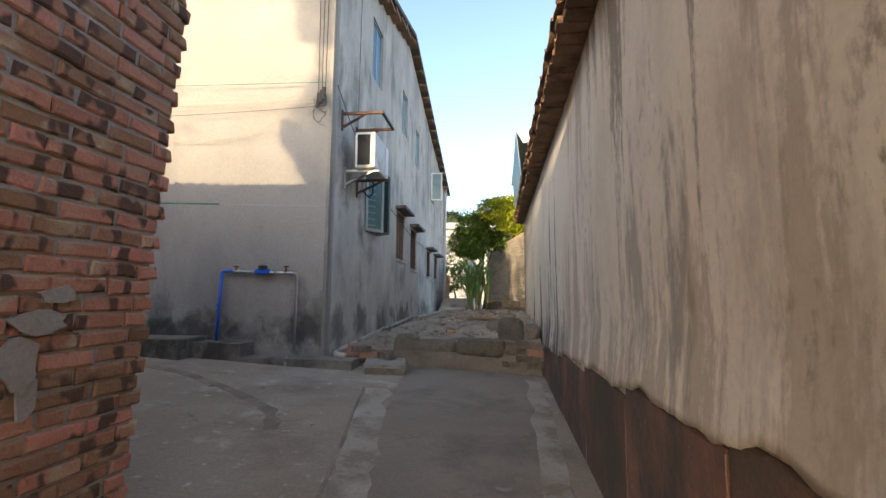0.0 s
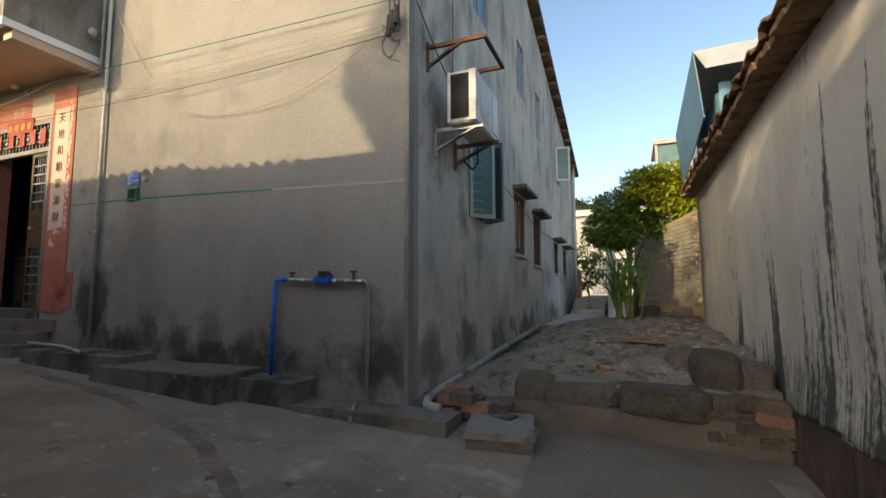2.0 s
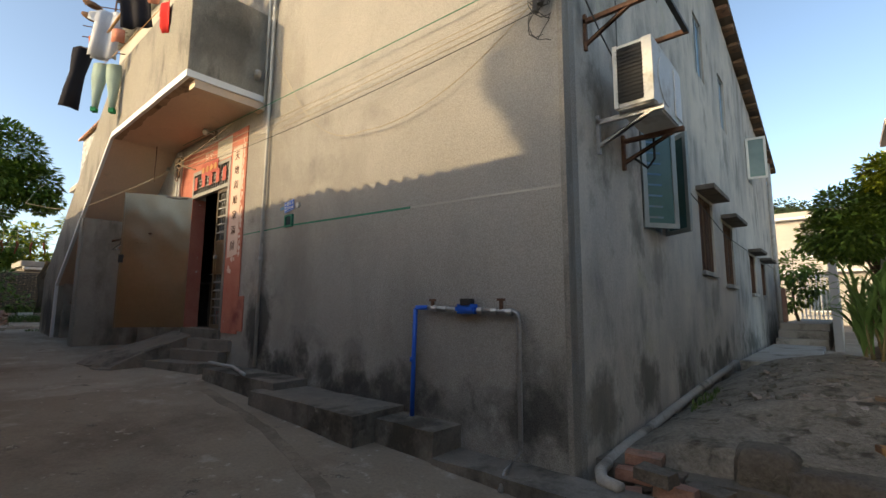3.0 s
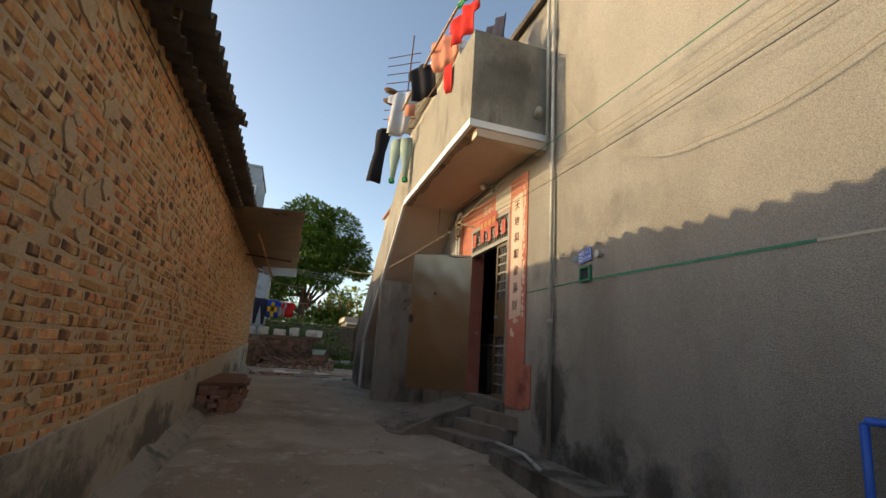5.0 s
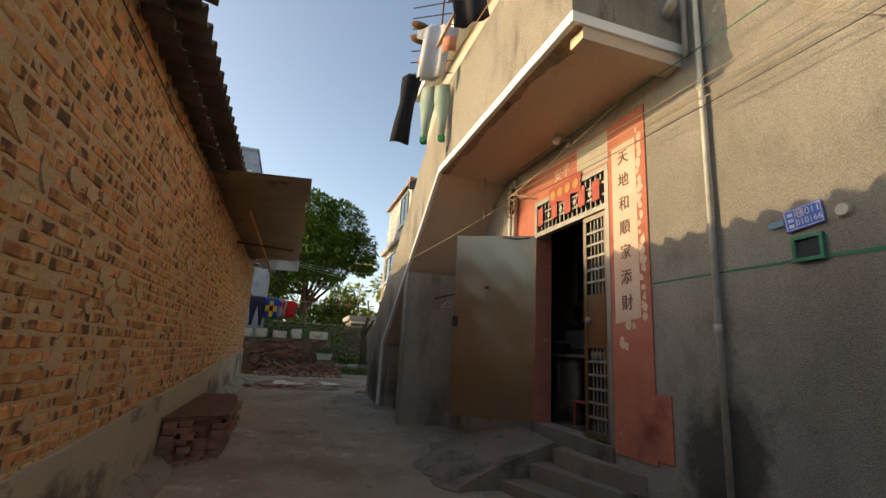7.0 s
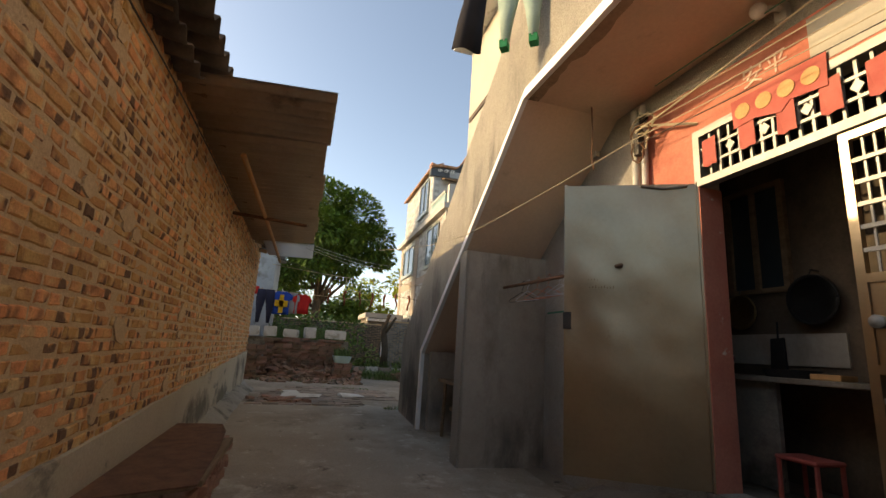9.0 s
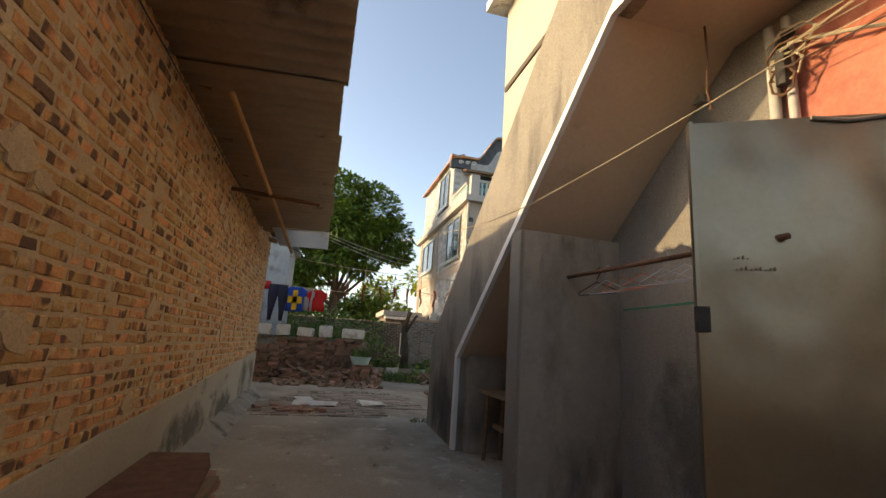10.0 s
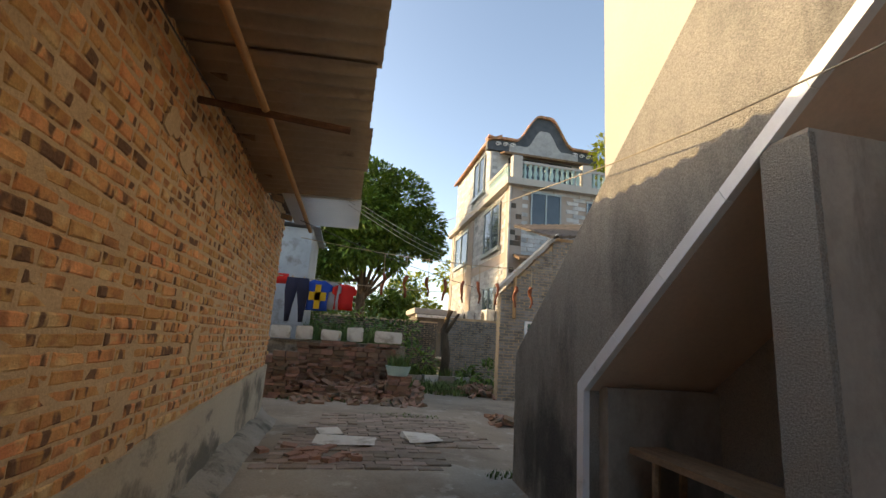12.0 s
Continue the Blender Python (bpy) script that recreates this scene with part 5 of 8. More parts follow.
br = thing("empty_bracket", (-2.0, 6.7, 3.4), "empty rusty angle-iron bracket above the air conditioner", "bracket")
for y in (6.42, 7.12):
    bm = bmesh.new()
    box(bm, -2.27, -1.62, y - 0.018, y + 0.018, 3.66, 3.70)
    prism(bm, [(-2.27, y - 0.014, 3.44), (-2.27, y - 0.014, 3.48), (-1.86, y - 0.014, 3.665), (-1.92, y - 0.014, 3.665)], (0, 0.024, 0))
    box(bm, -2.275, -2.245, y - 0.018, y + 0.018, 3.42, 3.74)
    part("arm", bm, M["rust"], br)
bm = bmesh.new()
box(bm, -1.655, -1.615, 6.40, 7.14, 3.665, 3.695)
part("front_bar", bm, M["iron_dark"], br)


def shutter_window(y0, y1, z0, z1, swing, mesh_grid=True):
    """A window with a frame, dark panes and two glazed casements swung out from the wall."""
    t = thing("side_window", (HX1, (y0 + y1) / 2, z0), "aluminium window with green glass casements swung open", "window", group="side windows")
    bm = bmesh.new()
    for (a, b, c, dd) in ((y0, y0 + 0.045, z0, z1), (y1 - 0.045, y1, z0, z1), (y0 + 0.045, y1 - 0.045, z0, z0 + 0.045), (y0 + 0.045, y1 - 0.045, z1 - 0.045, z1)):
        box(bm, HX1 - 0.10, HX1 - 0.04, a, b, c, dd)
    part("window_frame", bm, M["alu"], t)
    bm = bmesh.new()
    box(bm, HX1 - 0.19, HX1 - 0.18, y0, y1, z0, z1)
    part("pane", bm, M["glass_dark"], t)
    for hy, ang in swing:
        dirv = Vector((math.sin(radians(ang)), math.cos(radians(ang)) * (1 if hy == y0 else -1), 0))
        w = (y1 - y0) / 2
        up = Vector((0, 0, 1))
        nn = dirv.cross(up)
        p0 = Vector((HX1 + 0.01, hy, z0))

        def slab(bm, s0, s1, a, b, th):
            q = [p0 + dirv * s0 + up * a - nn * th, p0 + dirv * s1 + up * a - nn * th, p0 + dirv * s1 + up * b - nn * th, p0 + dirv * s0 + up * b - nn * th]
            prism(bm, q, nn * (2 * th))

        hh = z1 - z0
        bm = bmesh.new()
        for (a, b, c, dd) in ((0, 0.05, 0, hh), (w - 0.05, w, 0, hh), (0.05, w - 0.05, 0, 0.05), (0.05, w - 0.05, hh - 0.05, hh)):
            slab(bm, a, b, c, dd, 0.016)
        cs = part("casement", bm, M["alu"], t)
        bm = bmesh.new()
        slab(bm, 0.05, w - 0.05, 0.05, hh - 0.05, 0.003)
        part("pane", bm, M["shutter_glass"], cs, "green tinted glass")
        if mesh_grid:
            for k in range(9):
                bm = bmesh.new()
                zz = 0.1 + k * (hh - 0.2) / 8
                slab(bm, 0.06, w * 0.55, zz, zz + 0.02, 0.007)
                part("grid_bar", bm, M["blue_metal"], cs)
    return t


shutter_window(7.75, 8.55, 2.08, 3.2, ((7.75, 38), (8.55, 52)))
shutter_window(15.6, 16.4, 4.3, 5.3, ((15.6, 80),), False)


def plain_window(y0, y1, z0, z1, hood):
    t = thing("side_window", (HX1, (y0 + y1) / 2, z0), "narrow barred window under a small cement hood" if hood else "narrow sliding window with blue-grey glass", "window", group="side windows")
    bm = bmesh.new()
    for (a, b, c, dd) in ((y0, y0 + 0.04, z0, z1), (y1 - 0.04, y1, z0, z1), (y0 + 0.04, y1 - 0.04, z0, z0 + 0.04), (y0 + 0.04, y1 - 0.04, z1 - 0.04, z1), ((y0 + y1) / 2 - 0.02, (y0 + y1) / 2 + 0.02, z0, z1)):
        box(bm, HX1 - 0.075, HX1 - 0.03, a, b, c, dd)
    part("window_frame", bm, M["wood_old"] if hood else M["alu"], t)
    for a, b in ((y0, (y0 + y1) / 2), ((y0 + y1) / 2, y1)):
        bm = bmesh.new()
        box(bm, HX1 - 0.065, HX1 - 0.055, a, b, z0, z1)
        part("pane", bm, M["glass_dark"] if hood else M["blue_metal"], t)
    if hood:
        for k in range(6):
            bm = bmesh.new()
            y = y0 + (k + 1) * (y1 - y0) / 7
            tube(bm, [(HX1 - 0.02, y, z0), (HX1 - 0.02, y, z1)], 0.008, 5)
            part("bar", bm, M["rust"], t)
        bm = bmesh.new()
        box(bm, HX1 - 0.02, HX1 + 0.24, y0 - 0.12, y1 + 0.12, z1 + 0.04, z1 + 0.11, 0.008)
        part("hood", bm, M["stone_dark"], t, "mould-blackened cement hood")
        bm = bmesh.new()
        box(bm, HX1 - 0.02, HX1 + 0.05, y0 - 0.04, y1 + 0.04, z0 - 0.06, z0)
        part("sill", bm, M["side_plaster"], t)


for i, (a, b, c, dd) in enumerate(SIDE_WINDOWS):
    if i in (1, 2, 3, 4):
        plain_window(a, b, c, dd, True)
    elif i in (5, 6, 7):
        plain_window(a, b, c, dd, False)
wire("side_wire", [(-2.2, 6.02, 3.95), (-2.15, 6.5, 3.55), (-2.2, 8.6, 2.9), (-2.22, 12.0, 2.5), (-2.22, 19.0, 2.4)], 0.007, M["wire_dark"], "cable sagging along the side wall")
wire("side_wire", [(-2.2, 7.0, 3.45), (-2.2, 7.05, 6.6)], 0.006, M["wire_dark"], "cable running up the side wall")

# ---- under the stairs ----
rod = thing("hanging_rod", (-10.9, 5.43, 2.45), "iron rod with wire coat hangers under the stairs", "rod")
bm = bmesh.new()
tube(bm, [(-11.76, 5.42, 2.54), (-9.6, 5.45, 2.48)], 0.018, 8)
part("rod", bm, M["rust"], rod, smooth=True)


def hanger(x, mat, label, turn):
    bm = bmesh.new()
    m = pose(x, 5.44, 2.5 + 0.0, 0, 0, turn)
    pts = [(0, 0, 0.05), (0.025, 0, 0.065), (0.045, 0, 0.04), (0.03, 0, 0.01), (0, 0, -0.03), (0, 0, -0.06), (0.19, 0, -0.14), (0.2, 0, -0.155), (0.18, 0, -0.165), (-0.18, 0, -0.165), (-0.2, 0, -0.155), (-0.19, 0, -0.14), (0, 0, -0.06)]
    tube(bm, [m @ Vector(p) for p in pts], 0.004, 6)
    solo("coat_hanger", bm, mat, label, "coat hanger", group="coat hangers", smooth=True)


for x, mm, lb, tn in ((-11.3, "black", "black plastic coat hanger", 20), (-11.17, "c_white", "white plastic coat hanger", 12), (-10.95, "c_salmon", "pink wire coat hanger", 16), (-10.72, "c_salmon", "pink wire coat hanger", 8), (-10.5, "c_white", "white plastic coat hanger", 14), (-10.3, "c_white", "white plastic coat hanger", 22), (-10.15, "c_white", "white plastic coat hanger", 10)):
    hanger(x, M[mm], lb, tn)
bench = thing("wooden_bench", (-12.8, 5.3, 0.55), "rough wooden bench tucked under the stairs", "bench")
bm = bmesh.new()
box(bm, -13.38, -12.3, 5.14, 5.42, 1.30, 1.335, 0.006)
part("seat", bm, M["wood_old"], bench)
for x in (-13.2, -12.5):
    for y in (5.18, 5.38):
        bm = bmesh.new()
        tube(bm, [(x, y, 0.5), (x + 0.06, y, 1.3)], 0.025, 6)
        part("leg", bm, M["wood_old"], bench)
bm = bmesh.new()
box(bm, -13.15, -12.45, 5.26, 5.30, 0.92, 0.97)
part("stretcher", bm, M["wood_old"], bench)

# ---- the dark room ----
cab = thing("kitchen_counter", (-9.6, 6.75, 0.88), "dark tiled kitchen counter just inside the room", "counter")
bm = bmesh.new()
box(bm, -10.6, -8.35, 6.48, 7.05, 1.665, 1.705)
bevelled(bm, 0.006)
part("worktop", bm, M["concrete_dark"], cab)
for x, w in ((-10.5, 0.1), (-9.78, 0.07), (-8.5, 0.1)):
    bm = bmesh.new()
    box(bm, x, x + w, 6.54, 7.04, 0.88, 1.665)
    part("support", bm, M["concrete_dark"], cab)
bm = bmesh.new()
box(bm, -9.70, -9.30, 6.56, 6.60, 0.9, 1.66)
part("front_panel", bm, M["ledge_cement"], cab, "grey cement front panel")
bm = bmesh.new()
box(bm, -10.3, -9.08, 7.03, 7.05, 1.80, 2.06)
part("splash_tiles", bm, M["smooth_render"], cab, "greasy grey splash strip on the wall")
win = thing("room_window", (-9.72, 7.04, 2.44), "dark two-pane window in the room wall", "window")
bm = bmesh.new()
for (a, b, c, dd) in ((-10.02, -9.97, 2.42, 3.42), (-9.755, -9.71, 2.42, 3.42), (-9.49, -9.44, 2.42, 3.42), (-9.97, -9.49, 3.37, 3.42), (-9.97, -9.49, 2.42, 2.46)):
    box(bm, a, b, 7.0, 7.05, c, dd)
part("window_frame", bm, M["wood_old"], win)
for a, b in ((-9.97, -9.755), (-9.71, -9.49)):
    bm = bmesh.new()
    box(bm, a, b, 7.03, 7.046, 2.46, 3.37)
    part("pane", bm, M["glass_dark"], win)


def dished(name, m, radius, depth, mat, label, category, rim=0.012):
    """A shallow round pan with a rolled rim, its hollow towards local +z."""
    t = thing(name, m.translation, label, category)
    bm = bmesh.new()
    rings = []
    for k in range(8):
        f = k / 7
        rings.append([bm.verts.new(m @ Vector((radius * f * math.cos(a), radius * f * math.sin(a), depth * f * f - depth))) for a in (math.tau * q / 24 for q in range(24))] if k else [bm.verts.new(m @ Vector((0, 0, -depth)))])
    for q in range(24):
        bm.faces.new((rings[0][0], rings[1][q], rings[1][(q + 1) % 24]))
    for a, b in zip(rings[1:], rings[2:]):
        for q in range(24):
            bm.faces.new((a[q], b[q], b[(q + 1) % 24], a[(q + 1) % 24]))
    bmesh.ops.solidify(bm, geom=list(bm.faces), thickness=0.004)
    part("bowl", bm, mat, t, smooth=True)
    bm = bmesh.new()
    tube(bm, [m @ Vector((radius * math.cos(math.tau * q / 24), radius * math.sin(math.tau * q / 24), 0)) for q in range(25)], rim, 6)
    part("rim", bm, mat, t, smooth=True)
    bm = bmesh.new()
    tube(bm, [m @ Vector((0, radius, 0)), m @ Vector((0, radius + 0.05, -0.02)), m @ Vector((0, radius + 0.05, -depth - 0.05))], 0.007, 6)
    part("hook", bm, M["iron_dark"], t)
    return t


dished("brass_pan", pose(-9.90, 6.97, 2.26, 90, 0, 0), 0.15, 0.05, M["brass"], "round brass pan hanging on the room wall", "pan")
dished("hanging_wok", pose(-9.24, 6.94, 2.32, 90, 0, 0), 0.19, 0.09, M["black"], "black wok hanging over the counter", "wok")
pot = thing("metal_pot", (-9.95, 6.72, 1.705), "dark metal pot with two handles on the counter", "pot")
bm = bmesh.new()
bmesh.ops.create_cone(bm, cap_ends=True, segments=22, radius1=0.11, radius2=0.14, depth=0.15, matrix=Matrix.Translation((-9.95, 6.72, 1.78)))
part("body", bm, M["iron_dark"], pot, smooth=False)
bm = bmesh.new()
bmesh.ops.create_cone(bm, cap_ends=True, segments=22, radius1=0.145, radius2=0.04, depth=0.035, matrix=Matrix.Translation((-9.95, 6.72, 1.873)))
part("lid", bm, M["galv"], pot)
for sgn in (-1, 1):
    bm = bmesh.new()
    tube(bm, [(-9.95 + sgn * 0.13, 6.69, 1.82), (-9.95 + sgn * 0.175, 6.72, 1.825), (-9.95 + sgn * 0.13, 6.75, 1.82)], 0.008, 6)
    part("handle", bm, M["iron_dark"], pot)
bm = bmesh.new()
box(bm, -9.02, -8.82, 6.52, 6.68, 1.705, 1.745)
bevelled(bm, 0.005)
solo("cutting_board", bm, M["bamboo"], "small pale wooden cutting board on the counter", "board")
bm = bmesh.new()
bmesh.ops.create_cone(bm, cap_ends=True, segments=20, radius1=0.16, radius2=0.19, depth=0.06, matrix=Matrix.Translation((-9.28, 6.7, 1.735)))
solo("black_pan", bm, M["black"], "black iron pan on the counter", "pan")
bm = bmesh.new()
tube(bm, [(-9.60, 7.02, 2.16), (-9.59, 7.0, 2.0)], 0.008, 6)
box(bm, -9.66, -9.53, 6.985, 7.01, 1.76, 2.02, 0.012)
solo("hanging_ladle", bm, M["black"], "black flat ladle hanging on the room wall", "ladle")
stool = thing("red_stool", (-9.15, 6.62, 0.88), "red plastic stool under the counter", "stool")
bm = bmesh.new()
box(bm, -9.3, -9.0, 6.48, 6.76, 1.14, 1.17)
bevelled(bm, 0.01)
part("seat", bm, M["red_paper"], stool)
for x in (-9.28, -9.02):
    for y in (6.5, 6.74):
        bm = bmesh.new()
        tube(bm, [(x, y, 0.88), (x, y, 1.14)], 0.016, 6)
        part("leg", bm, M["red_paper"], stool)


# ---- laundry on the balcony ----
def garment(name, outline, m, mat, label, fold=0.02, group="laundry", depth=0.012, nz=10):
    """A hanging cloth: an outline of (x, z) rows as half-widths, wavy, with a little thickness."""
    bm = bmesh.new()
    rows = []
    seed = random.uniform(0, 50)
    for (z, x0, x1) in outline:
        row = []
        for k in range(nz + 1):
            x = x0 + (x1 - x0) * k / nz
            y = fold * math.sin(x * 26 + seed) + fold * 1.2 * noise.noise((x * 5, z * 3, seed))
            row.append((x, y, z + 0.012 * noise.noise((x * 9, seed, 0))))
        rows.append(row)
    vf = [[bm.verts.new(m @ Vector((x, y - depth / 2, z))) for x, y, z in r] for r in rows]
    vb = [[bm.verts.new(m @ Vector((x, y + depth / 2, z))) for x, y, z in r] for r in rows]
    for i in range(len(rows) - 1):
        for k in range(nz):
            bm.faces.new((vf[i][k], vf[i + 1][k], vf[i + 1][k + 1], vf[i][k + 1]))
            bm.faces.new((vb[i][k], vb[i][k + 1], vb[i + 1][k + 1], vb[i + 1][k]))
        bm.faces.new((vf[i][0], vb[i][0], vb[i + 1][0], vf[i + 1][0]))
        bm.faces.new((vf[i][nz], vf[i + 1][nz], vb[i + 1][nz], vb[i][nz]))
    for k in range(nz):
        bm.faces.new((vf[0][k], vf[0][k + 1], vb[0][k + 1], vb[0][k]))
        bm.faces.new((vf[-1][k], vb[-1][k], vb[-1][k + 1], vf[-1][k + 1]))
    return solo(name, bm, mat, label, "laundry", group=group, smooth=True)


def shirt_rows(w, h, sleeve):
    return [(0, -w * 0.25, w * 0.25), (-0.06, -w * 0.5, w * 0.5), (-0.10, -w * (0.5 + sleeve), w * (0.5 + sleeve)), (-0.22, -w * (0.5 + sleeve), w * (0.5 + sleeve)),
            (-0.25, -w * 0.48, w * 0.48), (-h * 0.7, -w * 0.46, w * 0.46), (-h, -w * 0.5, w * 0.5)]


def trousers(m, w, h, mat, label, cuff=None):
    t = thing("trousers", m.translation - Vector((0, 0, h)), label, "laundry", group="laundry")
    for s in (-1, 1):
        bm = bmesh.new()
        pts = [(0, 0, w * 0.5), (-h * 0.3, 0.0, w * 0.54), (-h * 0.65, 0.06, w * 0.46), (-h, 0.10, w * 0.40)]
        ring = []
        for z, a, b in pts:
            ring.append([bm.verts.new(m @ Vector((s * x, y, z))) for x, y in ((a, -0.03), ((a + b) / 2, -0.05), (b, -0.02), (b, 0.02), ((a + b) / 2, 0.05), (a, 0.03))])
        for p, q in zip(ring, ring[1:]):
            for k in range(6):
                bm.faces.new((p[k], p[(k + 1) % 6], q[(k + 1) % 6], q[k]))
        bm.faces.new(ring[0])
        bm.faces.new(ring[-1])
        part("trouser_leg", bm, mat, t, smooth=True)
    if cuff:
        for s in (-1, 1):
            bm = bmesh.new()
            for v in box(bm, s * 0.10, s * w * 0.42, -0.045, 0.045, -h - 0.06, -h + 0.02):
                v.co = m @ v.co
            part("cuff", bm, cuff, t, "bright green cuff")
    return t


garment("black_dress", [(0, -0.06, 0.06), (-0.05, -0.16, 0.16), (-0.2, -0.15, 0.14), (-0.5, -0.11, 0.10), (-0.8, -0.14, 0.11), (-1.12, -0.15, 0.13)], pose(-10.22, 4.40, 5.63, 0, 6, 70), M["c_black"], "long black dress hanging from the drying rack", 0.03)
trousers(pose(-10.0, 4.70, 5.36, 0, 0, 50), 0.42, 0.80, M["c_mint"], "pale mint trousers with green cuffs on the drying line", M["c_green"])
garment("white_shirt", shirt_rows(0.42, 0.85, 0.22), pose(-9.75, 4.62, 6.2, 0, 5, 60), M["c_white"], "white shirt hung out to dry", 0.03)
garment("white_cloth", [(0, -0.12, 0.12), (-0.4, -0.12, 0.13)], pose(-9.85, 4.55, 5.72, 0, 0, 60), M["c_white"], "white cloth hung on the rack", 0.02)
garment("black_shirt", shirt_rows(0.46, 0.66, 0.12), pose(-8.95, 4.74, 6.28, 0, -8, 50), M["c_black"], "black long-sleeved top on the bamboo pole", 0.03)
garment("red_cloth", [(0, -0.14, 0.16), (-0.18, -0.12, 0.14), (-0.36, -0.05, 0.12), (-0.48, -0.02, 0.06)], pose(-7.86, 4.86, 5.60, 0, -6, 12), M["c_red"], "bright red garment over the balcony wall", 0.03)
garment("salmon_cloth", [(0, -0.3, 0.3), (-0.45, -0.28, 0.3), (-0.6, -0.22, 0.25)], pose(-8.45, 4.95, 6.55, 0, -5, 30), M["c_salmon"], "salmon towel on the bamboo pole", 0.03)
garment("salmon_cloth", [(0, -0.10, 0.10), (-0.22, -0.09, 0.1)], pose(-9.35, 4.66, 5.72, 0, 0, 50), M["c_salmon"], "small peach cloth on the line", 0.02)
garment("red_shirt", shirt_rows(0.5, 0.55, 0.2), pose(-7.75, 5.02, 6.55, 0, -5, 20), M["c_red"], "bright red shirt on the bamboo pole", 0.03)
garment("green_cloth", [(0, -0.12, 0.12), (-0.1, -0.12, 0.12)], pose(-7.7, 4.98, 6.68, 0, 0, 20), M["c_green"], "small green cloth hung on the pole", 0.02)
garment("dark_garment", shirt_rows(0.5, 0.42, 0.2), pose(-7.25, 5.3, 6.02, 0, 0, 10), M["c_navy"], "dark garment over the balcony rail", 0.03)
garment("orange_cloth", [(0, -0.07, 0.07), (-0.12, -0.06, 0.07)], pose(-9.9, 4.45, 5.72, 0, 0, 60), M["c_orange"], "small orange cloth on the rack", 0.02)
bm = bmesh.new()
tube(bm, [(-10.0, 4.58, 5.72), (-8.8, 4.78, 6.28), (-7.4, 5.05, 6.85)], 0.022, 8)
solo("bamboo_pole", bm, M["bamboo"], "bamboo drying pole leaning over the balcony", "pole")
wire("drying_line", sag((-10.15, 4.62, 5.33), (-7.3, 4.95, 5.75), 0.06), 0.006, M["bamboo"], "yellow drying line along the balcony")
rack = thing("drying_rack", (-10.0, 4.8, 5.5), "rusty drying rack of thin rods beyond the balcony", "rack")
bm = bmesh.new()
tube(bm, [(-10.05, 4.72, 5.5), (-9.95, 4.75, 7.6)], 0.014, 6)
part("post", bm, M["rust"], rack)
for k in range(9):
    z = 5.62 + k * 0.205
    bm = bmesh.new()
    tube(bm, [(-10.2 - 0.02 * k, 4.35, z - 0.02), (-9.95, 4.92, z)], 0.009, 5)
    part("rod", bm, M["rust"], rack)
for i, z in enumerate((6.10, 6.33)):
    bm = bmesh.new()
    bmesh.ops.create_uvsphere(bm, u_segments=14, v_segments=8, radius=0.13, matrix=pose(-10.08, 4.43, z + 0.02, 0, 20, 70) @ Matrix.Diagonal((1.25, 0.55, 0.45, 1)))
    bm.verts.ensure_lookup_table()
    for v in bm.verts:
        v.co.z = max(v.co.z, z - 0.02)
    solo("shoe", bm, M["c_brown"], "brown shoe drying on a rack rod", "shoe", group="drying shoes", smooth=True)

# ---- brick stack beside the lane ----
stack = thing("brick_stack", (-9.9, 2.32, ground_z(-9.9, 2.3)), "stack of old red bricks with a rusty sheet lid", "brick stack")
random.seed(11)
gz = ground_z(-9.5, 2.3)
for lay in range(7):
    for i in range(7):
        for j in range(4):
            if lay == 6 and random.random() < 0.25:
                continue
            bm = bmesh.new()
            obox(bm, pose(-9.80 - 0.255 * i - 0.11 * j + random.uniform(-0.05, 0.04), 2.10 + 0.135 * j + random.uniform(-0.02, 0.03), gz + 0.062 * lay, 0, random.uniform(-2, 2), random.uniform(-11, 11)), random.uniform(0.2, 0.245), 0.12, 0.056, 0.004)
            part("brick", bm, M["old_brick"], stack)
bm = bmesh.new()
lid = [(-9.66, 2.05), (-9.95, 2.62), (-10.9, 2.60), (-11.6, 2.55), (-12.0, 2.46), (-12.0, 2.05)]
prism(bm, [(x, y, gz + 0.462 - 0.012 * (x + 9.7) + 0.006 * math.sin(x * 9)) for x, y in lid], (0, 0, 0.012))
part("lid", bm, M["rust"], stack, "rusty reddish sheet lid")
bm = bmesh.new()
prism(bm, [(-9.70, 2.06, gz + 0.425), (-9.98, 2.60, gz + 0.432), (-10.12, 2.60, gz + 0.432), (-9.84, 2.06, gz + 0.425)], (0, 0, 0.035))
part("board", bm, M["wood_old"], stack)
bm = bmesh.new()
box(bm, -11.5, -10.1, 2.56, 2.63, gz + 0.42, gz + 0.46, 0.006)
part("board", bm, M["wood_old"], stack)

# ---- rubble platform at the alley ----
plat = thing("rubble_platform", (-0.6, 8.5, -0.2), "low cement and stone platform edge holding rubble", "platform", kind="structure")
bm = bmesh.new()
box(bm, -2.25, 0.66, 6.30, 6.62, -0.4, 0.15)
bmesh.ops.subdivide_edges(bm, edges=[e for e in bm.edges if abs(e.verts[0].co.x - e.verts[1].co.x) > 0.5], cuts=16)
for v in bm.verts:
    v.co += Vector((0, 0.04 * noise.noise(v.co * 2.2), 0.03 * noise.noise(v.co * 1.9)))
part("retaining_wall", bm, M["concrete_dark"], plat, "mossy cement retaining wall")
bm = bmesh.new()
NX, NY = 26, 56
gg = []
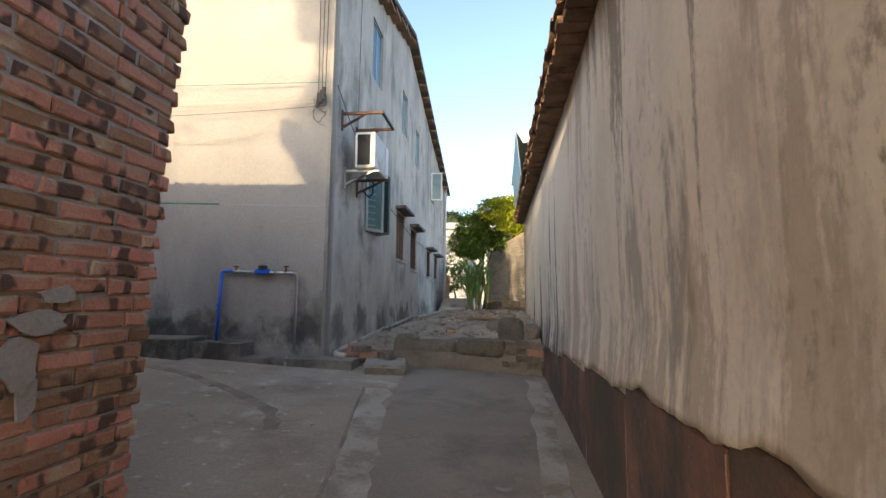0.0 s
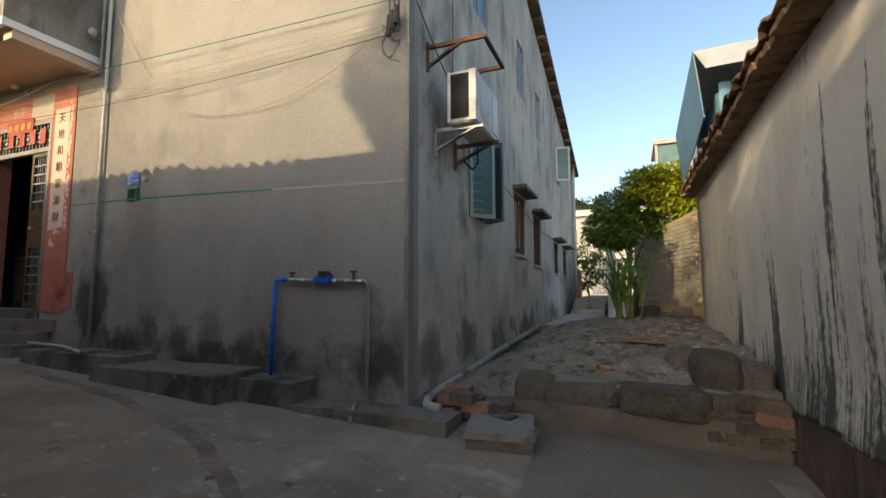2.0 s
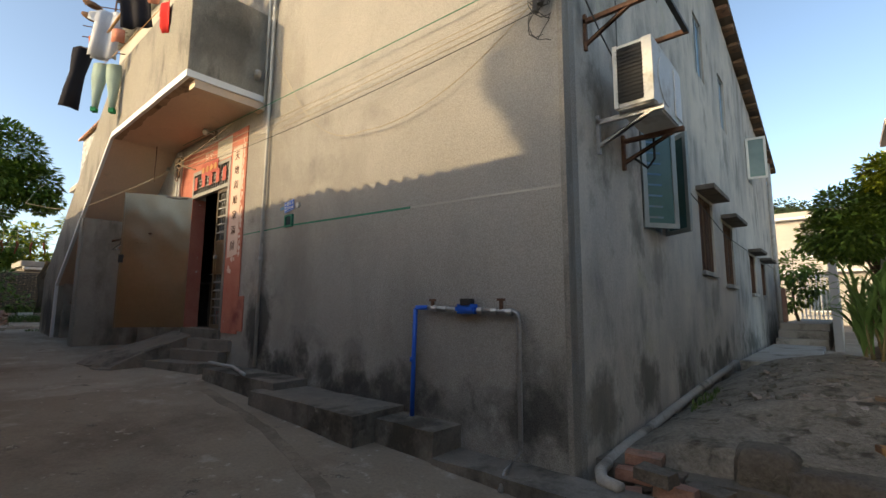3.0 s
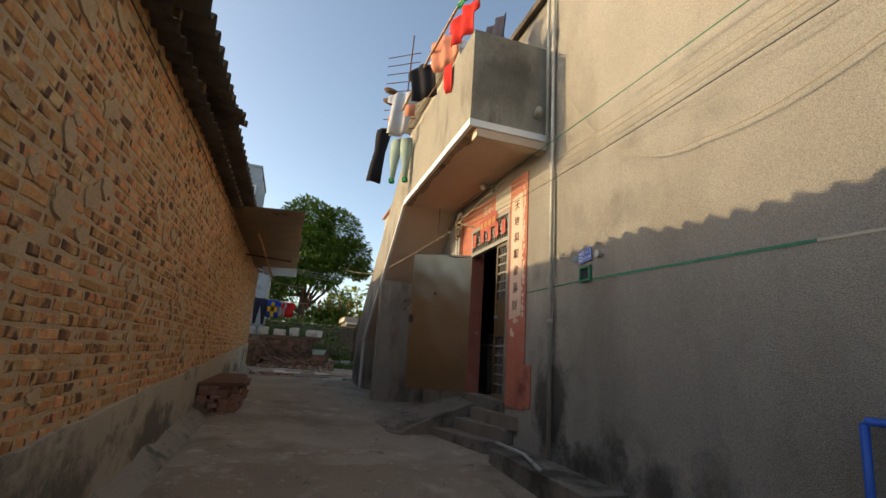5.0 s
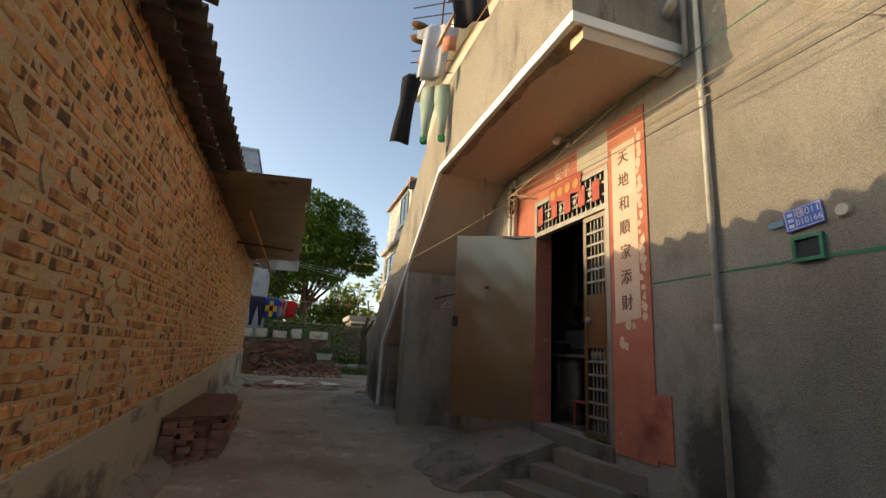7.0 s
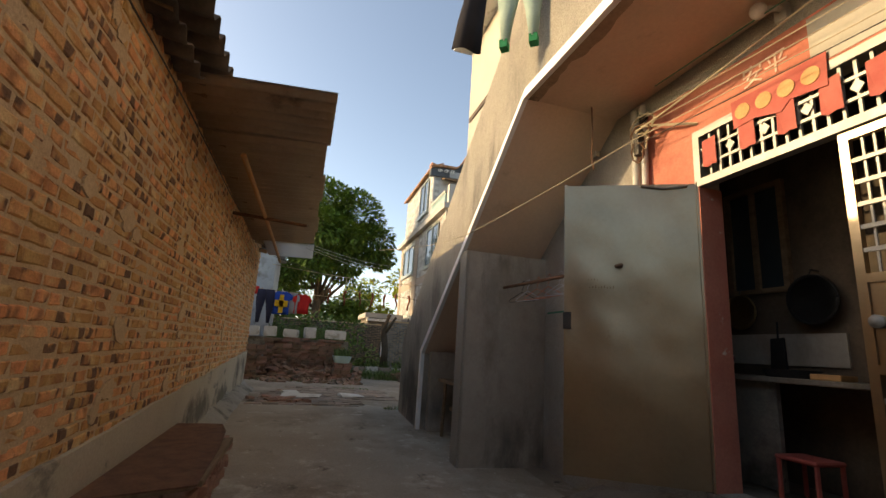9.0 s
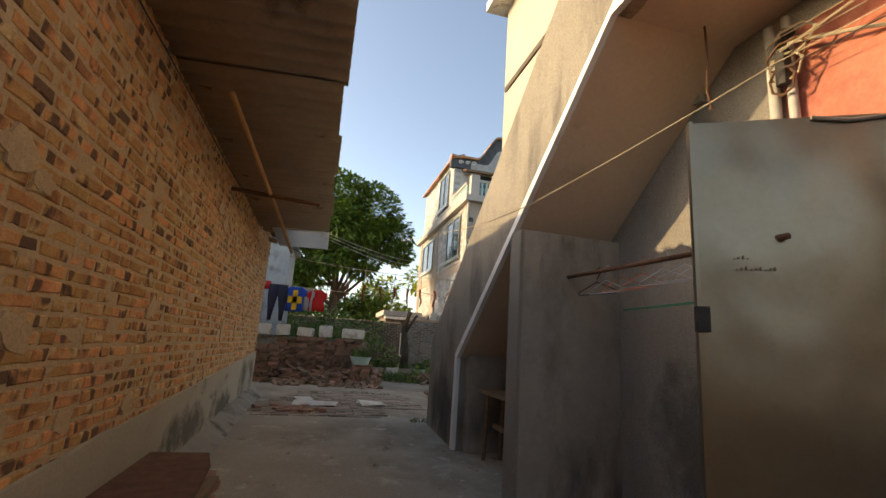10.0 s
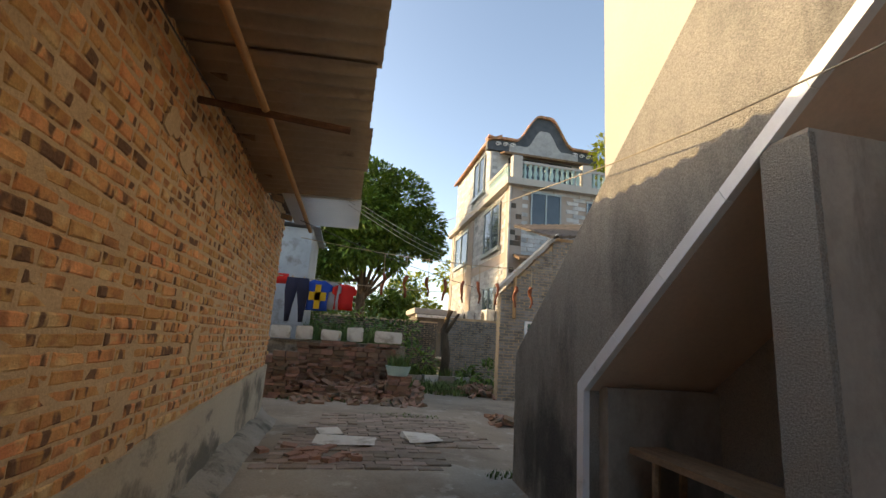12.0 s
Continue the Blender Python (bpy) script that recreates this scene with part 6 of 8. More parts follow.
for i in range(NX + 1):
    r = []
    for j in range(NY + 1):
        x = -2.2 + 2.88 * i / NX
        y = 6.42 + 5.6 * j / NY
        z = 0.16 + 0.24 * smooth01(6.4, 7.6, y) * smooth01(-2.2, -0.9, x) + 0.14 * smooth01(-2.2, -1.8, x) + 0.05 * noise.noise((x * 2.2, y * 2.2, 0)) + 0.02 * noise.noise((x * 8, y * 8, 0)) + 0.06 * smooth01(8, 11, y)
        r.append(bm.verts.new((x, y, z if j else 0.06)))
    gg.append(r)
for i in range(NX):
    for j in range(NY):
        bm.faces.new((gg[i][j], gg[i + 1][j], gg[i + 1][j + 1], gg[i][j + 1]))
part("soil", bm, M["rubble_soil"], plat, "dusty soil strewn with rubble", smooth=True)


def stone(name, loc, size, label, mat="stone_dark", turn=0, power=0.75, sub=3, parent=None, amp=0.10):
    """A rough block: a rounded box with a lumpy surface, standing at loc."""
    bm = bmesh.new()
    bmesh.ops.create_icosphere(bm, subdivisions=sub, radius=1.0)
    sd = random.uniform(0, 99)
    m = pose(*loc, 0, 0, turn)
    for v in bm.verts:
        c = v.co.copy()
        c = Vector([math.copysign(abs(q) ** power, q) for q in c])
        c *= 1 + amp * noise.noise(c * 1.6 + Vector((sd, 0, 0))) + amp * 0.5 * noise.noise(c * 5 + Vector((sd, 3, 0))) + amp * 0.25 * noise.noise(c * 13 + Vector((sd, 7, 0)))
        v.co = m @ Vector((c.x * size[0] / 2, c.y * size[1] / 2, (c.z * 0.5 + 0.48) * size[2]))
    if parent is not None:
        return part(name, bm, M[mat], parent, label, smooth=True)
    return solo(name, bm, M[mat], label, "stone", group="platform stones", smooth=True)


random.seed(5)
stone("boulder", (-1.22, 6.52, 0.10), (0.36, 0.32, 0.30), "dark rounded stone on the platform edge", power=0.6)
stone("stone_block", (-0.80, 6.50, 0.13), (0.62, 0.34, 0.19), "weathered long stone block on the platform edge", power=0.34, amp=0.16, sub=4)
stone("stone_block", (-0.17, 6.46, 0.11), (0.66, 0.38, 0.23), "weathered squared stone block on the platform edge", power=0.28, amp=0.15, sub=4)
stone("boulder", (0.28, 6.80, 0.20), (0.40, 0.46, 0.44), "large mossy boulder beside the white wall", power=0.66)
stone("boulder", (0.10, 7.15, 0.2), (0.4, 0.4, 0.4), "mossy boulder beside the white wall", power=0.66)
stone("boulder", (0.55, 6.75, 0.22), (0.26, 0.3, 0.32), "rough stone beside the white wall", power=0.6)
for k, (x, y, z, w) in enumerate(((-1.02, 6.38, 0.10, 0.14), (-0.92, 6.37, 0.10, 0.10), (-0.86, 6.38, 0.10, 0.12), (0.45, 7.3, 0.35, 0.2), (-1.5, 7.2, 0.3, 0.12))):
    stone("small_stone", (x, y, z), (w, w * 0.8, w * 0.7), "small chipped stone on the platform", sub=2)
pile = thing("stone_pile", (0.42, 6.45, -0.1), "dry pile of red bricks and flat stones", "stone pile")
for k in range(15):
    lay = k // 3
    bm = bmesh.new()
    obox(bm, pose(0.25 + 0.17 * (k % 3) + random.uniform(-0.05, 0.05), 6.40 + random.uniform(-0.03, 0.05), -0.12 + 0.085 * lay, random.uniform(-4, 4), random.uniform(-5, 5), random.uniform(-14, 14)), random.uniform(0.2, 0.32), 0.17, 0.078, 0.012)
    part("brick" if k % 4 == 1 else "flat_stone", bm, M["old_brick"] if k % 5 == 1 else M["stone_dark"], pile)
corner = thing("corner_rubble", (-1.9, 6.1, 0.0), "broken bricks stacked at the platform corner", "brick pile")
for k in range(10):
    bm = bmesh.new()
    obox(bm, pose(-1.95 + 0.17 * (k % 4) + random.uniform(-0.04, 0.04), 6.05 + 0.14 * (k % 3) + random.uniform(-0.03, 0.05), 0.02 + 0.075 * (k // 4), 0, 0, random.uniform(-25, 25)), 0.24, 0.13, 0.07, 0.01)
    part("brick", bm, M["old_brick"] if k % 2 == 0 else M["stone_dark"], corner)
bm = bmesh.new()
obox(bm, pose(-1.37, 5.86, -0.14, 0, 0, 12), 0.50, 0.62, 0.17, 0.01)
bs = thing("manhole_step", (-1.37, 5.88, -0.2), "thin pale concrete slab lying on a low block", "slab")
part("block", bm, M["concrete_dark"], bs)
bm = bmesh.new()
obox(bm, pose(-1.37, 5.86, 0.035, 1, 1, 12), 0.52, 0.62, 0.045, 0.006)
part("slab", bm, M["patch_stone"], bs, "pale concrete slab")
bm = bmesh.new()
tube(bm, [(-1.93, 5.93, 0.12), (-2.07, 5.98, 0.125), (-2.15, 6.15, 0.13), (-2.18, 6.6, 0.15), (-2.19, 9.0, 0.27), (-2.2, 12.0, 0.38)], 0.042, 12)
solo("drain_pipe", bm, M["concrete_light"], "white plastic drain pipe along the foot of the wall", "pipe", smooth=True)

verts, faces = [], []


def loose_box(verts, faces, m, sx, sy, sz, jit=(0.8, 1.1)):
    o = len(verts)
    for x in (-sx / 2, sx / 2):
        for y in (-sy / 2, sy / 2):
            for z in (0, sz):
                verts.append(tuple(m @ Vector((x * random.uniform(*jit), y * random.uniform(*jit), z))))
    faces.extend(tuple(o + i for i in f) for f in ((0, 1, 3, 2), (4, 6, 7, 5), (0, 4, 5, 1), (2, 3, 7, 6), (0, 2, 6, 4), (1, 5, 7, 3)))


def stuff(name, verts, faces, mat, label, category, parent=None, smooth=False):
    me = bpy.data.meshes.new(name)
    me.from_pydata(verts, [], faces)
    me.materials.append(mat)
    ob = new(name, me)
    if parent is not None:
        me.transform(Matrix.Translation(-ORIGIN[parent]))
        ob.parent = parent
        tagged(ob, label, kind="stuff")
    else:
        tagged(ob, label, category, kind="stuff")
    ORIGIN[ob] = Vector((0, 0, 0)) if parent is None else ORIGIN[parent]
    return ob


for k in range(1500):
    x, y = random.uniform(-1.7, 0.62), random.uniform(6.75, 11.6)
    if random.random() < 0.5:
        x, y = random.gauss(-0.3, 0.55), random.gauss(9.3, 1.2)
    if not (-1.9 < x < 0.62 and 6.7 < y < 11.8):
        continue
    z = 0.16 + 0.24 * smooth01(6.4, 7.6, y) * smooth01(-2.2, -0.9, x) + 0.14 * smooth01(-2.2, -1.8, x) + 0.06 * smooth01(8, 11, y)
    s = random.uniform(0.02, 0.085) * random.uniform(0.25, 1.0)
    loose_box(verts, faces, pose(x, y, z - 0.02, random.uniform(-30, 30), random.uniform(-30, 30), random.uniform(0, 180)), s * 1.5, s, s * 0.5)
M["rubble_bits"] = material("rubble_bits", (0.24, 0.20, 0.155), (0.36, 0.32, 0.27), 5, 40, 0.95, bump=0.5, vary=0.45, by_island=True, fine_amount=0.3)
stuff("rubble", verts, faces, M["rubble_bits"], "scattered broken bricks and plaster rubble", "rubble")
for k, (x, y, a, w) in enumerate(((-0.25, 7.9, 8, 0.9), (-0.12, 8.05, -6, 0.8), (-0.2, 8.2, 14, 0.7), (0.05, 8.35, 3, 0.8), (-0.3, 7.75, -3, 0.7))):
    bm = bmesh.new()
    obox(bm, pose(x, y, 0.475 + 0.022 * k, 0, 2, a), w, 0.13, 0.02, 0.005)
    solo("plank", bm, M["wood_old"], "weathered plank lying on the rubble", "plank", group="planks")
bm = bmesh.new()
obox(bm, pose(-0.62, 6.85, 0.36, 10, 5, 30), 0.14, 0.1, 0.06, 0.01)
solo("red_brick", bm, M["brick"], "broken orange brick on the rubble", "brick")
bm = bmesh.new()
box(bm, -2.15, -1.15, 12.0, 16.8, 0.2, 0.42, 0.02)
box(bm, -2.1, -1.1, 16.8, 17.4, 0.2, 0.56, 0.02)
box(bm, -2.1, -1.1, 17.4, 18.0, 0.2, 0.72, 0.02)
box(bm, -2.1, -1.1, 18.0, 26.0, 0.2, 0.88, 0.02)
solo("alley_path", bm, M["concrete_light"], "stepped concrete path beside the house", "path", kind="structure")


# ---- plants ----
def leaf_cloud(name, blobs, count, size, mat, parent=None, label="", category="", droop=0.3, seed=1, aspect=0.42):
    """Many small folded leaves spread near the surfaces of overlapping uneven lobes."""
    rnd = random.Random(seed)
    verts, faces = [], []
    wsum = sum(b[3] ** 2 for b in blobs)
    for bx_, by_, bz_, br_ in blobs:
        for _ in range(int(count * br_ * br_ / wsum)):
            v = Vector((rnd.gauss(0, 1), rnd.gauss(0, 1), rnd.gauss(0, 1))).normalized()
            rr = br_ * (1 - 0.55 * rnd.random() ** 2) * (1 + 0.28 * noise.noise(v * 2.2 + Vector((bx_, by_, bz_))))
            c = Vector((bx_, by_, bz_)) + Vector((v.x * rr, v.y * rr, v.z * rr * 0.85))
            d = (v + Vector((rnd.uniform(-0.9, 0.9), rnd.uniform(-0.9, 0.9), rnd.uniform(-0.6, 0.4) - droop))).normalized()
            s = d.cross(Vector((rnd.uniform(-1, 1), rnd.uniform(-1, 1), 1.5))).normalized()
            up = s.cross(d)
            ln = size * rnd.uniform(0.6, 1.25)
            w = ln * aspect
            o = len(verts)
            verts += [tuple(c), tuple(c + d * ln * 0.5 + s * w * 0.5 + up * w * 0.12), tuple(c + d * ln), tuple(c + d * ln * 0.5 - s * w * 0.5 + up * w * 0.12)]
            faces += [(o, o + 1, o + 2), (o, o + 2, o + 3)]
    me = bpy.data.meshes.new(name)
    me.from_pydata(verts, [], faces)
    me.materials.append(mat)
    if parent is not None:
        me.transform(Matrix.Translation(-ORIGIN[parent]))
    ob = new(name, me)
    ORIGIN[ob] = ORIGIN[parent] if parent is not None else Vector((0, 0, 0))
    if parent is not None:
        ob.parent = parent
        return tagged(ob, label)
    return tagged(ob, label, category, kind="stuff")


def tree(base, blobs, trunk_r, count, size, mat, label, seed=1, lean=(0, 0)):
    t = thing("tree", base, label, "tree")
    rnd = random.Random(seed)
    top = Vector((base[0] + lean[0], base[1] + lean[1], sum(b[2] for b in blobs) / len(blobs) - 0.3))
    b = Vector(base)
    bm = bmesh.new()
    tube(bm, [b, b.lerp(top, 0.35) + Vector((0.1, 0.05, 0)), b.lerp(top, 0.7), top], trunk_r, 9, trunk_r * 0.45)
    part("trunk", bm, M["bark"], t, smooth=True)
    for bl in blobs:
        bm = bmesh.new()
        st = b.lerp(top, rnd.uniform(0.45, 0.95))
        en = Vector(bl[:3])
        tube(bm, [st, st.lerp(en, 0.5) + Vector((0, 0, 0.15)), en + Vector((0, 0, bl[3] * 0.5))], trunk_r * 0.35, 6, trunk_r * 0.1)
        part("limb", bm, M["bark"], t, smooth=True)
    leaf_cloud("crown", blobs, count, size, mat, t, seed=seed)
    return t


# one garden crown as two trees: sunlit side bright leaves, shaded side dark
tree((0.3, 12.9, 0.3), [(0.12, 12.0, 3.22, 0.36), (0.42, 12.0, 3.25, 0.38), (0.72, 12.1, 3.05, 0.36), (0.35, 12.1, 2.95, 0.34), (-0.12, 12.2, 3.25, 0.34), (0.78, 12.2, 2.75, 0.3)], 0.07, 10000, 0.105, M["leaf_yellow_sunlit"], "sunlit side of the bushy garden tree, sun put into its yellow-green leaf colour", 3)
tree((-0.35, 12.7, 0.3), [(-0.85, 12.4, 2.45, 0.40), (-0.6, 12.4, 2.8, 0.45), (-0.2, 12.4, 2.75, 0.42), (0.15, 12.4, 2.5, 0.30), (-0.5, 12.3, 2.4, 0.42), (-0.7, 12.4, 2.25, 0.3)], 0.06, 10000, 0.11, M["leaf"], "shaded side of the bushy garden tree, shade put into its dark green leaf colour", 6)
tree((-2.0, 21.5, 0.3), [(-1.9, 21.2, 2.6, 0.6), (-1.6, 21.5, 2.1, 0.5), (-2.0, 21.0, 1.7, 0.5)], 0.06, 1100, 0.2, M["leaf"], "small dark shrub tree behind the house corner", 4)
mango = [(x - 9.0, 3.1 + (y - 3.1) * 1.54, 1.96 + (z - 1.96) * 1.54, r * 1.5) for x, y, z, r in (
    (-27.0, 3.3, 7.4, 1.3), (-27.2, 4.6, 7.0, 1.35), (-27.0, 2.2, 6.4, 1.2), (-26.6, 5.4, 6.0, 1.0), (-26.6, 3.6, 6.0, 1.4), (-26.4, 2.3, 4.9, 1.1), (-26.5, 4.4, 5.0, 0.8), (-27.0, 1.4, 5.0, 1.1), (-26.4, 1.8, 3.8, 0.9), (-27, 1.0, 3.5, 1.0), (-27.2, 5.9, 5.5, 0.6))]
mango += [(-33.5, 3.5, 8.3, 1.25), (-33.8, 2.5, 9.3, 1.2), (-34.4, 3.3, 6.6, 1.3), (-34.2, 5.0, 8.0, 1.1)]
tree((-36.0, 3.75, 0.7), mango, 0.34, 34000, 0.34, M["leaf"], "large dark green mango tree behind the yard", 7)
for k, (x, y, h, r, mm) in enumerate(((-46, 12.5, 8.5, 2.2, "leaf_yellow_sunlit"), (-50, 9.0, 7.0, 2.4, "leaf_yellow_sunlit"), (-47, 6.0, 6.0, 2.2, "leaf"), (-48, 2.0, 7.0, 3.0, "leaf"), (-52, 16.5, 12.0, 2.2, "leaf"), (-46, -3.0, 6.5, 3.0, "leaf"))):
    rr = random.Random(k)
    tree((x, y, 0.6), [(x + rr.uniform(-r, r) * 0.6, y + rr.uniform(-r, r) * 0.7, h - rr.uniform(0, 1.0) * r * 1.3, r * rr.uniform(0.45, 0.7)) for _ in range(7)], 0.25, 2600, 0.5, M[mm], "distant leafy tree beyond the yard", 20 + k)
tree((-34.5, 18.6, 0.7), [(-29.6, 14.9, 11.6, 0.8), (-29.8, 15.4, 10.6, 0.8), (-30, 15.2, 12.4, 0.6), (-29.4, 14.7, 10.0, 0.6)], 0.15, 900, 0.32, M["leaf_yellow_sunlit"], "leafy tree beside the villa", 31)
# a tree south of the brick house, whose shade falls on the house corner
S = 11.0
tree((-6.9, 6.0 - S, 0.0), [(x - 0.4 * S, 6.0 - S, z + 0.33 * S, r) for x, z, r in ((-2.58, 3.22, 0.36), (-2.45, 4.95, 0.34), (-2.5, 5.4, 0.36), (-2.32, 2.75, 0.36), (-2.3, 3.75, 0.3), (-2.5, 6.1, 0.4))], 0.12, 4200, 0.16, M["leaf"], "tree standing south of the brick house", 41)
# its neighbour, which keeps the alley wall in dappled shade
rr = random.Random(17)
tree((-4.7, -5.2, 0.0), [(-4.75 + rr.uniform(-0.95, 0.95), -5.2 + rr.uniform(-0.6, 0.6), 4.6 + 0.19 * k + rr.uniform(-0.2, 0.2), rr.uniform(0.45, 0.62)) for k in range(15)], 0.14, 7000, 0.17, M["leaf"], "tree standing south of the brick house", 43)

cane = thing("sugar_cane", (-0.5, 11.4, 0.45), "clump of sugar cane with long arching green leaves", "plant")
rnd = random.Random(9)
for k in range(9):
    x, y = -0.5 + rnd.uniform(-0.26, 0.26), 11.3 + rnd.uniform(-0.25, 0.25)
    top = Vector((x + rnd.uniform(-0.25, 0.25), y + rnd.uniform(-0.2, 0.2), 1.0 + rnd.uniform(0, 0.6)))
    bm = bmesh.new()
    tube(bm, [(x, y, 0.35), top], 0.017, 6)
    part("stalk", bm, M["cane_stalk"], cane, smooth=True)
    for q in range(10):
        bm = bmesh.new()
        a = rnd.uniform(0, math.tau)
        d = Vector((math.cos(a), math.sin(a), 0))
        s = Vector((-d.y, d.x, 0))
        ln, rise = rnd.uniform(0.2, 0.6), rnd.uniform(0.8, 1.5)
        st = Vector((x, y, 0.4)).lerp(top, rnd.uniform(0.4, 1.0))
        pr = None
        for i in range(8):
            f = i / 7
            p = st + d * ln * f * f * 1.0 + d * 0.12 * f + Vector((0, 0, rise * (f - 0.55 * f ** 3)))
            w = 0.03 * (1 - f) ** 0.6 + 0.002
            cur = [bm.verts.new(p + s * w), bm.verts.new(p + Vector((0, 0, -w * 0.4))), bm.verts.new(p - s * w)]
            if pr:
                bm.faces.new((pr[0], pr[1], cur[1], cur[0]))
                bm.faces.new((pr[1], pr[2], cur[2], cur[1]))
            pr = cur
        part("leaf", bm, M["cane_leaf"], cane)

# garden wall of grey bricks
gw = thing("garden_wall", (0.3, 13.0, 0.3), "grey brick garden wall on a rough stone foot", "wall", kind="structure")
ga, gb = Vector((0.72, 10.9, 0)), Vector((-0.25, 14.2, 0))
gd = (gb - ga).normalized()
gn = Vector((-gd.y, gd.x, 0))
glen = (gb - ga).length
bm = bmesh.new()
prism(bm, [tuple(ga + gn * -0.01 + Vector((0, 0, 0.3))), tuple(gb + gn * -0.01 + Vector((0, 0, 0.3))), tuple(gb + gn * -0.01 + Vector((0, 0, 2.30))), tuple(ga + gn * -0.01 + Vector((0, 0, 2.50)))], tuple(gn * -0.2))
part("core", bm, M["mortar"], gw)
verts, faces = [], []
random.seed(21)
for r in range(21):
    z = 0.85 + r * 0.078
    s = (r % 2) * 0.13
    while s < glen - 0.1:
        ln = 0.25
        p = ga + gd * (s + ln / 2) + gn * 0.0
        if z < 2.42 - 0.2 * s / glen:
            loose_box(verts, faces, Matrix.Translation((p.x, p.y, z)) @ Matrix.Rotation(math.atan2(gd.y, gd.x), 4, "Z"), ln, 0.03, 0.070, (0.97, 1.02))
        s += ln + 0.012
stuff("brickwork", verts, faces, M["garden_brick"], "grey-brown brick courses", "", gw)
for k in range(9):
    p = ga + gd * (0.2 + k * 0.38)
    stone("foot_stone", (p.x - 0.06, p.y - 0.02, 0.32 + 0.2 * (k % 2) * 0.4), (0.42, 0.3, random.uniform(0.3, 0.5)), "dark foundation stone", power=0.5, sub=2, parent=gw)

# blue metal shed behind the white wall
shed = thing("metal_shed", (2.2, 11.0, 0.2), "blue corrugated metal shed behind the white wall", "shed")
bm = bmesh.new()
corrugated(bm, (0.74, 10.55, 0.5), (0, -1, 0), (0, 0, 1), 1.95, 3.1, 0.25, 0.02, 1)
corrugated(bm, (0.74, 8.6, 0.5), (1, 0, 0), (0, 0, 1), 3.4, 3.2, 0.25, 0.02, 1)
part("wall_sheet", bm, M["blue_metal"], shed, "faded blue corrugated sheet")
bm = bmesh.new()
prism(bm, [(0.44, 8.2, 3.93), (4.4, 8.2, 4.05), (4.4, 10.6, 3.80), (0.44, 10.6, 3.68)], (0, 0, 0.04))
part("roof", bm, M["grey_metal"], shed)
bm = bmesh.new()
prism(bm, [(0.42, 8.18, 3.97), (4.4, 8.18, 4.1), (4.4, 8.18, 3.86), (0.55, 8.18, 3.74)], (0, 0.02, 0))
part("fascia", bm, M["grey_metal"], shed, "pale metal fascia")
bm = bmesh.new()
prism(bm, [(0.42, 8.2, 3.97), (0.42, 10.6, 3.70), (0.5, 10.6, 2.85), (0.5, 8.2, 3.15)], (0.015, 0, 0))
part("side_flashing", bm, M["blue_metal"], shed, "faded blue side sheet")


# ---- distant houses beyond the alley ----
def plain_house(name, x0, x1, y0, y1, z1, mat, label, storeys, cols, face="y", parapet=0.3):
    t = thing(name, ((x0 + x1) / 2, (y0 + y1) / 2, 0.2), label, "house")
    bm = bmesh.new()
    box(bm, x0, x1, y0, y1, 0.0, z1)
    part("wall", bm, mat, t)
    bm = bmesh.new()
    box(bm, x0 - 0.2, x1 + 0.2, y0 - 0.2, y1 + 0.2, z1, z1 + parapet)
    part("roof", bm, M["villa_cream"], t)
    hh = (z1 - 0.3) / storeys
    for s in range(storeys):
        bm = bmesh.new()
        if face == "y":
            box(bm, x0 - 0.15, x1 + 0.15, y0 - 0.5, y0, 0.3 + hh * (s + 1) - 0.2, 0.3 + hh * (s + 1) - 0.05)
        else:
            box(bm, x1, x1 + 0.4, y0 - 0.1, y1 + 0.1, 0.3 + hh * (s + 1) - 0.2, 0.3 + hh * (s + 1) - 0.05)
        part("floor_band", bm, M["white_trim"], t)
        for c in range(cols):
            wdt = (x1 - x0 if face == "y" else y1 - y0) / cols
            u = (x0 if face == "y" else y0) + wdt * (c + 0.5)
            bm = bmesh.new()
            z = 0.3 + hh * s + 0.9
            if face == "y":
                box(bm, u - 0.5, u + 0.5, y0 - 0.03, y0 + 0.05, z, z + 1.3)
            else:
                box(bm, x1 - 0.05, x1 + 0.03, u - 0.5, u + 0.5, z, z + 1.3)
            wn_ = part("window", bm, M["glass_dark"], t)
            bm = bmesh.new()
            if face == "y":
                box(bm, u - 0.6, u + 0.6, y0 - 0.1, y0, z - 0.1, z)
                box(bm, u - 0.03, u + 0.03, y0 - 0.06, y0 - 0.031, z, z + 1.3)
            else:
                box(bm, x1, x1 + 0.1, u - 0.6, u + 0.6, z - 0.1, z)
                box(bm, x1 + 0.031, x1 + 0.06, u - 0.03, u + 0.03, z, z + 1.3)
            part("sill", bm, M["white_trim"], wn_)
    return t


plain_house("far_house", -9.0, 2.5, 40, 48, 7.2, M["villa_cream"], "distant cream two-storey house beyond the alley", 2, 4)
far = plain_house("far_house", 1.05, 8.0, 27, 36, 7.0, M["villa_stone"], "distant tan house with a glazed roof shelter", 2, 3)
bm = bmesh.new()
prism(bm, [(1.1, 26.8, 7.4), (5.0, 26.8, 7.4), (5.0, 26.8, 8.3), (1.1, 26.8, 8.3)], (0, 0.05, 0))
part("roof_glazing", bm, M["shutter_glass"], far)
bm = bmesh.new()
box(bm, 0.95, 5.2, 26.6, 30, 8.3, 8.5)
for x in (1.0, 2.4, 4.0):
    box(bm, x, x + 0.12, 26.7, 26.79, 7.3, 8.3)
part("roof_frame", bm, M["villa_stone"], far)
low = thing("alley_gate", (-1.5, 26.0, 0.8), "narrow yard wall and pale metal gate at the alley end", "gate")
bm = bmesh.new()
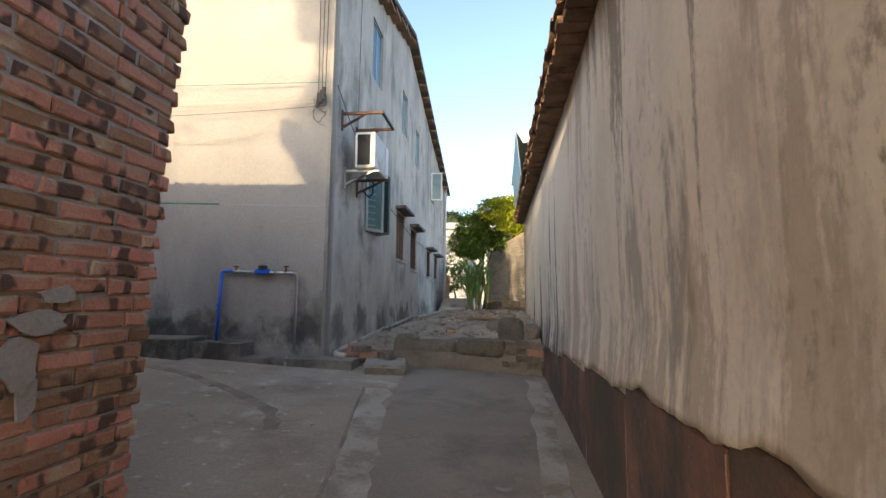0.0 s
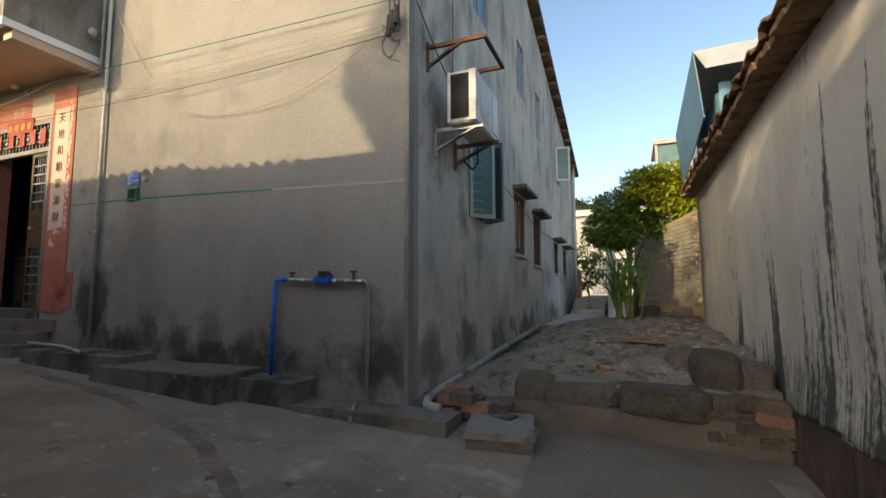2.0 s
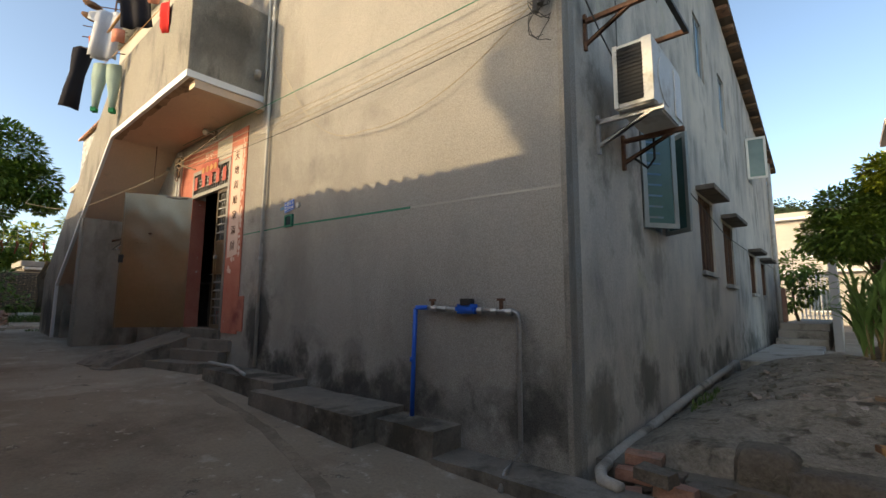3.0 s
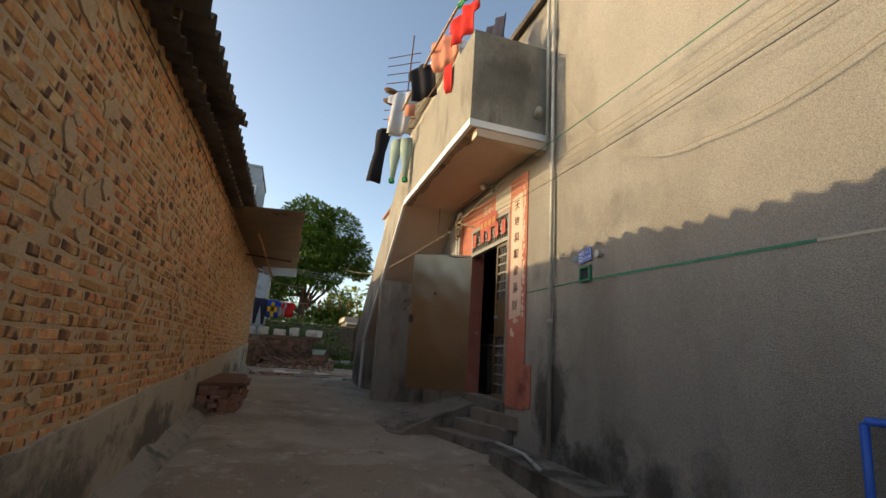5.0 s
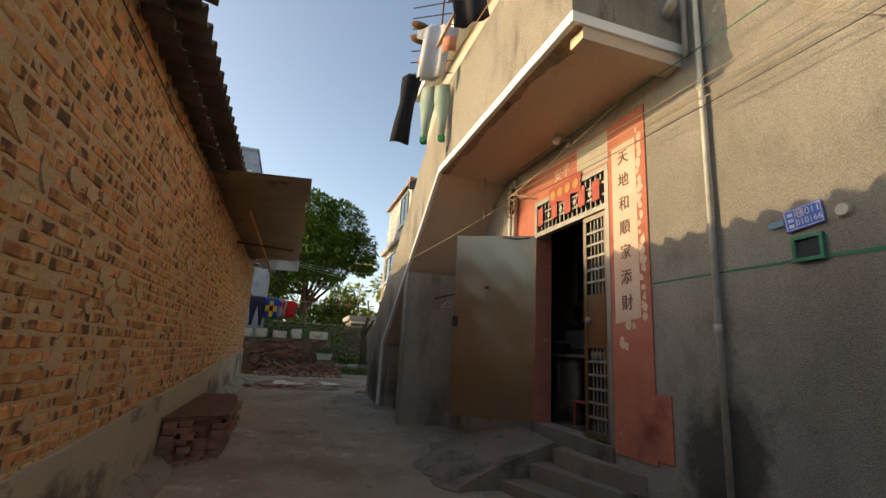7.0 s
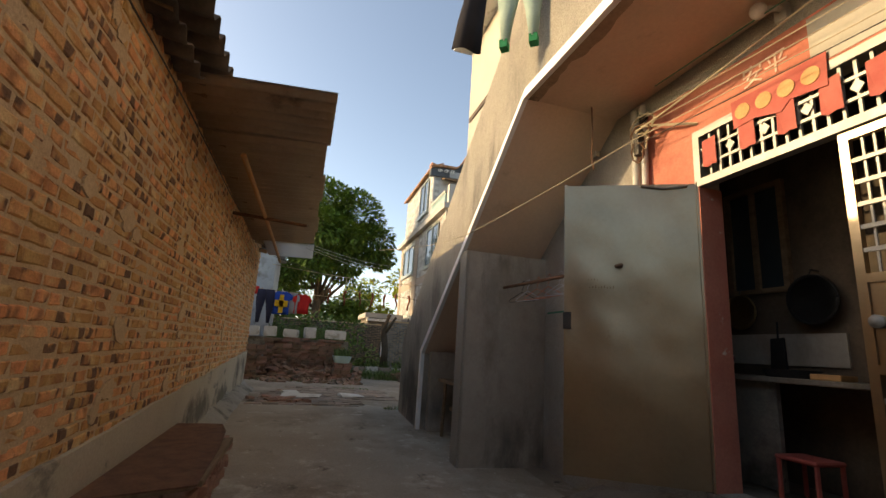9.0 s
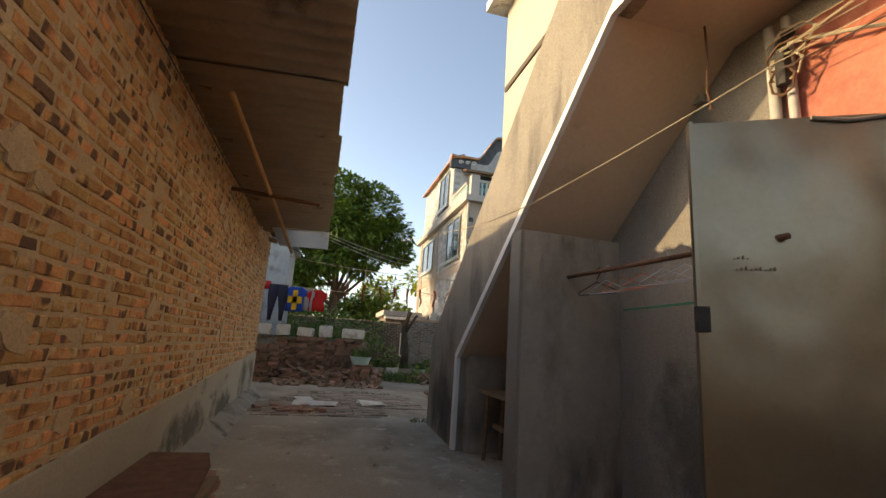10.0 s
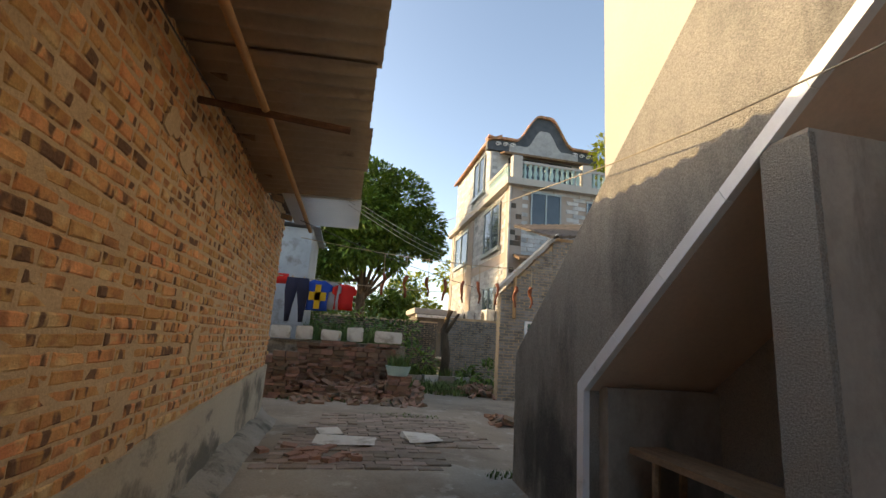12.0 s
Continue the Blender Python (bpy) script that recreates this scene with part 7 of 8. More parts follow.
box(bm, -3.0, -2.1, 20.4, 20.6, 0.2, 1.9)
part("side_wall", bm, M["old_brick"], low)
bm = bmesh.new()
box(bm, -1.0, -0.85, 16.5, 26.0, 0.3, 2.4)
part("yard_wall", bm, M["villa_cream"], low)
for k in range(8):
    bm = bmesh.new()
    tube(bm, [(-2.05 + 0.13 * k, 26.0, 0.85), (-2.05 + 0.13 * k, 26.0, 2.6)], 0.025, 6)
    part("gate_bar", bm, M["white_trim"], low)
for z in (1.0, 2.5):
    bm = bmesh.new()
    box(bm, -2.1, -1.0, 25.98, 26.02, z, z + 0.05)
    part("gate_rail", bm, M["white_trim"], low)

# wooded hill on the horizon
bm = bmesh.new()
hill_v = []
hx = [-170 + 20 * i for i in range(24)]
hy = [150 + 16 * j for j in range(10)]
for x in hx:
    hill_v.append([bm.verts.new((x, y, 58 * smooth01(150, 235, y) * (0.85 - 0.15 * math.sin(x * 0.02 + 0.6)) - 4 + 5 * noise.noise((x * 0.03, y * 0.03, 0)))) for y in hy])
for i in range(len(hx) - 1):
    for j in range(len(hy) - 1):
        bm.faces.new((hill_v[i][j], hill_v[i + 1][j], hill_v[i + 1][j + 1], hill_v[i][j + 1]))
tagged(part("hill", bm, M["woods"], smooth=True), "wooded green hill on the horizon", "hill", kind="structure")
blobs = []
rnd = random.Random(77)
for k in range(420):
    x, y = rnd.uniform(-70, 40), rnd.uniform(165, 255)
    z = 58 * smooth01(150, 235, y) * (0.85 - 0.15 * math.sin(x * 0.02 + 0.6)) - 4
    blobs.append((x, y, z + rnd.uniform(-3.0, 0.0), rnd.uniform(3.0, 5.0)))
leaf_cloud("hill_woods", blobs, 36000, 1.3, M["woods"], label="dense woods covering the distant hill", category="woods", seed=5, aspect=0.7)


# ---- yard at the west end ----
yard = thing("yard_terrace", (-23.5, 2.6, 0.6), "raised weedy yard behind the brick stacks", "yard", kind="structure")
bm = bmesh.new()
box(bm, -27.5, -21.35, -3.0, 4.55, 0.3, 1.82)
part("bank", bm, M["rubble_soil"], yard, "earth bank")
random.seed(31)


def stacked(name, x0, x1, y0, y1, z0, z1, label, ragged, seed):
    """A stack of loose old bricks, laid in uneven courses facing east."""
    t = thing(name, ((x0 + x1) / 2, (y0 + y1) / 2, z0), label, "brick stack", group="brick stacks")
    rnd = random.Random(seed)
    bm = bmesh.new()
    box(bm, x0, x1 - 0.16, y0 + 0.04, y1 - 0.04, z0 - 0.1, z1 - 0.12)
    part("core", bm, M["old_brick"], t)
    r = 0
    z = z0
    while z < z1 - 0.04:
        head = rnd.random() < 0.3
        ln = 0.125 if head else 0.245
        h = 0.118 if rnd.random() < 0.12 else 0.06
        y = y0 + rnd.uniform(0, 0.1)
        while y < y1 - 0.08:
            if z < z1 - 0.25 or rnd.random() > ragged:
                bm = bmesh.new()
                obox(bm, pose(x1 - 0.1 + rnd.uniform(-0.035, 0.035), y + ln / 2, z, 0, 0, rnd.uniform(-6, 6)), 0.2, ln * 0.96, h * 0.95, 0.005)
                part("brick", bm, M["old_brick_piece"], t)
            y += ln + 0.006
        z += h + 0.003
        r += 1
    return t


M["old_brick_piece"] = material("old_brick_piece", (0.22, 0.125, 0.082), (0.31, 0.19, 0.13), 6, 60, 0.93, bump=0.5, vary=0.35, fine_amount=0.3, shift=True, spots=[((0.12, 0.11, 0.085), 3.0, (0.52, 0.68), (1, 1, 1))])
gw0 = 0.66
stacked("brick_stack", -20.9, -20.3, 1.5, 2.15, gw0, 1.62, "neat stack of old red bricks", 0.1, 1)
stacked("brick_stack", -21.5, -20.95, 2.1, 4.35, gw0, 1.86, "long uneven stack of old grey-red bricks", 0.35, 2)
stacked("brick_stack", -20.8, -20.35, 4.05, 4.62, gw0, 1.2, "short stack of old red bricks under a basin", 0.1, 3)
stacked("brick_stack", -20.75, -20.3, 2.35, 3.95, gw0, 1.05, "low tumbled stack of old red bricks", 0.6, 4)
heap_v, heap_f = [], []
rnd = random.Random(8)
for k in range(330):
    x, y = rnd.gauss(-20.6, 0.35), rnd.uniform(2.2, 4.9)
    loose_box(heap_v, heap_f, pose(x, y, gw0 + max(0, 0.42 - 0.5 * abs(x + 20.9)) * rnd.random() + 0.0, rnd.uniform(-35, 35), rnd.uniform(-35, 35), rnd.uniform(0, 180)), 0.24, 0.115, 0.055)
for k in range(90):
    x, y = rnd.gauss(-22.5, 0.4), rnd.gauss(6.7, 0.4)
    loose_box(heap_v, heap_f, pose(x, y, gw0 + max(0, 0.3 - 0.3 * math.hypot(x + 22.5, y - 6.7)) * rnd.random(), rnd.uniform(-35, 35), rnd.uniform(-35, 35), rnd.uniform(0, 180)), 0.24, 0.115, 0.055)
for k in range(26):
    x, y = rnd.gauss(-18.2, 0.15), rnd.gauss(6.0, 0.18)
    loose_box(heap_v, heap_f, pose(x, y, gw0 + 0.1 * rnd.random(), rnd.uniform(-25, 25), rnd.uniform(-25, 25), rnd.uniform(0, 180)), 0.24, 0.115, 0.055)
stuff("fallen_bricks", heap_v, heap_f, M["old_brick"], "heaps of fallen old bricks in the yard", "bricks")
for (y0, y1, z, tl) in ((1.5, 1.92, 1.84, 2), (2.04, 2.40, 1.84, 7), (2.62, 3.02, 1.85, -9), (3.22, 3.52, 1.86, 12), (3.80, 4.42, 1.87, -3)):
    t = thing("foam_box", (-21.35, (y0 + y1) / 2, z), "dirty white polystyrene box used as a planter", "box", group="foam boxes")
    xx = -21.15 if y0 > 3.7 else -21.4
    bm = bmesh.new()
    obox(bm, pose(xx, (y0 + y1) / 2, z, 0.25 * tl, 0, tl), 0.4, y1 - y0, 0.27 + 0.004 * tl)
    bevelled(bm, 0.02, 2)
    part("box", bm, M["foam"], t)
    bm = bmesh.new()
    obox(bm, pose(xx, (y0 + y1) / 2, z + 0.255 + 0.004 * tl, 0.25 * tl, 0, tl), 0.32, y1 - y0 - 0.06, 0.02)
    part("soil", bm, M["rubble_soil"], t)
basin = thing("basin", (-20.55, 4.33, 1.2), "pale green plastic basin planted with grass", "basin")
bm = bmesh.new()
bmesh.ops.create_cone(bm, cap_ends=True, segments=22, radius1=0.21, radius2=0.28, depth=0.2, matrix=Matrix.Translation((-20.55, 4.33, 1.31)))
M["mint_plastic"] = material("mint_plastic", (0.36, 0.50, 0.46), (0.42, 0.56, 0.52), 4, 40, 0.5, bump=0.02, fine_amount=0.08)
part("bowl", bm, M["mint_plastic"], basin, smooth=False)


def grass_tuft(cx, cy, z, rx, ry, n, h, mat, label, seed, name="grass"):
    rnd = random.Random(seed)
    verts, faces = [], []
    for _ in range(n):
        a, q = rnd.uniform(0, math.tau), rnd.random() ** 0.5
        p = Vector((cx + rx * q * math.cos(a), cy + ry * q * math.sin(a), z))
        b = rnd.uniform(0, math.tau)
        d = Vector((math.cos(b), math.sin(b), 0))
        hh = h * rnd.uniform(0.4, 1.1)
        o = len(verts)
        w = 0.010
        s = Vector((-d.y, d.x, 0)) * w
        mid = p + d * hh * 0.2 + Vector((0, 0, hh * 0.65))
        tip = p + d * hh * 0.55 + Vector((0, 0, hh))
        verts += [tuple(p - s), tuple(p + s), tuple(mid + s * 0.8), tuple(mid - s * 0.8), tuple(tip)]
        faces += [(o, o + 1, o + 2, o + 3), (o + 3, o + 2, o + 4)]
    return stuff(name, verts, faces, mat, label, "grass")


grass_tuft(-20.55, 4.33, 1.38, 0.24, 0.24, 160, 0.3, M["grass"], "tuft of grass growing in the basin", 1)
grass_tuft(-22.8, 3.0, 1.8, 1.0, 1.4, 900, 0.5, M["grass"], "weeds behind the foam boxes", 2)
grass_tuft(-23.5, 6.2, 0.62, 1.6, 1.6, 2400, 0.32, M["grass"], "weedy grass in the yard", 3)
grass_tuft(-20.15, 3.3, 0.62, 0.15, 1.4, 260, 0.14, M["grass"], "grass along the foot of the brick stacks", 4)
grass_tuft(-18.6, 4.2, 0.64, 0.25, 0.7, 220, 0.08, M["grass"], "short grass between paving bricks", 5)
grass_tuft(-1.85, 8.6, 0.28, 0.2, 0.9, 200, 0.08, M["grass"], "short grass on the rubble", 6)
grass_tuft(-1.5, 6.75, 0.2, 0.18, 0.2, 90, 0.07, M["grass"], "short grass on the rubble", 7)
grass_tuft(-15.15, 4.85, 0.62, 0.1, 0.2, 70, 0.10, M["grass"], "grass at the foot of the stair wall", 8)
leaf_cloud("shrubs", [(-24.5, 7.6, 1.1, 0.5), (-24.2, 6.9, 0.95, 0.35), (-25.0, 5.6, 1.3, 0.5), (-25.5, 4.9, 2.2, 0.6), (-25.2, 3.7, 2.3, 0.6), (-25.6, 2.6, 2.4, 0.8), (-25.6, 1.4, 2.6, 0.8)], 2600, 0.2, M["leaf"], label="leafy green shrubs at the edge of the yard", category="shrubs", seed=12)
for k, y in enumerate((5.1, 5.6, 6.1, 6.6)):
    bm = bmesh.new()
    box(bm, -24.9, -24.4, y, y + 0.42, 0.66, 0.98, 0.015)
    solo("planter_box", bm, M["foam"] if k % 2 else M["villa_stone"], "stained planter box in the yard", "box", group="planter boxes")
    grass_tuft(-24.65, y + 0.2, 0.95, 0.2, 0.2, 90, 0.3, M["grass"], "green shoots in a planter box", 40 + k)

# clothes line
wire("clothes_line", sag((-20.6, -0.5, 3.3), (-20.6, 5.2, 3.1), 0.08), 0.008, M["wire"], "clothes line across the yard")
garment("red_cloth", [(0, -0.14, 0.14), (-0.22, -0.13, 0.13)], pose(-20.6, 1.68, 3.2, 0, 0, 90), M["c_red"], "small red cloth on the clothes line", 0.01, "clothes line")
trousers(pose(-20.6, 2.02, 3.135, 0, 0, 90), 0.46, 0.94, M["c_navy"], "dark navy trousers on the clothes line")
for y in (1.90, 2.14):
    bm = bmesh.new()
    box(bm, -20.625, -20.575, y - 0.012, y + 0.012, 3.08, 3.17)
    solo("clothes_peg", bm, M["bamboo"], "small wooden peg on the clothes line", "peg", group="clothes pegs")
jk = garment("blue_jacket", shirt_rows(0.46, 0.66, 0.14), pose(-20.6, 2.46, 3.12, 0, 0, 90), M["c_blue"], "bright blue jacket with yellow panels on a hanger", 0.012, "clothes line")
bm = bmesh.new()
for (a, b, c, dd) in ((2.40, 2.52, 2.5, 3.02), (2.28, 2.64, 2.68, 2.86)):
    box(bm, -20.57, -20.555, a, b, c, dd)
part("yellow_panel", bm, M["c_yellow"], jk, "yellow panel")
garment("white_shirt", shirt_rows(0.36, 0.6, 0.1), pose(-20.62, 2.74, 3.1, 0, 0, 80), M["c_grey"], "pale grey shirt on a hanger", 0.015, "clothes line")
garment("red_shirt", shirt_rows(0.42, 0.56, 0.12), pose(-20.6, 3.02, 3.08, 0, 0, 90), M["c_red"], "red shirt on a hanger", 0.012, "clothes line")

# strings of cured meat
wire("meat_line", sag((-17.6, 2.3, 3.42), (-17.6, 7.2, 3.35), 0.12), 0.007, M["wire"], "line strung across the yard with curing meat")
wire("meat_line", sag((-16.2, 2.42, 3.36), (-21.5, 6.9, 3.3), 0.10), 0.006, M["wire_dark"], "line strung across the yard")
rnd = random.Random(3)
for k, y in enumerate((3.62, 3.98, 4.34, 4.62, 4.92, 5.2, 5.52, 5.84, 6.12)):
    t = thing("cured_meat", (-17.6, y, 2.55), "strip of cured meat hung from a wire hook", "meat", group="cured meat")
    zt = 3.24 - 0.02 * rnd.random()
    bm = bmesh.new()
    tube(bm, [(-17.6, y, 3.30), (-17.6, y + 0.01, zt - 0.28)], 0.006, 5)
    part("hook", bm, M["wire"], t)
    bm = bmesh.new()
    z = zt - 0.25
    pts = [Vector((-17.6 + 0.015 * math.sin(i * 1.7 + k), y + 0.02 * math.sin(i * 1.1 + k * 2), z - 0.07 * i)) for i in range(6)]
    tube(bm, pts, 0.030, 7, 0.016)
    for v in bm.verts:
        v.co.y += 0.03 * noise.noise(v.co * 14)
    part("strip", bm, M["meat"], t, smooth=True)
for k in range(3):
    wire("overhead_wire", sag((-15.9, 3.0, 3.55 + 0.05 * k), (-29.5, 7.6, 5.4 + 0.22 * k), 0.15), 0.005, M["pvc"], "pale overhead wire towards the villa")

M["clear_plastic"] = material("clear_plastic", (0.74, 0.74, 0.72), (0.82, 0.82, 0.80), 2, 40, 0.5, bump=0.02, fine_amount=0.06)
nt = M["clear_plastic"].node_tree
glow, both = nt.nodes.new("ShaderNodeBsdfTranslucent"), nt.nodes.new("ShaderNodeMixShader")
glow.inputs["Color"].default_value = (0.80, 0.80, 0.77, 1)
both.inputs[0].default_value = 0.55
nt.links.new(nt.nodes["Principled BSDF"].outputs[0], both.inputs[1])
nt.links.new(glow.outputs[0], both.inputs[2])
nt.links.new(both.outputs[0], nt.nodes["Material Output"].inputs[0])
# small shed with a white sheet, and the translucent eave sheet
ws = thing("white_shed", (-22.5, 0.9, 1.8), "white metal shed behind the brick house", "shed")
bm = bmesh.new()
box(bm, -24.5, -22.0, -2.0, 2.08, 1.7, 4.55)
part("wall", bm, M["grey_metal"], ws)
bm = bmesh.new()
prism(bm, [(-24.7, -2.2, 4.9), (-21.8, -2.2, 4.9), (-21.8, 2.25, 4.56), (-24.7, 2.25, 4.56)], (0, 0, 0.05))
part("roof", bm, M["grey_metal"], ws)
bm = bmesh.new()
corrugated(bm, (-17.5, 2.2, 3.60), (1, 0, 0), (0, 1, 0.03), 1.6, 0.95, 0.1, 0.015)
solo("plastic_sheet", bm, M["clear_plastic"], "white corrugated plastic sheet under the eave", "sheet", smooth=True)
gr = thing("far_shed", (-13.5, -3.5, 3.6), "grey flat-roofed block rising behind the brick house", "house")
bm = bmesh.new()
box(bm, -26.0, -22.5, -3.2, 1.1, 0.5, 8.92)
part("wall", bm, M["grey_metal"], gr)
bm = bmesh.new()
box(bm, -26.04, -22.46, -3.24, 1.14, 8.92, 9.02)
part("roof", bm, M["grey_metal"], gr)
bm = bmesh.new()
for (a, b, c, dd) in ((0.40, 0.46, 7.3, 8.1), (0.94, 1.0, 7.3, 8.1), (0.46, 0.94, 8.04, 8.1), (0.46, 0.94, 7.3, 7.36)):
    box(bm, -22.5, -22.44, a, b, c, dd)
fw = part("window", bm, M["white_trim"], gr)
bm = bmesh.new()
box(bm, -22.497, -22.485, 0.46, 0.94, 7.36, 8.04)
part("pane", bm, M["glass_dark"], fw)
# unseen block added to keep the sun off the yard ground
plain_house("yard_shade_house", -36.0, -19.5, -14.0, -8.5, 7.0, M["villa_cream"], "unseen plain rendered house added south of the yard to shade it", 2, 5)

# villa
VX, VY = -28.4, 9.54
villa = thing("villa", (-34.0, 13.0, 0.6), "three-storey white-brick villa with a curved wok-ear gable", "house")


def clad(bm_lists, plane, u0, u1, z0, z1, holes, seed, at=None):
    """Rows of thin cladding bricks on a wall plane, leaving openings free."""
    rnd = random.Random(seed)
    verts, faces = bm_lists
    z, r = z0, 0
    while z < z1 - 0.1:
        u = u0 - (r % 2) * 0.3
        while u < u1:
            a, b = max(u, u0), min(u + 0.58, u1)
            if b - a > 0.05 and not any(h[0] - 0.05 < b and a < h[1] + 0.05 and h[2] - 0.2 < z and z < h[3] + 0.05 for h in holes):
                o = rnd.uniform(0.0, 0.02)
                if plane == "x":
                    loose_box(verts, faces, Matrix.Translation((VX if at is None else at, (a + b) / 2, z)), 0.03 + o, b - a, 0.17)
                else:
                    loose_box(verts, faces, Matrix.Translation(((a + b) / 2, VY if at is None else at, z)), b - a, 0.03 + o, 0.17)
            u += 0.6
        z += 0.19
        r += 1


bm = bmesh.new()
box(bm, -39.5, VX - 0.01, VY + 0.01, 17.5, 0.5, 8.95)
body = part("body", bm, M["villa_stone"], villa)
bm = bmesh.new()
box(bm, -39.0, -31.75, VY + 0.02, 16.8, 8.95, 12.4)
part("upper_body", bm, M["villa_brick"], villa)
bm = bmesh.new()
box(bm, -39.9, VX + 0.35, VY - 0.3, 17.8, 8.85, 9.15)
part("terrace_slab", bm, M["villa_cream"], villa)
xh = [(10.46, 11.82, 7.05, 8.62), (13.1, 14.2, 6.95, 8.5), (10.6, 11.6, 3.9, 5.2)]
yh = [(-32.1, -29.7, 6.4, 8.5), (-38.3, -35.4, 6.6, 8.4), (-31.8, -30.0, 2.9, 4.6)]
v, f = [], []
clad((v, f), "x", VY + 0.5, 17.4, 0.9, 8.8, xh, 1)
clad((v, f), "y", -39.4, VX - 0.5, 0.9, 8.8, yh, 2)
clad((v, f), "y", -38.95, -31.8, 9.2, 12.3, [(-34.6, -32.6, 10.0, 12.0)], 3, VY + 0.02)
clad((v, f), "x", VY + 0.1, 16.7, 9.2, 12.3, [(10.5, 14.0, 9.2, 11.8)], 4, -31.75)
stuff("brick_cladding", v, f, M["villa_brick"], "pale grey cladding bricks", "", villa)
bm = bmesh.new()
box(bm, VX - 0.5, VX + 0.05, VY - 0.05, VY + 0.5, 0.6, 8.85)
part("corner_pier", bm, M["villa_stone"], villa, "tan stone corner pier")
for (a, b, c, dd) in xh:
    bm = bmesh.new()
    box(bm, VX + 0.0, VX + 0.045, a, b, c, dd)
    w_ = part("window", bm, M["glass_dark"], villa)
    bm = bmesh.new()
    for q in ((a - 0.03, a + 0.03), (b - 0.03, b + 0.03), ((a + b) / 2 - 0.03, (a + b) / 2 + 0.03)):
        box(bm, VX + 0.046, VX + 0.09, q[0], q[1], c, dd)
    box(bm, VX + 0.046, VX + 0.09, a - 0.05, b + 0.05, dd, dd + 0.08)
    box(bm, VX + 0.02, VX + 0.16, a - 0.15, b + 0.15, c - 0.16, c)
    part("frame", bm, M["alu"], w_)
for (a, b, c, dd) in yh + [(-34.6, -32.6, 10.0, 12.0)]:
    bm = bmesh.new()
    box(bm, a, b, VY - 0.045, VY, c, dd)
    w_ = part("window", bm, M["glass_dark"], villa)
    bm = bmesh.new()
    for q in ((a - 0.03, a + 0.03), (b - 0.03, b + 0.03), ((a + b) / 2 - 0.03, (a + b) / 2 + 0.03)):
        box(bm, q[0], q[1], VY - 0.09, VY - 0.046, c, dd)
    box(bm, a - 0.05, b + 0.05, VY - 0.09, VY - 0.046, dd, dd + 0.08)
    box(bm, a - 0.2, b + 0.2, VY - 0.16, VY - 0.02, c - 0.18, c)
    part("frame", bm, M["alu"], w_)


def baluster_row(p, q, n):
    p, q = Vector(p), Vector(q)
    bm = bmesh.new()
    for zz, hh in ((0.0, 0.1), (0.78, 0.12)):
        mid = (p + q) / 2
        ln = (q - p).length
        ang = math.degrees(math.atan2((q - p).y, (q - p).x))
        obox(bm, pose(mid.x, mid.y, mid.z + zz, 0, 0, ang), ln, 0.2, hh)
    part("balustrade_rail", bm, M["villa_cream"], villa)
    for i in range(n):
        c = p.lerp(q, (i + 0.5) / n)
        bm = bmesh.new()
        prof = [(0.0, 0.09), (0.1, 0.06), (0.3, 0.10), (0.5, 0.05), (0.68, 0.09)]
        pr = None
        for z, r in prof:
            ring = [bm.verts.new((c.x + r * math.cos(t), c.y + r * math.sin(t), c.z + 0.1 + z)) for t in (math.tau * k / 8 for k in range(8))]
            if pr:
                for k in range(8):
                    bm.faces.new((pr[k], pr[(k + 1) % 8], ring[(k + 1) % 8], ring[k]))
            pr = ring
        part("baluster", bm, M["mint_plastic"], villa, smooth=True)


baluster_row((VX, 10.0, 9.15), (VX, 12.8, 9.15), 11)
baluster_row((VX, 13.3, 9.15), (VX, 16.5, 9.15), 12)
baluster_row((-31.6, VY, 9.15), (VX - 0.4, VY, 9.15), 11)
for y in (9.75, 13.05):
    bm = bmesh.new()
    box(bm, VX - 0.2, VX + 0.15, y - 0.22, y + 0.22, 9.15, 10.25)
    part("pillar", bm, M["villa_cream"], villa)
# stone bands, pilasters and corner stones
for z0, z1 in ((5.55, 6.0), (2.0, 2.45)):
    bm = bmesh.new()
    box(bm, -39.45, VX - 0.51, VY - 0.035, VY + 0.02, z0, z1)
    part("string_course", bm, M["villa_stone"], villa, "tan stone band")
bm = bmesh.new()
box(bm, -35.2, -34.2, VY - 0.06, VY + 0.02, 0.7, 8.84)
part("pilaster", bm, M["villa_stone"], villa, "tan stone pilaster")
bm = bmesh.new()
box(bm, -39.5, -38.9, VY - 0.055, VY + 0.02, 0.7, 8.84)
part("pilaster", bm, M["villa_stone"], villa, "tan stone pilaster")
rq = random.Random(6)
for k in range(34):
    bm = bmesh.new()
    zq = 0.8 + 0.235 * k
    if rq.random() < 0.45:
        box(bm, VX + 0.03, VX + 0.056, VY + rq.choice((-0.02, 0.22)), VY + rq.choice((0.2, 0.46)) + 0.02, zq, zq + 0.22)
        part("quoin", bm, M["sandstone_red"], villa, "brown corner stone")
    else:
        bm.free()
# wok-ear gable over the terrace
cy_, half = 12.4, 3.1


def ear(t):
    a = abs(t)
    return 12.35 + 0.35 * (1 - smooth01(0.75, 1.0, a)) * 0.4 + 1.55 * (1 - smooth01(0.10, 0.52, a)) + 0.28 * smooth01(0.85, 1.0, a) * 0.6


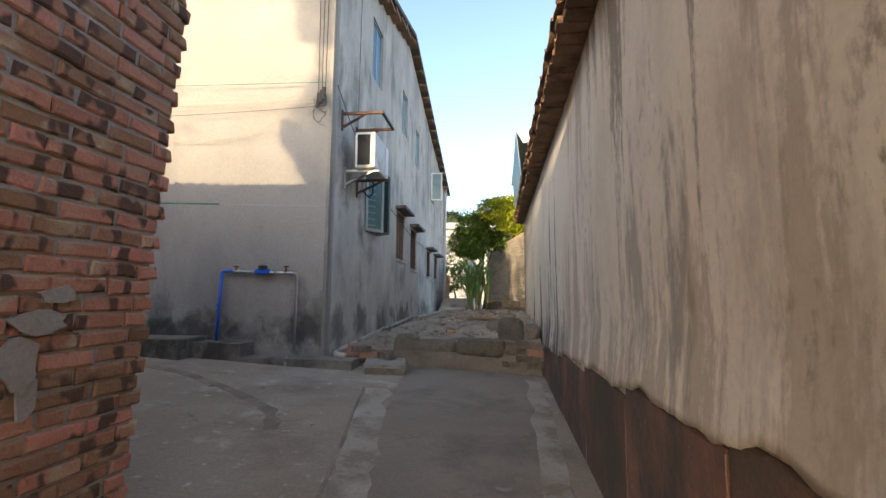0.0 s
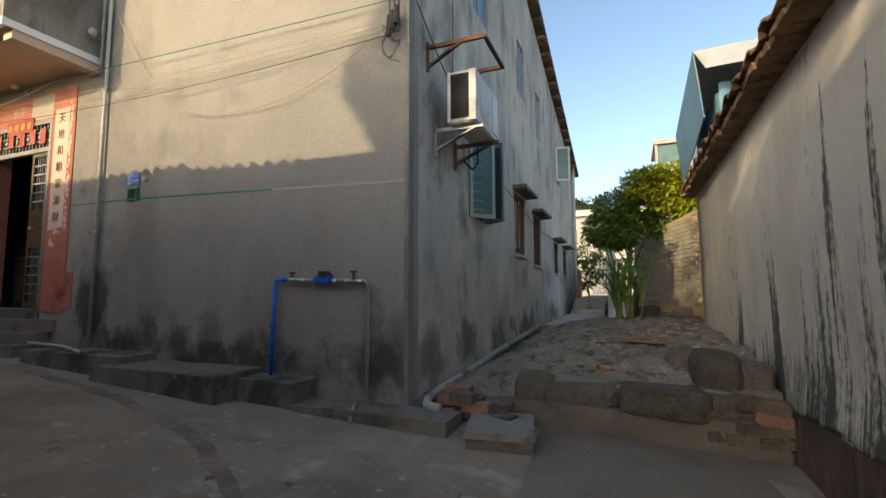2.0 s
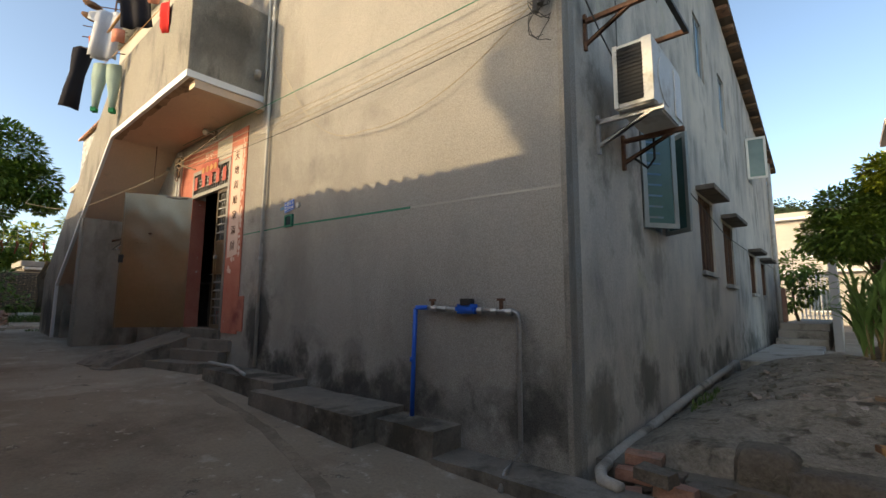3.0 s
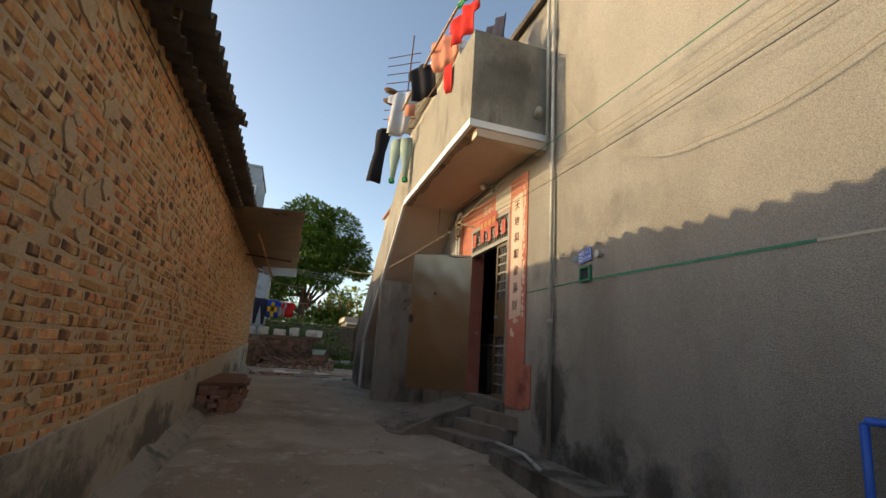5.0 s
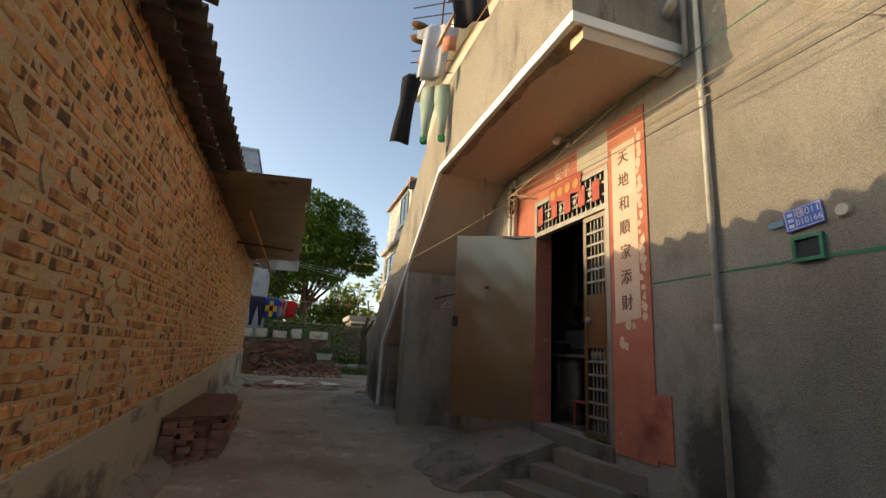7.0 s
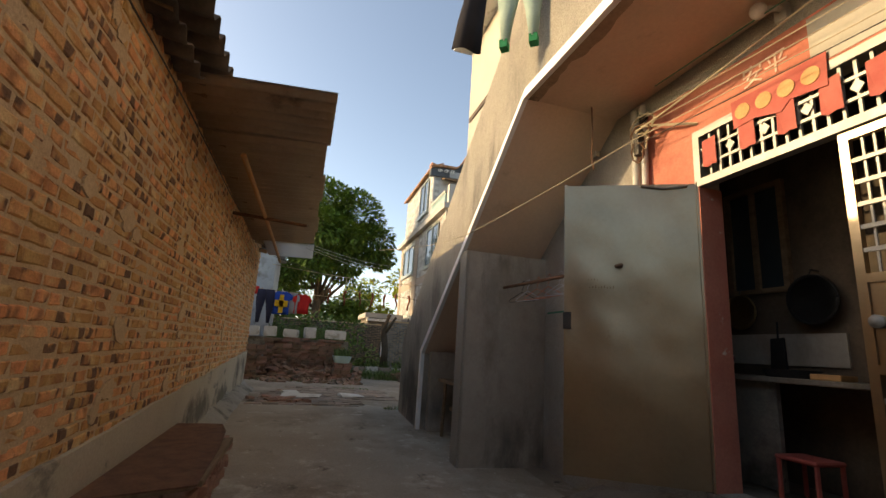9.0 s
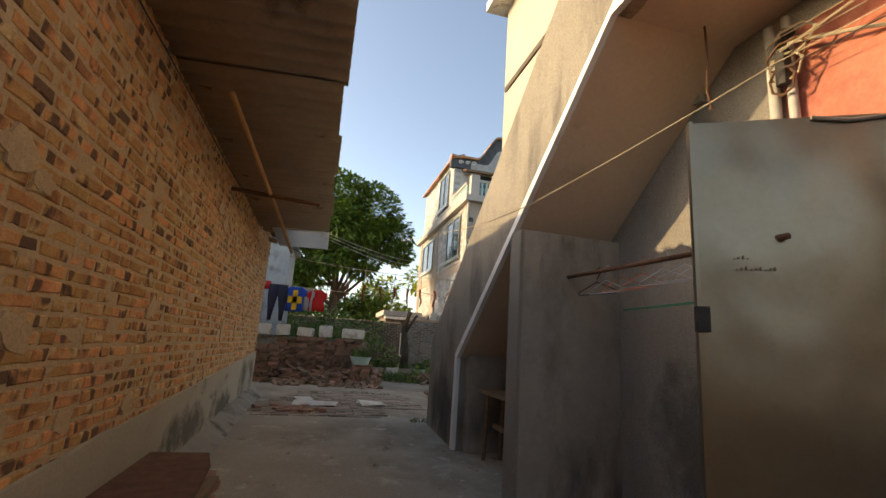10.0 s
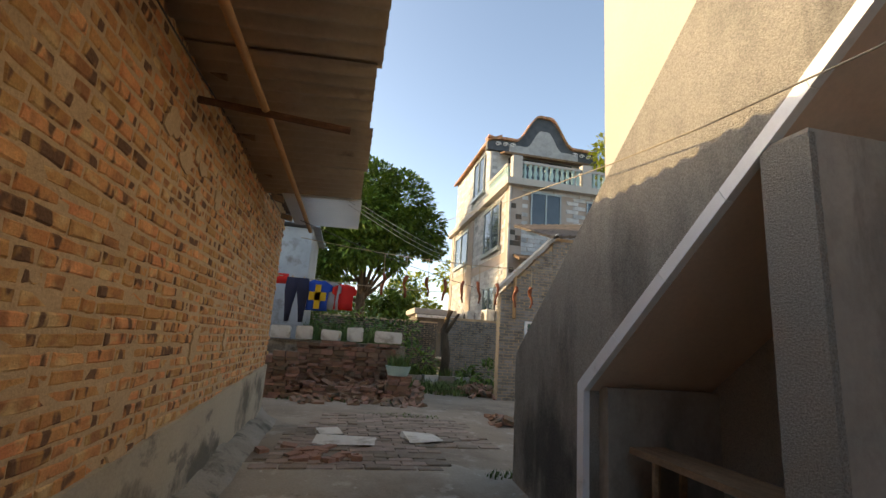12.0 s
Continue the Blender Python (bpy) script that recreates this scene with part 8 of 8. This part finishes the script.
out = [(cy_ + half * t, ear(t)) for t in [-1 + 2 * i / 40 for i in range(41)]]
bm = bmesh.new()
prism(bm, [(-31.6, y, z) for y, z in out] + [(-31.6, cy_ + half, 11.9), (-31.6, cy_ - half, 11.9)], (-0.3, 0, 0))
part("gable", bm, M["slate_paint"], villa, "dark painted curved gable with white scrolls")
bm = bmesh.new()
prism(bm, [(-31.55, cy_ + (y - cy_) * 0.62, 12.0 + (z - 12.05) * 0.66) for y, z in out] + [(-31.55, cy_ + half * 0.62, 11.9), (-31.55, cy_ - half * 0.62, 11.9)], (-0.06, 0, 0))
part("gable_field", bm, M["villa_brick"], villa)
for i in range(40):
    (ya, za), (yb, zb) = out[i], out[i + 1]
    bm = bmesh.new()
    prism(bm, [(-31.45, ya, za), (-31.45, yb, zb), (-31.45, yb, zb + 0.12), (-31.45, ya, za + 0.12)], (-0.6, 0, 0))
    part("coping_tile", bm, M["roof_orange"], villa)
for s in (-1, 1):
    for k in range(3):
        bm = bmesh.new()
        c = Vector((-31.56, cy_ + s * (1.75 + 0.4 * k), 12.28 - 0.02 * k))
        tube(bm, [c + Vector((0, 0.16 * math.cos(t * 0.8) * (1 - t / 14), 0.12 * math.sin(t * 0.8) * (1 - t / 14))) for t in range(11)], 0.025, 5)
        part("scroll", bm, M["white_trim"], villa)
for i in range(18):
    x = -39.2 + i * 0.43
    bm = bmesh.new()
    prism(bm, [(x, VY - 0.25, 12.32), (x, VY + 0.5, 12.62), (x, VY + 0.5, 12.75), (x, VY - 0.25, 12.42)], (0.4, 0, 0))
    part("roof_tile", bm, M["roof_orange"], villa)
bm = bmesh.new()
box(bm, -31.74, -31.6, 10.5, 14.0, 9.2, 11.6)
part("terrace_doors", bm, M["glass_dark"], villa)
bm = bmesh.new()
prism(bm, [(-31.7, 10.0, 11.75), (-31.7, 14.6, 11.75), (-30.9, 14.6, 11.5), (-30.9, 10.0, 11.5)], (0, 0, 0.1))
part("terrace_canopy", bm, M["clay_tile"], villa)
bm = bmesh.new()
prism(bm, [(VX, 9.7, 5.75), (VX, 12.0, 5.75), (VX + 0.8, 12.0, 5.45), (VX + 0.8, 9.7, 5.45)], (0, 0, 0.12))
part("small_canopy", bm, M["clay_tile"], villa)
bm = bmesh.new()
tube(bm, [(VX + 0.08, VY - 0.08, 0.7), (VX + 0.08, VY - 0.08, 8.8)], 0.06, 8)
part("downpipe", bm, M["pvc"], villa)
for k, (x, z) in enumerate(((-33.5, 2.9), (-30.2, 2.8))):
    t = thing("villa_air_conditioner", (x, VY - 0.3, z), "white air conditioner unit on the villa wall", "air conditioner")
    bm = bmesh.new()
    box(bm, x - 0.45, x + 0.45, VY - 0.45, VY - 0.06, z, z + 0.75)
    bevelled(bm, 0.03)
    part("casing", bm, M["ac_white"], t)
    bm = bmesh.new()
    bmesh.ops.create_circle(bm, cap_ends=True, segments=20, radius=0.27, matrix=pose(x - 0.1, VY - 0.455, z + 0.38, 90, 0, 0))
    part("fan_grille", bm, M["iron_dark"], t)


# low houses and walls in front of the villa
def course_wall(name, p, q, z0, z1, mat, label, brick=(0.26, 0.075), seed=1, z1b=None):
    """A wall from p to q whose courses stand proud of a core; its top may slope."""
    p, q = Vector((*p, 0)), Vector((*q, 0))
    d = (q - p).normalized()
    n = Vector((d.y, -d.x, 0))
    ln = (q - p).length
    z1b = z1 if z1b is None else z1b
    t = thing(name, (p.x, p.y, z0), label, "wall", kind="structure")
    bm = bmesh.new()
    prism(bm, [tuple(p + Vector((0, 0, z0))), tuple(q + Vector((0, 0, z0))), tuple(q + Vector((0, 0, z1b))), tuple(p + Vector((0, 0, z1)))], tuple(n * -0.25))
    part("core", bm, M["mortar"], t)
    verts, faces = [], []
    rnd = random.Random(seed)
    z, r = z0, 0
    while z < max(z1, z1b) - brick[1]:
        s = -(r % 2) * brick[0] / 2
        while s < ln:
            a, b = max(0, s), min(ln, s + brick[0] - 0.012)
            top = z1 + (z1b - z1) * (a + b) / 2 / ln
            if b - a > 0.05 and z + brick[1] < top:
                c = p + d * (a + b) / 2
                loose_box(verts, faces, Matrix.Translation((c.x, c.y, z)) @ Matrix.Rotation(math.atan2(d.y, d.x), 4, "Z"), b - a, 0.03 + rnd.uniform(0, 0.012), brick[1] - 0.012)
            s += brick[0]
        z += brick[1]
        r += 1
    stuff("brickwork", verts, faces, mat, "", "", t)
    return t


course_wall("yard_wall", (-26.0, 6.5), (-26.0, 9.4), 0.6, 2.85, M["grey_brick"], "grey brick yard wall below the villa", seed=2)
course_wall("yard_wall", (-28.0, 0.0), (-28.0, 6.6), 0.6, 2.75, M["stone_dark"], "dark mossy yard wall under the trees", seed=3)
course_wall("low_house", (-21.6, 6.95), (-21.6, 8.35), 0.6, 3.3, M["grey_brick"], "grey brick gable wall of a low house", seed=4, z1b=4.75)
course_wall("low_house", (-21.6, 8.36), (-21.6, 11.5), 0.6, 4.95, M["grey_brick"], "grey brick wall of a low tiled house", seed=5)
lw = thing("low_house_window", (-21.55, 7.9, 1.6), "pale framed window in the low brick house", "window")
bm = bmesh.new()
box(bm, -21.58, -21.54, 7.65, 8.1, 1.7, 2.6)
part("pane", bm, M["shutter_glass"], lw)
bm = bmesh.new()
for (a, b, c, dd) in ((7.6, 7.66, 1.65, 2.65), (8.08, 8.14, 1.65, 2.65), (7.66, 8.08, 2.59, 2.65), (7.66, 8.08, 1.65, 1.71)):
    box(bm, -21.58, -21.5, a, b, c, dd)
part("frame", bm, M["white_trim"], lw)
lr = thing("low_house_roof", (-21.8, 9.5, 4.7), "brown tiled roof of the low brick house", "roof")
for i in range(14):
    bm = bmesh.new()
    y = 8.3 + 0.25 * i
    prism(bm, [(-21.45, y, 4.88 + 0.03 * i), (-21.45, y + 0.27, 4.95 + 0.03 * i), (-24.5, y + 0.27, 6.0 + 0.03 * i), (-24.5, y, 5.93 + 0.03 * i)], (0, 0, 0.07))
    part("tile_row", bm, M["sheet_roof"], lr)
bm = bmesh.new()
prism(bm, [(-21.45, 6.8, 3.30), (-21.45, 8.45, 4.95), (-21.45, 8.45, 5.06), (-21.45, 6.8, 3.42)], (-0.4, 0, 0))
part("verge", bm, M["concrete_light"], lr)
hut = plain_house("hut", -39.5, -36.0, 7.0, 9.0, 3.5, M["concrete_dark"], "small flat-roofed hut among the trees", 1, 1, face="x")
bm = bmesh.new()
tube(bm, [(-24.8, 6.25, 0.6), (-24.75, 6.3, 1.6), (-24.85, 6.2, 2.4), (-24.7, 6.35, 3.0)], 0.16, 9, 0.09)
tube(bm, [(-24.8, 6.25, 2.3), (-24.6, 6.6, 2.9)], 0.08, 7, 0.04)
solo("bare_tree_trunk", bm, M["bark"], "bare twisted tree trunk in front of the villa", "tree", smooth=True)
bm = bmesh.new()
tube(bm, [(-21.53, 7.3, 2.7), (-21.53, 7.3, 3.9)], 0.05, 8)
solo("pole", bm, M["bamboo"], "short wooden pole on the low house", "pole")

# ---- patches, tracks and cracks of the lane ----
def lane_band(name, line, width, mat, label, lift=0.006, wobble=0.3, seed=0):
    """A thin band of another cement laid along a line of the lane."""
    bm = bmesh.new()
    pts = []
    for (a, b), (c, d) in zip(line, line[1:]):
        for k in range(8):
            pts.append(Vector((a + (c - a) * k / 8, b + (d - b) * k / 8, 0)))
    pts.append(Vector((*line[-1], 0)))
    prev = None
    for k, p in enumerate(pts):
        d = (pts[min(k + 1, len(pts) - 1)] - pts[max(k - 1, 0)]).normalized()
        n = Vector((-d.y, d.x, 0))
        w1 = width * (1 + wobble * noise.noise((k * 0.35, seed, 0)))
        w2 = width * (1 + wobble * noise.noise((k * 0.35, seed + 9, 0)))
        cur = []
        for q in (p + n * w1, p - n * w2):
            z = ground_z(q.x, q.y) + 0.012 * noise.noise((q.x * 0.9, q.y * 0.9, 0)) + lift
            cur.append((bm.verts.new((q.x, q.y, z)), bm.verts.new((q.x, q.y, z - 0.03))))
        if prev:
            bm.faces.new((prev[0][0], prev[1][0], cur[1][0], cur[0][0]))
            bm.faces.new((prev[0][1], prev[0][0], cur[0][0], cur[0][1]))
            bm.faces.new((prev[1][0], prev[1][1], cur[1][1], cur[1][0]))
        prev = cur
    return solo(name, bm, mat, label, "pavement", kind="structure")


M["patch_cement"] = material("patch_cement", (0.38, 0.325, 0.255), (0.45, 0.39, 0.315), 2.0, 45, 0.92, bump=0.4, fine_amount=0.25, spots=[((0.27, 0.225, 0.17), 2.6, (0.47, 0.60), (1, 1, 1))])
M["track_dirt"] = material("track_dirt", (0.19, 0.15, 0.11), (0.25, 0.20, 0.15), 2.0, 45, 0.95, bump=0.4, fine_amount=0.3, spots=[((0.33, 0.27, 0.20), 2.6, (0.45, 0.62), (1, 1, 1))])
lane_band("cement_strip", [(-0.62, 1.5), (-0.70, 2.3), (-0.84, 3.0), (-1.02, 3.9), (-1.2, 4.85)], 0.125, M["patch_cement"], "pale cement patch strip down the lane", wobble=0.6)
lane_band("lane_crack", [(-0.76, 1.5), (-0.85, 2.3), (-0.98, 3.0), (-1.17, 3.9), (-1.35, 4.85)], 0.012, M["track_dirt"], "dark crack along the cement strip", lift=0.007, wobble=0.8, seed=3)
lane_band("wheel_track", [(-6.8, 5.35), (-5.4, 5.2), (-4.4, 5.02), (-3.5, 4.8), (-2.75, 4.42), (-2.2, 4.05), (-1.85, 3.75), (-1.6, 3.3)], 0.055, M["track_dirt"], "curved dark wheel track across the lane", lift=0.003, wobble=0.7, seed=5)
lane_band("cement_strip", [(0.42, 2.2), (0.46, 3.4), (0.5, 4.6), (0.52, 6.0)], 0.09, M["patch_cement"], "pale cement margin along the white wall", wobble=0.7, seed=7)

# smooth dark cement laid between the pale strip and the alley wall
bm = bmesh.new()
cols = []
for i in range(19):
    col = []
    for j in range(41):
        y = 1.2 + 5.2 * j / 40
        left = -0.72 - 0.10 * (y - 1.2) + 0.05 * noise.noise((y * 2.0, 3, 0))
        x = left + (0.60 - left) * i / 18
        z = ground_z(x, y) + 0.012 * noise.noise((x * 0.9, y * 0.9, 0)) + 0.004
        col.append(bm.verts.new((x, y, z - (0.03 if i in (0, 18) or j in (0, 40) else 0.0))))
    cols.append(col)
for a, b in zip(cols, cols[1:]):
    for j in range(40):
        bm.faces.new((a[j], b[j], b[j + 1], a[j + 1]))
M["dark_cement"] = material("dark_cement", (0.235, 0.192, 0.148), (0.30, 0.25, 0.195), 0.9, 45, 0.85, bump=0.3, fine_amount=0.2, spots=[((0.185, 0.15, 0.115), 1.2, (0.50, 0.66), (1, 1, 1)), ((0.34, 0.295, 0.24), 5.0, (0.64, 0.72), (1, 1, 1))])
solo("alley_apron", bm, M["dark_cement"], "smooth dark cement apron beside the white wall", "pavement", kind="structure", smooth=True)
# a paler sheet added over the western half of the lane to brighten its shade
bm = bmesh.new()
cols = []
for i in range(61):
    x = -15.6 + 8.4 * i / 60
    col = []
    for j in range(25):
        y = 2.12 + (5.86 - 2.12) * j / 24
        xx = x + (0.35 * noise.noise((y * 0.9, 2, 0)) + 0.12 * noise.noise((y * 4, 5, 0))) * (smooth01(-8.6, -7.2, x) + smooth01(-14.4, -15.6, x))
        z = ground_z(xx, y) + 0.012 * noise.noise((xx * 0.9, y * 0.9, 0)) + 0.006
        col.append(bm.verts.new((xx, y, z - (0.03 if i in (0, 60) or j in (0, 24) else 0.0))))
    cols.append(col)
for a, b in zip(cols, cols[1:]):
    for j in range(24):
        bm.faces.new((a[j], b[j], b[j + 1], a[j + 1]))
M["bright_lane_cement"] = material("bright_lane_cement", (0.36, 0.305, 0.235), (0.46, 0.40, 0.315), 0.9, 45, 0.9, bump=0.4, fine_amount=0.22,
                            spots=[((0.27, 0.22, 0.165), 0.8, (0.48, 0.66), (1, 1, 1)), ((0.54, 0.475, 0.385), 2.4, (0.58, 0.68), (1, 1, 1)), ((0.17, 0.14, 0.105), 3.5, (0.62, 0.70), (1, 1, 1)), ((0.56, 0.50, 0.41), 9.0, (0.63, 0.68), (1, 1, 1))])
solo("lane_slab", bm, M["bright_lane_cement"], "worn concrete sheet, coloured paler to brighten the west lane", "pavement", kind="structure", smooth=True)

# ---- paving bricks at the lane end ----
paving = thing("brick_paving", (-17.0, 3.8, 0.66), "patch of worn loose paving bricks set in the lane", "pavement", kind="structure")
random.seed(50)
pb = []
for k in range(6):
    bm = bmesh.new()
    obox(bm, Matrix.Identity(4), 0.135, 0.266, 0.05, 0.004)
    bevelled(bm, 0.007)
    pb.append(mesh_of(bm, "brick", M["paving_brick"]))
M["paving_brick"].name = "paving_brick"
count = 0
for i in range(24):
    for j in range(12):
        x = -15.35 - 0.142 * i
        y = 2.2 + 0.275 * j + 0.13 * (i % 2)
        edge = 0.25 * noise.noise((x * 1.1, y * 1.1, 4))
        if not (2.45 + edge + 0.25 * max(0, -16.2 - x) < y < 5.15 + edge) or (x > -16.3 + edge and y > 4.3) or (x < -18.2 and y > 4.6) or random.random() < 0.06:
            continue
        ob = new("brick", pb[random.randrange(6)])
        ob.parent = paving
        ob.matrix_basis = Matrix.Translation(-ORIGIN[paving]) @ pose(x + random.uniform(-0.012, 0.012), y + random.uniform(-0.012, 0.012), ground_z(x, y) - 0.040 + random.uniform(0, 0.014), random.uniform(-2, 2), random.uniform(-2, 2), random.uniform(-4, 4))
        count += 1
for (x, y, a, b, ang) in ((-16.7, 4.25, 0.5, 0.42, 8), (-16.4, 3.25, 0.35, 0.75, -12), (-16.9, 3.05, 0.3, 0.3, 20)):
    bm = bmesh.new()
    obox(bm, pose(x, y, ground_z(x, y) + 0.022, 2, 2, ang), a, b, 0.025, 0.03)
    solo("pale_slab", bm, M["foam"], "broken pale slab lying on the paving", "slab", group="pale slabs")
random.seed(51)
for k in range(16):
    x, y = -15.5 - random.uniform(0, 0.6), 2.35 + random.uniform(0, 1.1)
    bm = bmesh.new()
    obox(bm, pose(x, y, ground_z(x, y), random.uniform(-9, 9), random.uniform(-9, 9), random.uniform(0, 180)), random.uniform(0.1, 0.24), 0.11, 0.05, 0.006)
    solo("loose_brick", bm, M["old_brick"], "loose broken brick on the lane", "brick", group="loose bricks")

# ---- bricks of the brick house ----
random.seed(60)
M["brick"].name = "brick"


def rough_brick(verts, faces, m, ln, d, h, side=1):
    """A hand-made brick with a worn, uneven outline; its seen face lies at local y = side * d / 2."""
    rim = []
    for x, z in ((-0.5, 0), (-0.17, 0), (0.2, 0), (0.5, 0), (0.5, 1), (0.15, 1), (-0.2, 1), (-0.5, 1)):
        e = 0.0065 if abs(x) == 0.5 else 0.0035
        rim.append((x * ln + random.uniform(-e, e), z * h + random.uniform(-e, e)))
    cx, cz = 0.0, h / 2
    o = len(verts)
    for inset, y in ((0.009, d / 2), (0.0, d / 2 - 0.008), (0.0, -d / 2)):
        for x, z in rim:
            dx, dz = cx - x, cz - z
            verts.append(tuple(m @ Vector((x + math.copysign(min(inset, abs(dx)), dx), side * (y + (random.uniform(-0.002, 0.002) if inset else 0)), z + math.copysign(inset, dz)))))
    faces.append(tuple(o + i for i in range(8))[::-side])
    for r in (0, 8):
        for i in range(8):
            k = (i + 1) % 8
            faces.append((o + r + i, o + r + k, o + r + 8 + k, o + r + 8 + i)[::side])


def brick_mesh(ln, d, h, mat="brick", side=1):
    verts, faces = [], []
    rough_brick(verts, faces, Matrix.Identity(4), ln, d, h, side)
    me = bpy.data.meshes.new("brick")
    me.from_pydata(verts, [], faces)
    me.materials.append(M[mat])
    return me


stretch = [brick_mesh(0.25, 0.07, 0.061) for _ in range(10)]
heads = [brick_mesh(0.118, 0.07, 0.061) for _ in range(8)]
rest_v, rest_f = [], []
COURSE = 0.0755
for r in range(46):
    z = 0.55 + r * COURSE
    x = BX1 - random.uniform(0.0, 0.02)
    while x > BX0 + 0.1:
        ln = random.uniform(0.108, 0.122) if random.random() < 0.45 else random.uniform(0.228, 0.25)
        c = x - ln / 2
        zz = z + 0.012 * noise.noise((c * 0.5, r * 0.2, 0)) + random.uniform(-0.003, 0.003)
        if zz > plinth_z(c) - 0.05 - (0.5 if c > -4.8 else 0) and zz < 3.66:
            m = pose(c, BY - 0.038 + random.uniform(-0.003, 0.006), zz, random.uniform(-2, 2), random.uniform(-1.2, 1.2), random.uniform(-2, 2))
            if -12.6 < c < -10.1 and 1.15 < zz < 2.6:
                ob = new("brick", random.choice(stretch if ln > 0.2 else heads))
                ob.parent = north_wall
                ob.matrix_basis = Matrix.Translation(-ORIGIN[north_wall]) @ m
            else:
                rough_brick(rest_v, rest_f, m, ln, 0.07, 0.061)
        x -= ln + random.uniform(0.009, 0.021)
stuff("brickwork", rest_v, rest_f, M["brick_rest"], "mottled orange fired bricks", "", north_wall)
stretch = [brick_mesh(0.25, 0.07, 0.063, "brick_red", -1) for _ in range(10)]
heads = [brick_mesh(0.118, 0.07, 0.063, "brick_red", -1) for _ in range(8)]
rest_v, rest_f = [], []
for r in range(58):
    z = -0.45 + r * COURSE
    y = BY + 0.01 + (0.02 if r % 2 else -0.01)
    lean = -0.045 + 0.062 * z
    k = 0
    while y > -3.0:
        ln = (0.118 if (r % 2 and k == 0) or random.random() < 0.12 else 0.25)
        c = y - ln / 2
        m = pose(BX1 - 0.02 + lean + random.uniform(-0.006, 0.006), c, z + random.uniform(-0.003, 0.003), random.uniform(-1, 1), random.uniform(-1, 1), 90 + random.uniform(-1.5, 1.5))
        if z > 3.52:
            pass
        elif c > 0.75 and z < 3.0:
            ob = new("brick", random.choice(stretch if ln > 0.2 else heads))
            ob.parent = east_wall
            ob.matrix_basis = Matrix.Translation(-ORIGIN[east_wall]) @ m
        else:
            rough_brick(rest_v, rest_f, m, ln, 0.07, 0.063, -1)
        y -= ln + random.uniform(0.009, 0.016)
        k += 1
stuff("brickwork", rest_v, rest_f, M["brick_red_rest"], "mottled red fired bricks", "", east_wall)
rnd = random.Random(4)
for (y, z, a, b) in ((1.74, 2.40, 0.06, 0.12), (1.62, 2.56, 0.09, 0.06), (1.46, 0.80, 0.11, 0.05), (1.40, 0.66, 0.08, 0.10), (1.52, 0.9, 0.08, 0.04), (1.45, 0.52, 0.05, 0.09)):
    bm = bmesh.new()
    lean = -0.045 + 0.062 * z
    prism(bm, [(BX1 + 0.012 + lean, y + a * math.cos(t) * rnd.uniform(0.7, 1.2), z + b * math.sin(t) * rnd.uniform(0.7, 1.2)) for t in (math.tau * q / 11 for q in range(11))], (0.012, 0, 0))
    part("mortar_smear", bm, M["grey_mortar"], east_wall)
for k in range(90):
    x, z = (rnd.uniform(-15.5, -4.0), rnd.uniform(1.1, 3.4)) if k % 3 else (rnd.uniform(-8.5, -3.5), rnd.uniform(1.0, 2.6))
    a, b = rnd.uniform(0.03, 0.11), rnd.uniform(0.03, 0.09)
    tilt_s, ph = rnd.uniform(-0.8, 0.8), rnd.uniform(0, 40)
    bm = bmesh.new()
    rim = []
    for q in range(18):
        t = math.tau * q / 18
        r = 1 + 0.55 * noise.noise((math.cos(t) * 1.7 + ph, math.sin(t) * 1.7, 0))
        u, v = a * math.cos(t) * r, b * math.sin(t) * r
        rim.append((x + u + tilt_s * v, BY - 0.004, z + v - 0.4 * tilt_s * u))
    prism(bm, rim, (0, 0.009 + rnd.uniform(0, 0.006), 0))
    part("mortar_smear", bm, M["mortar"], north_wall)
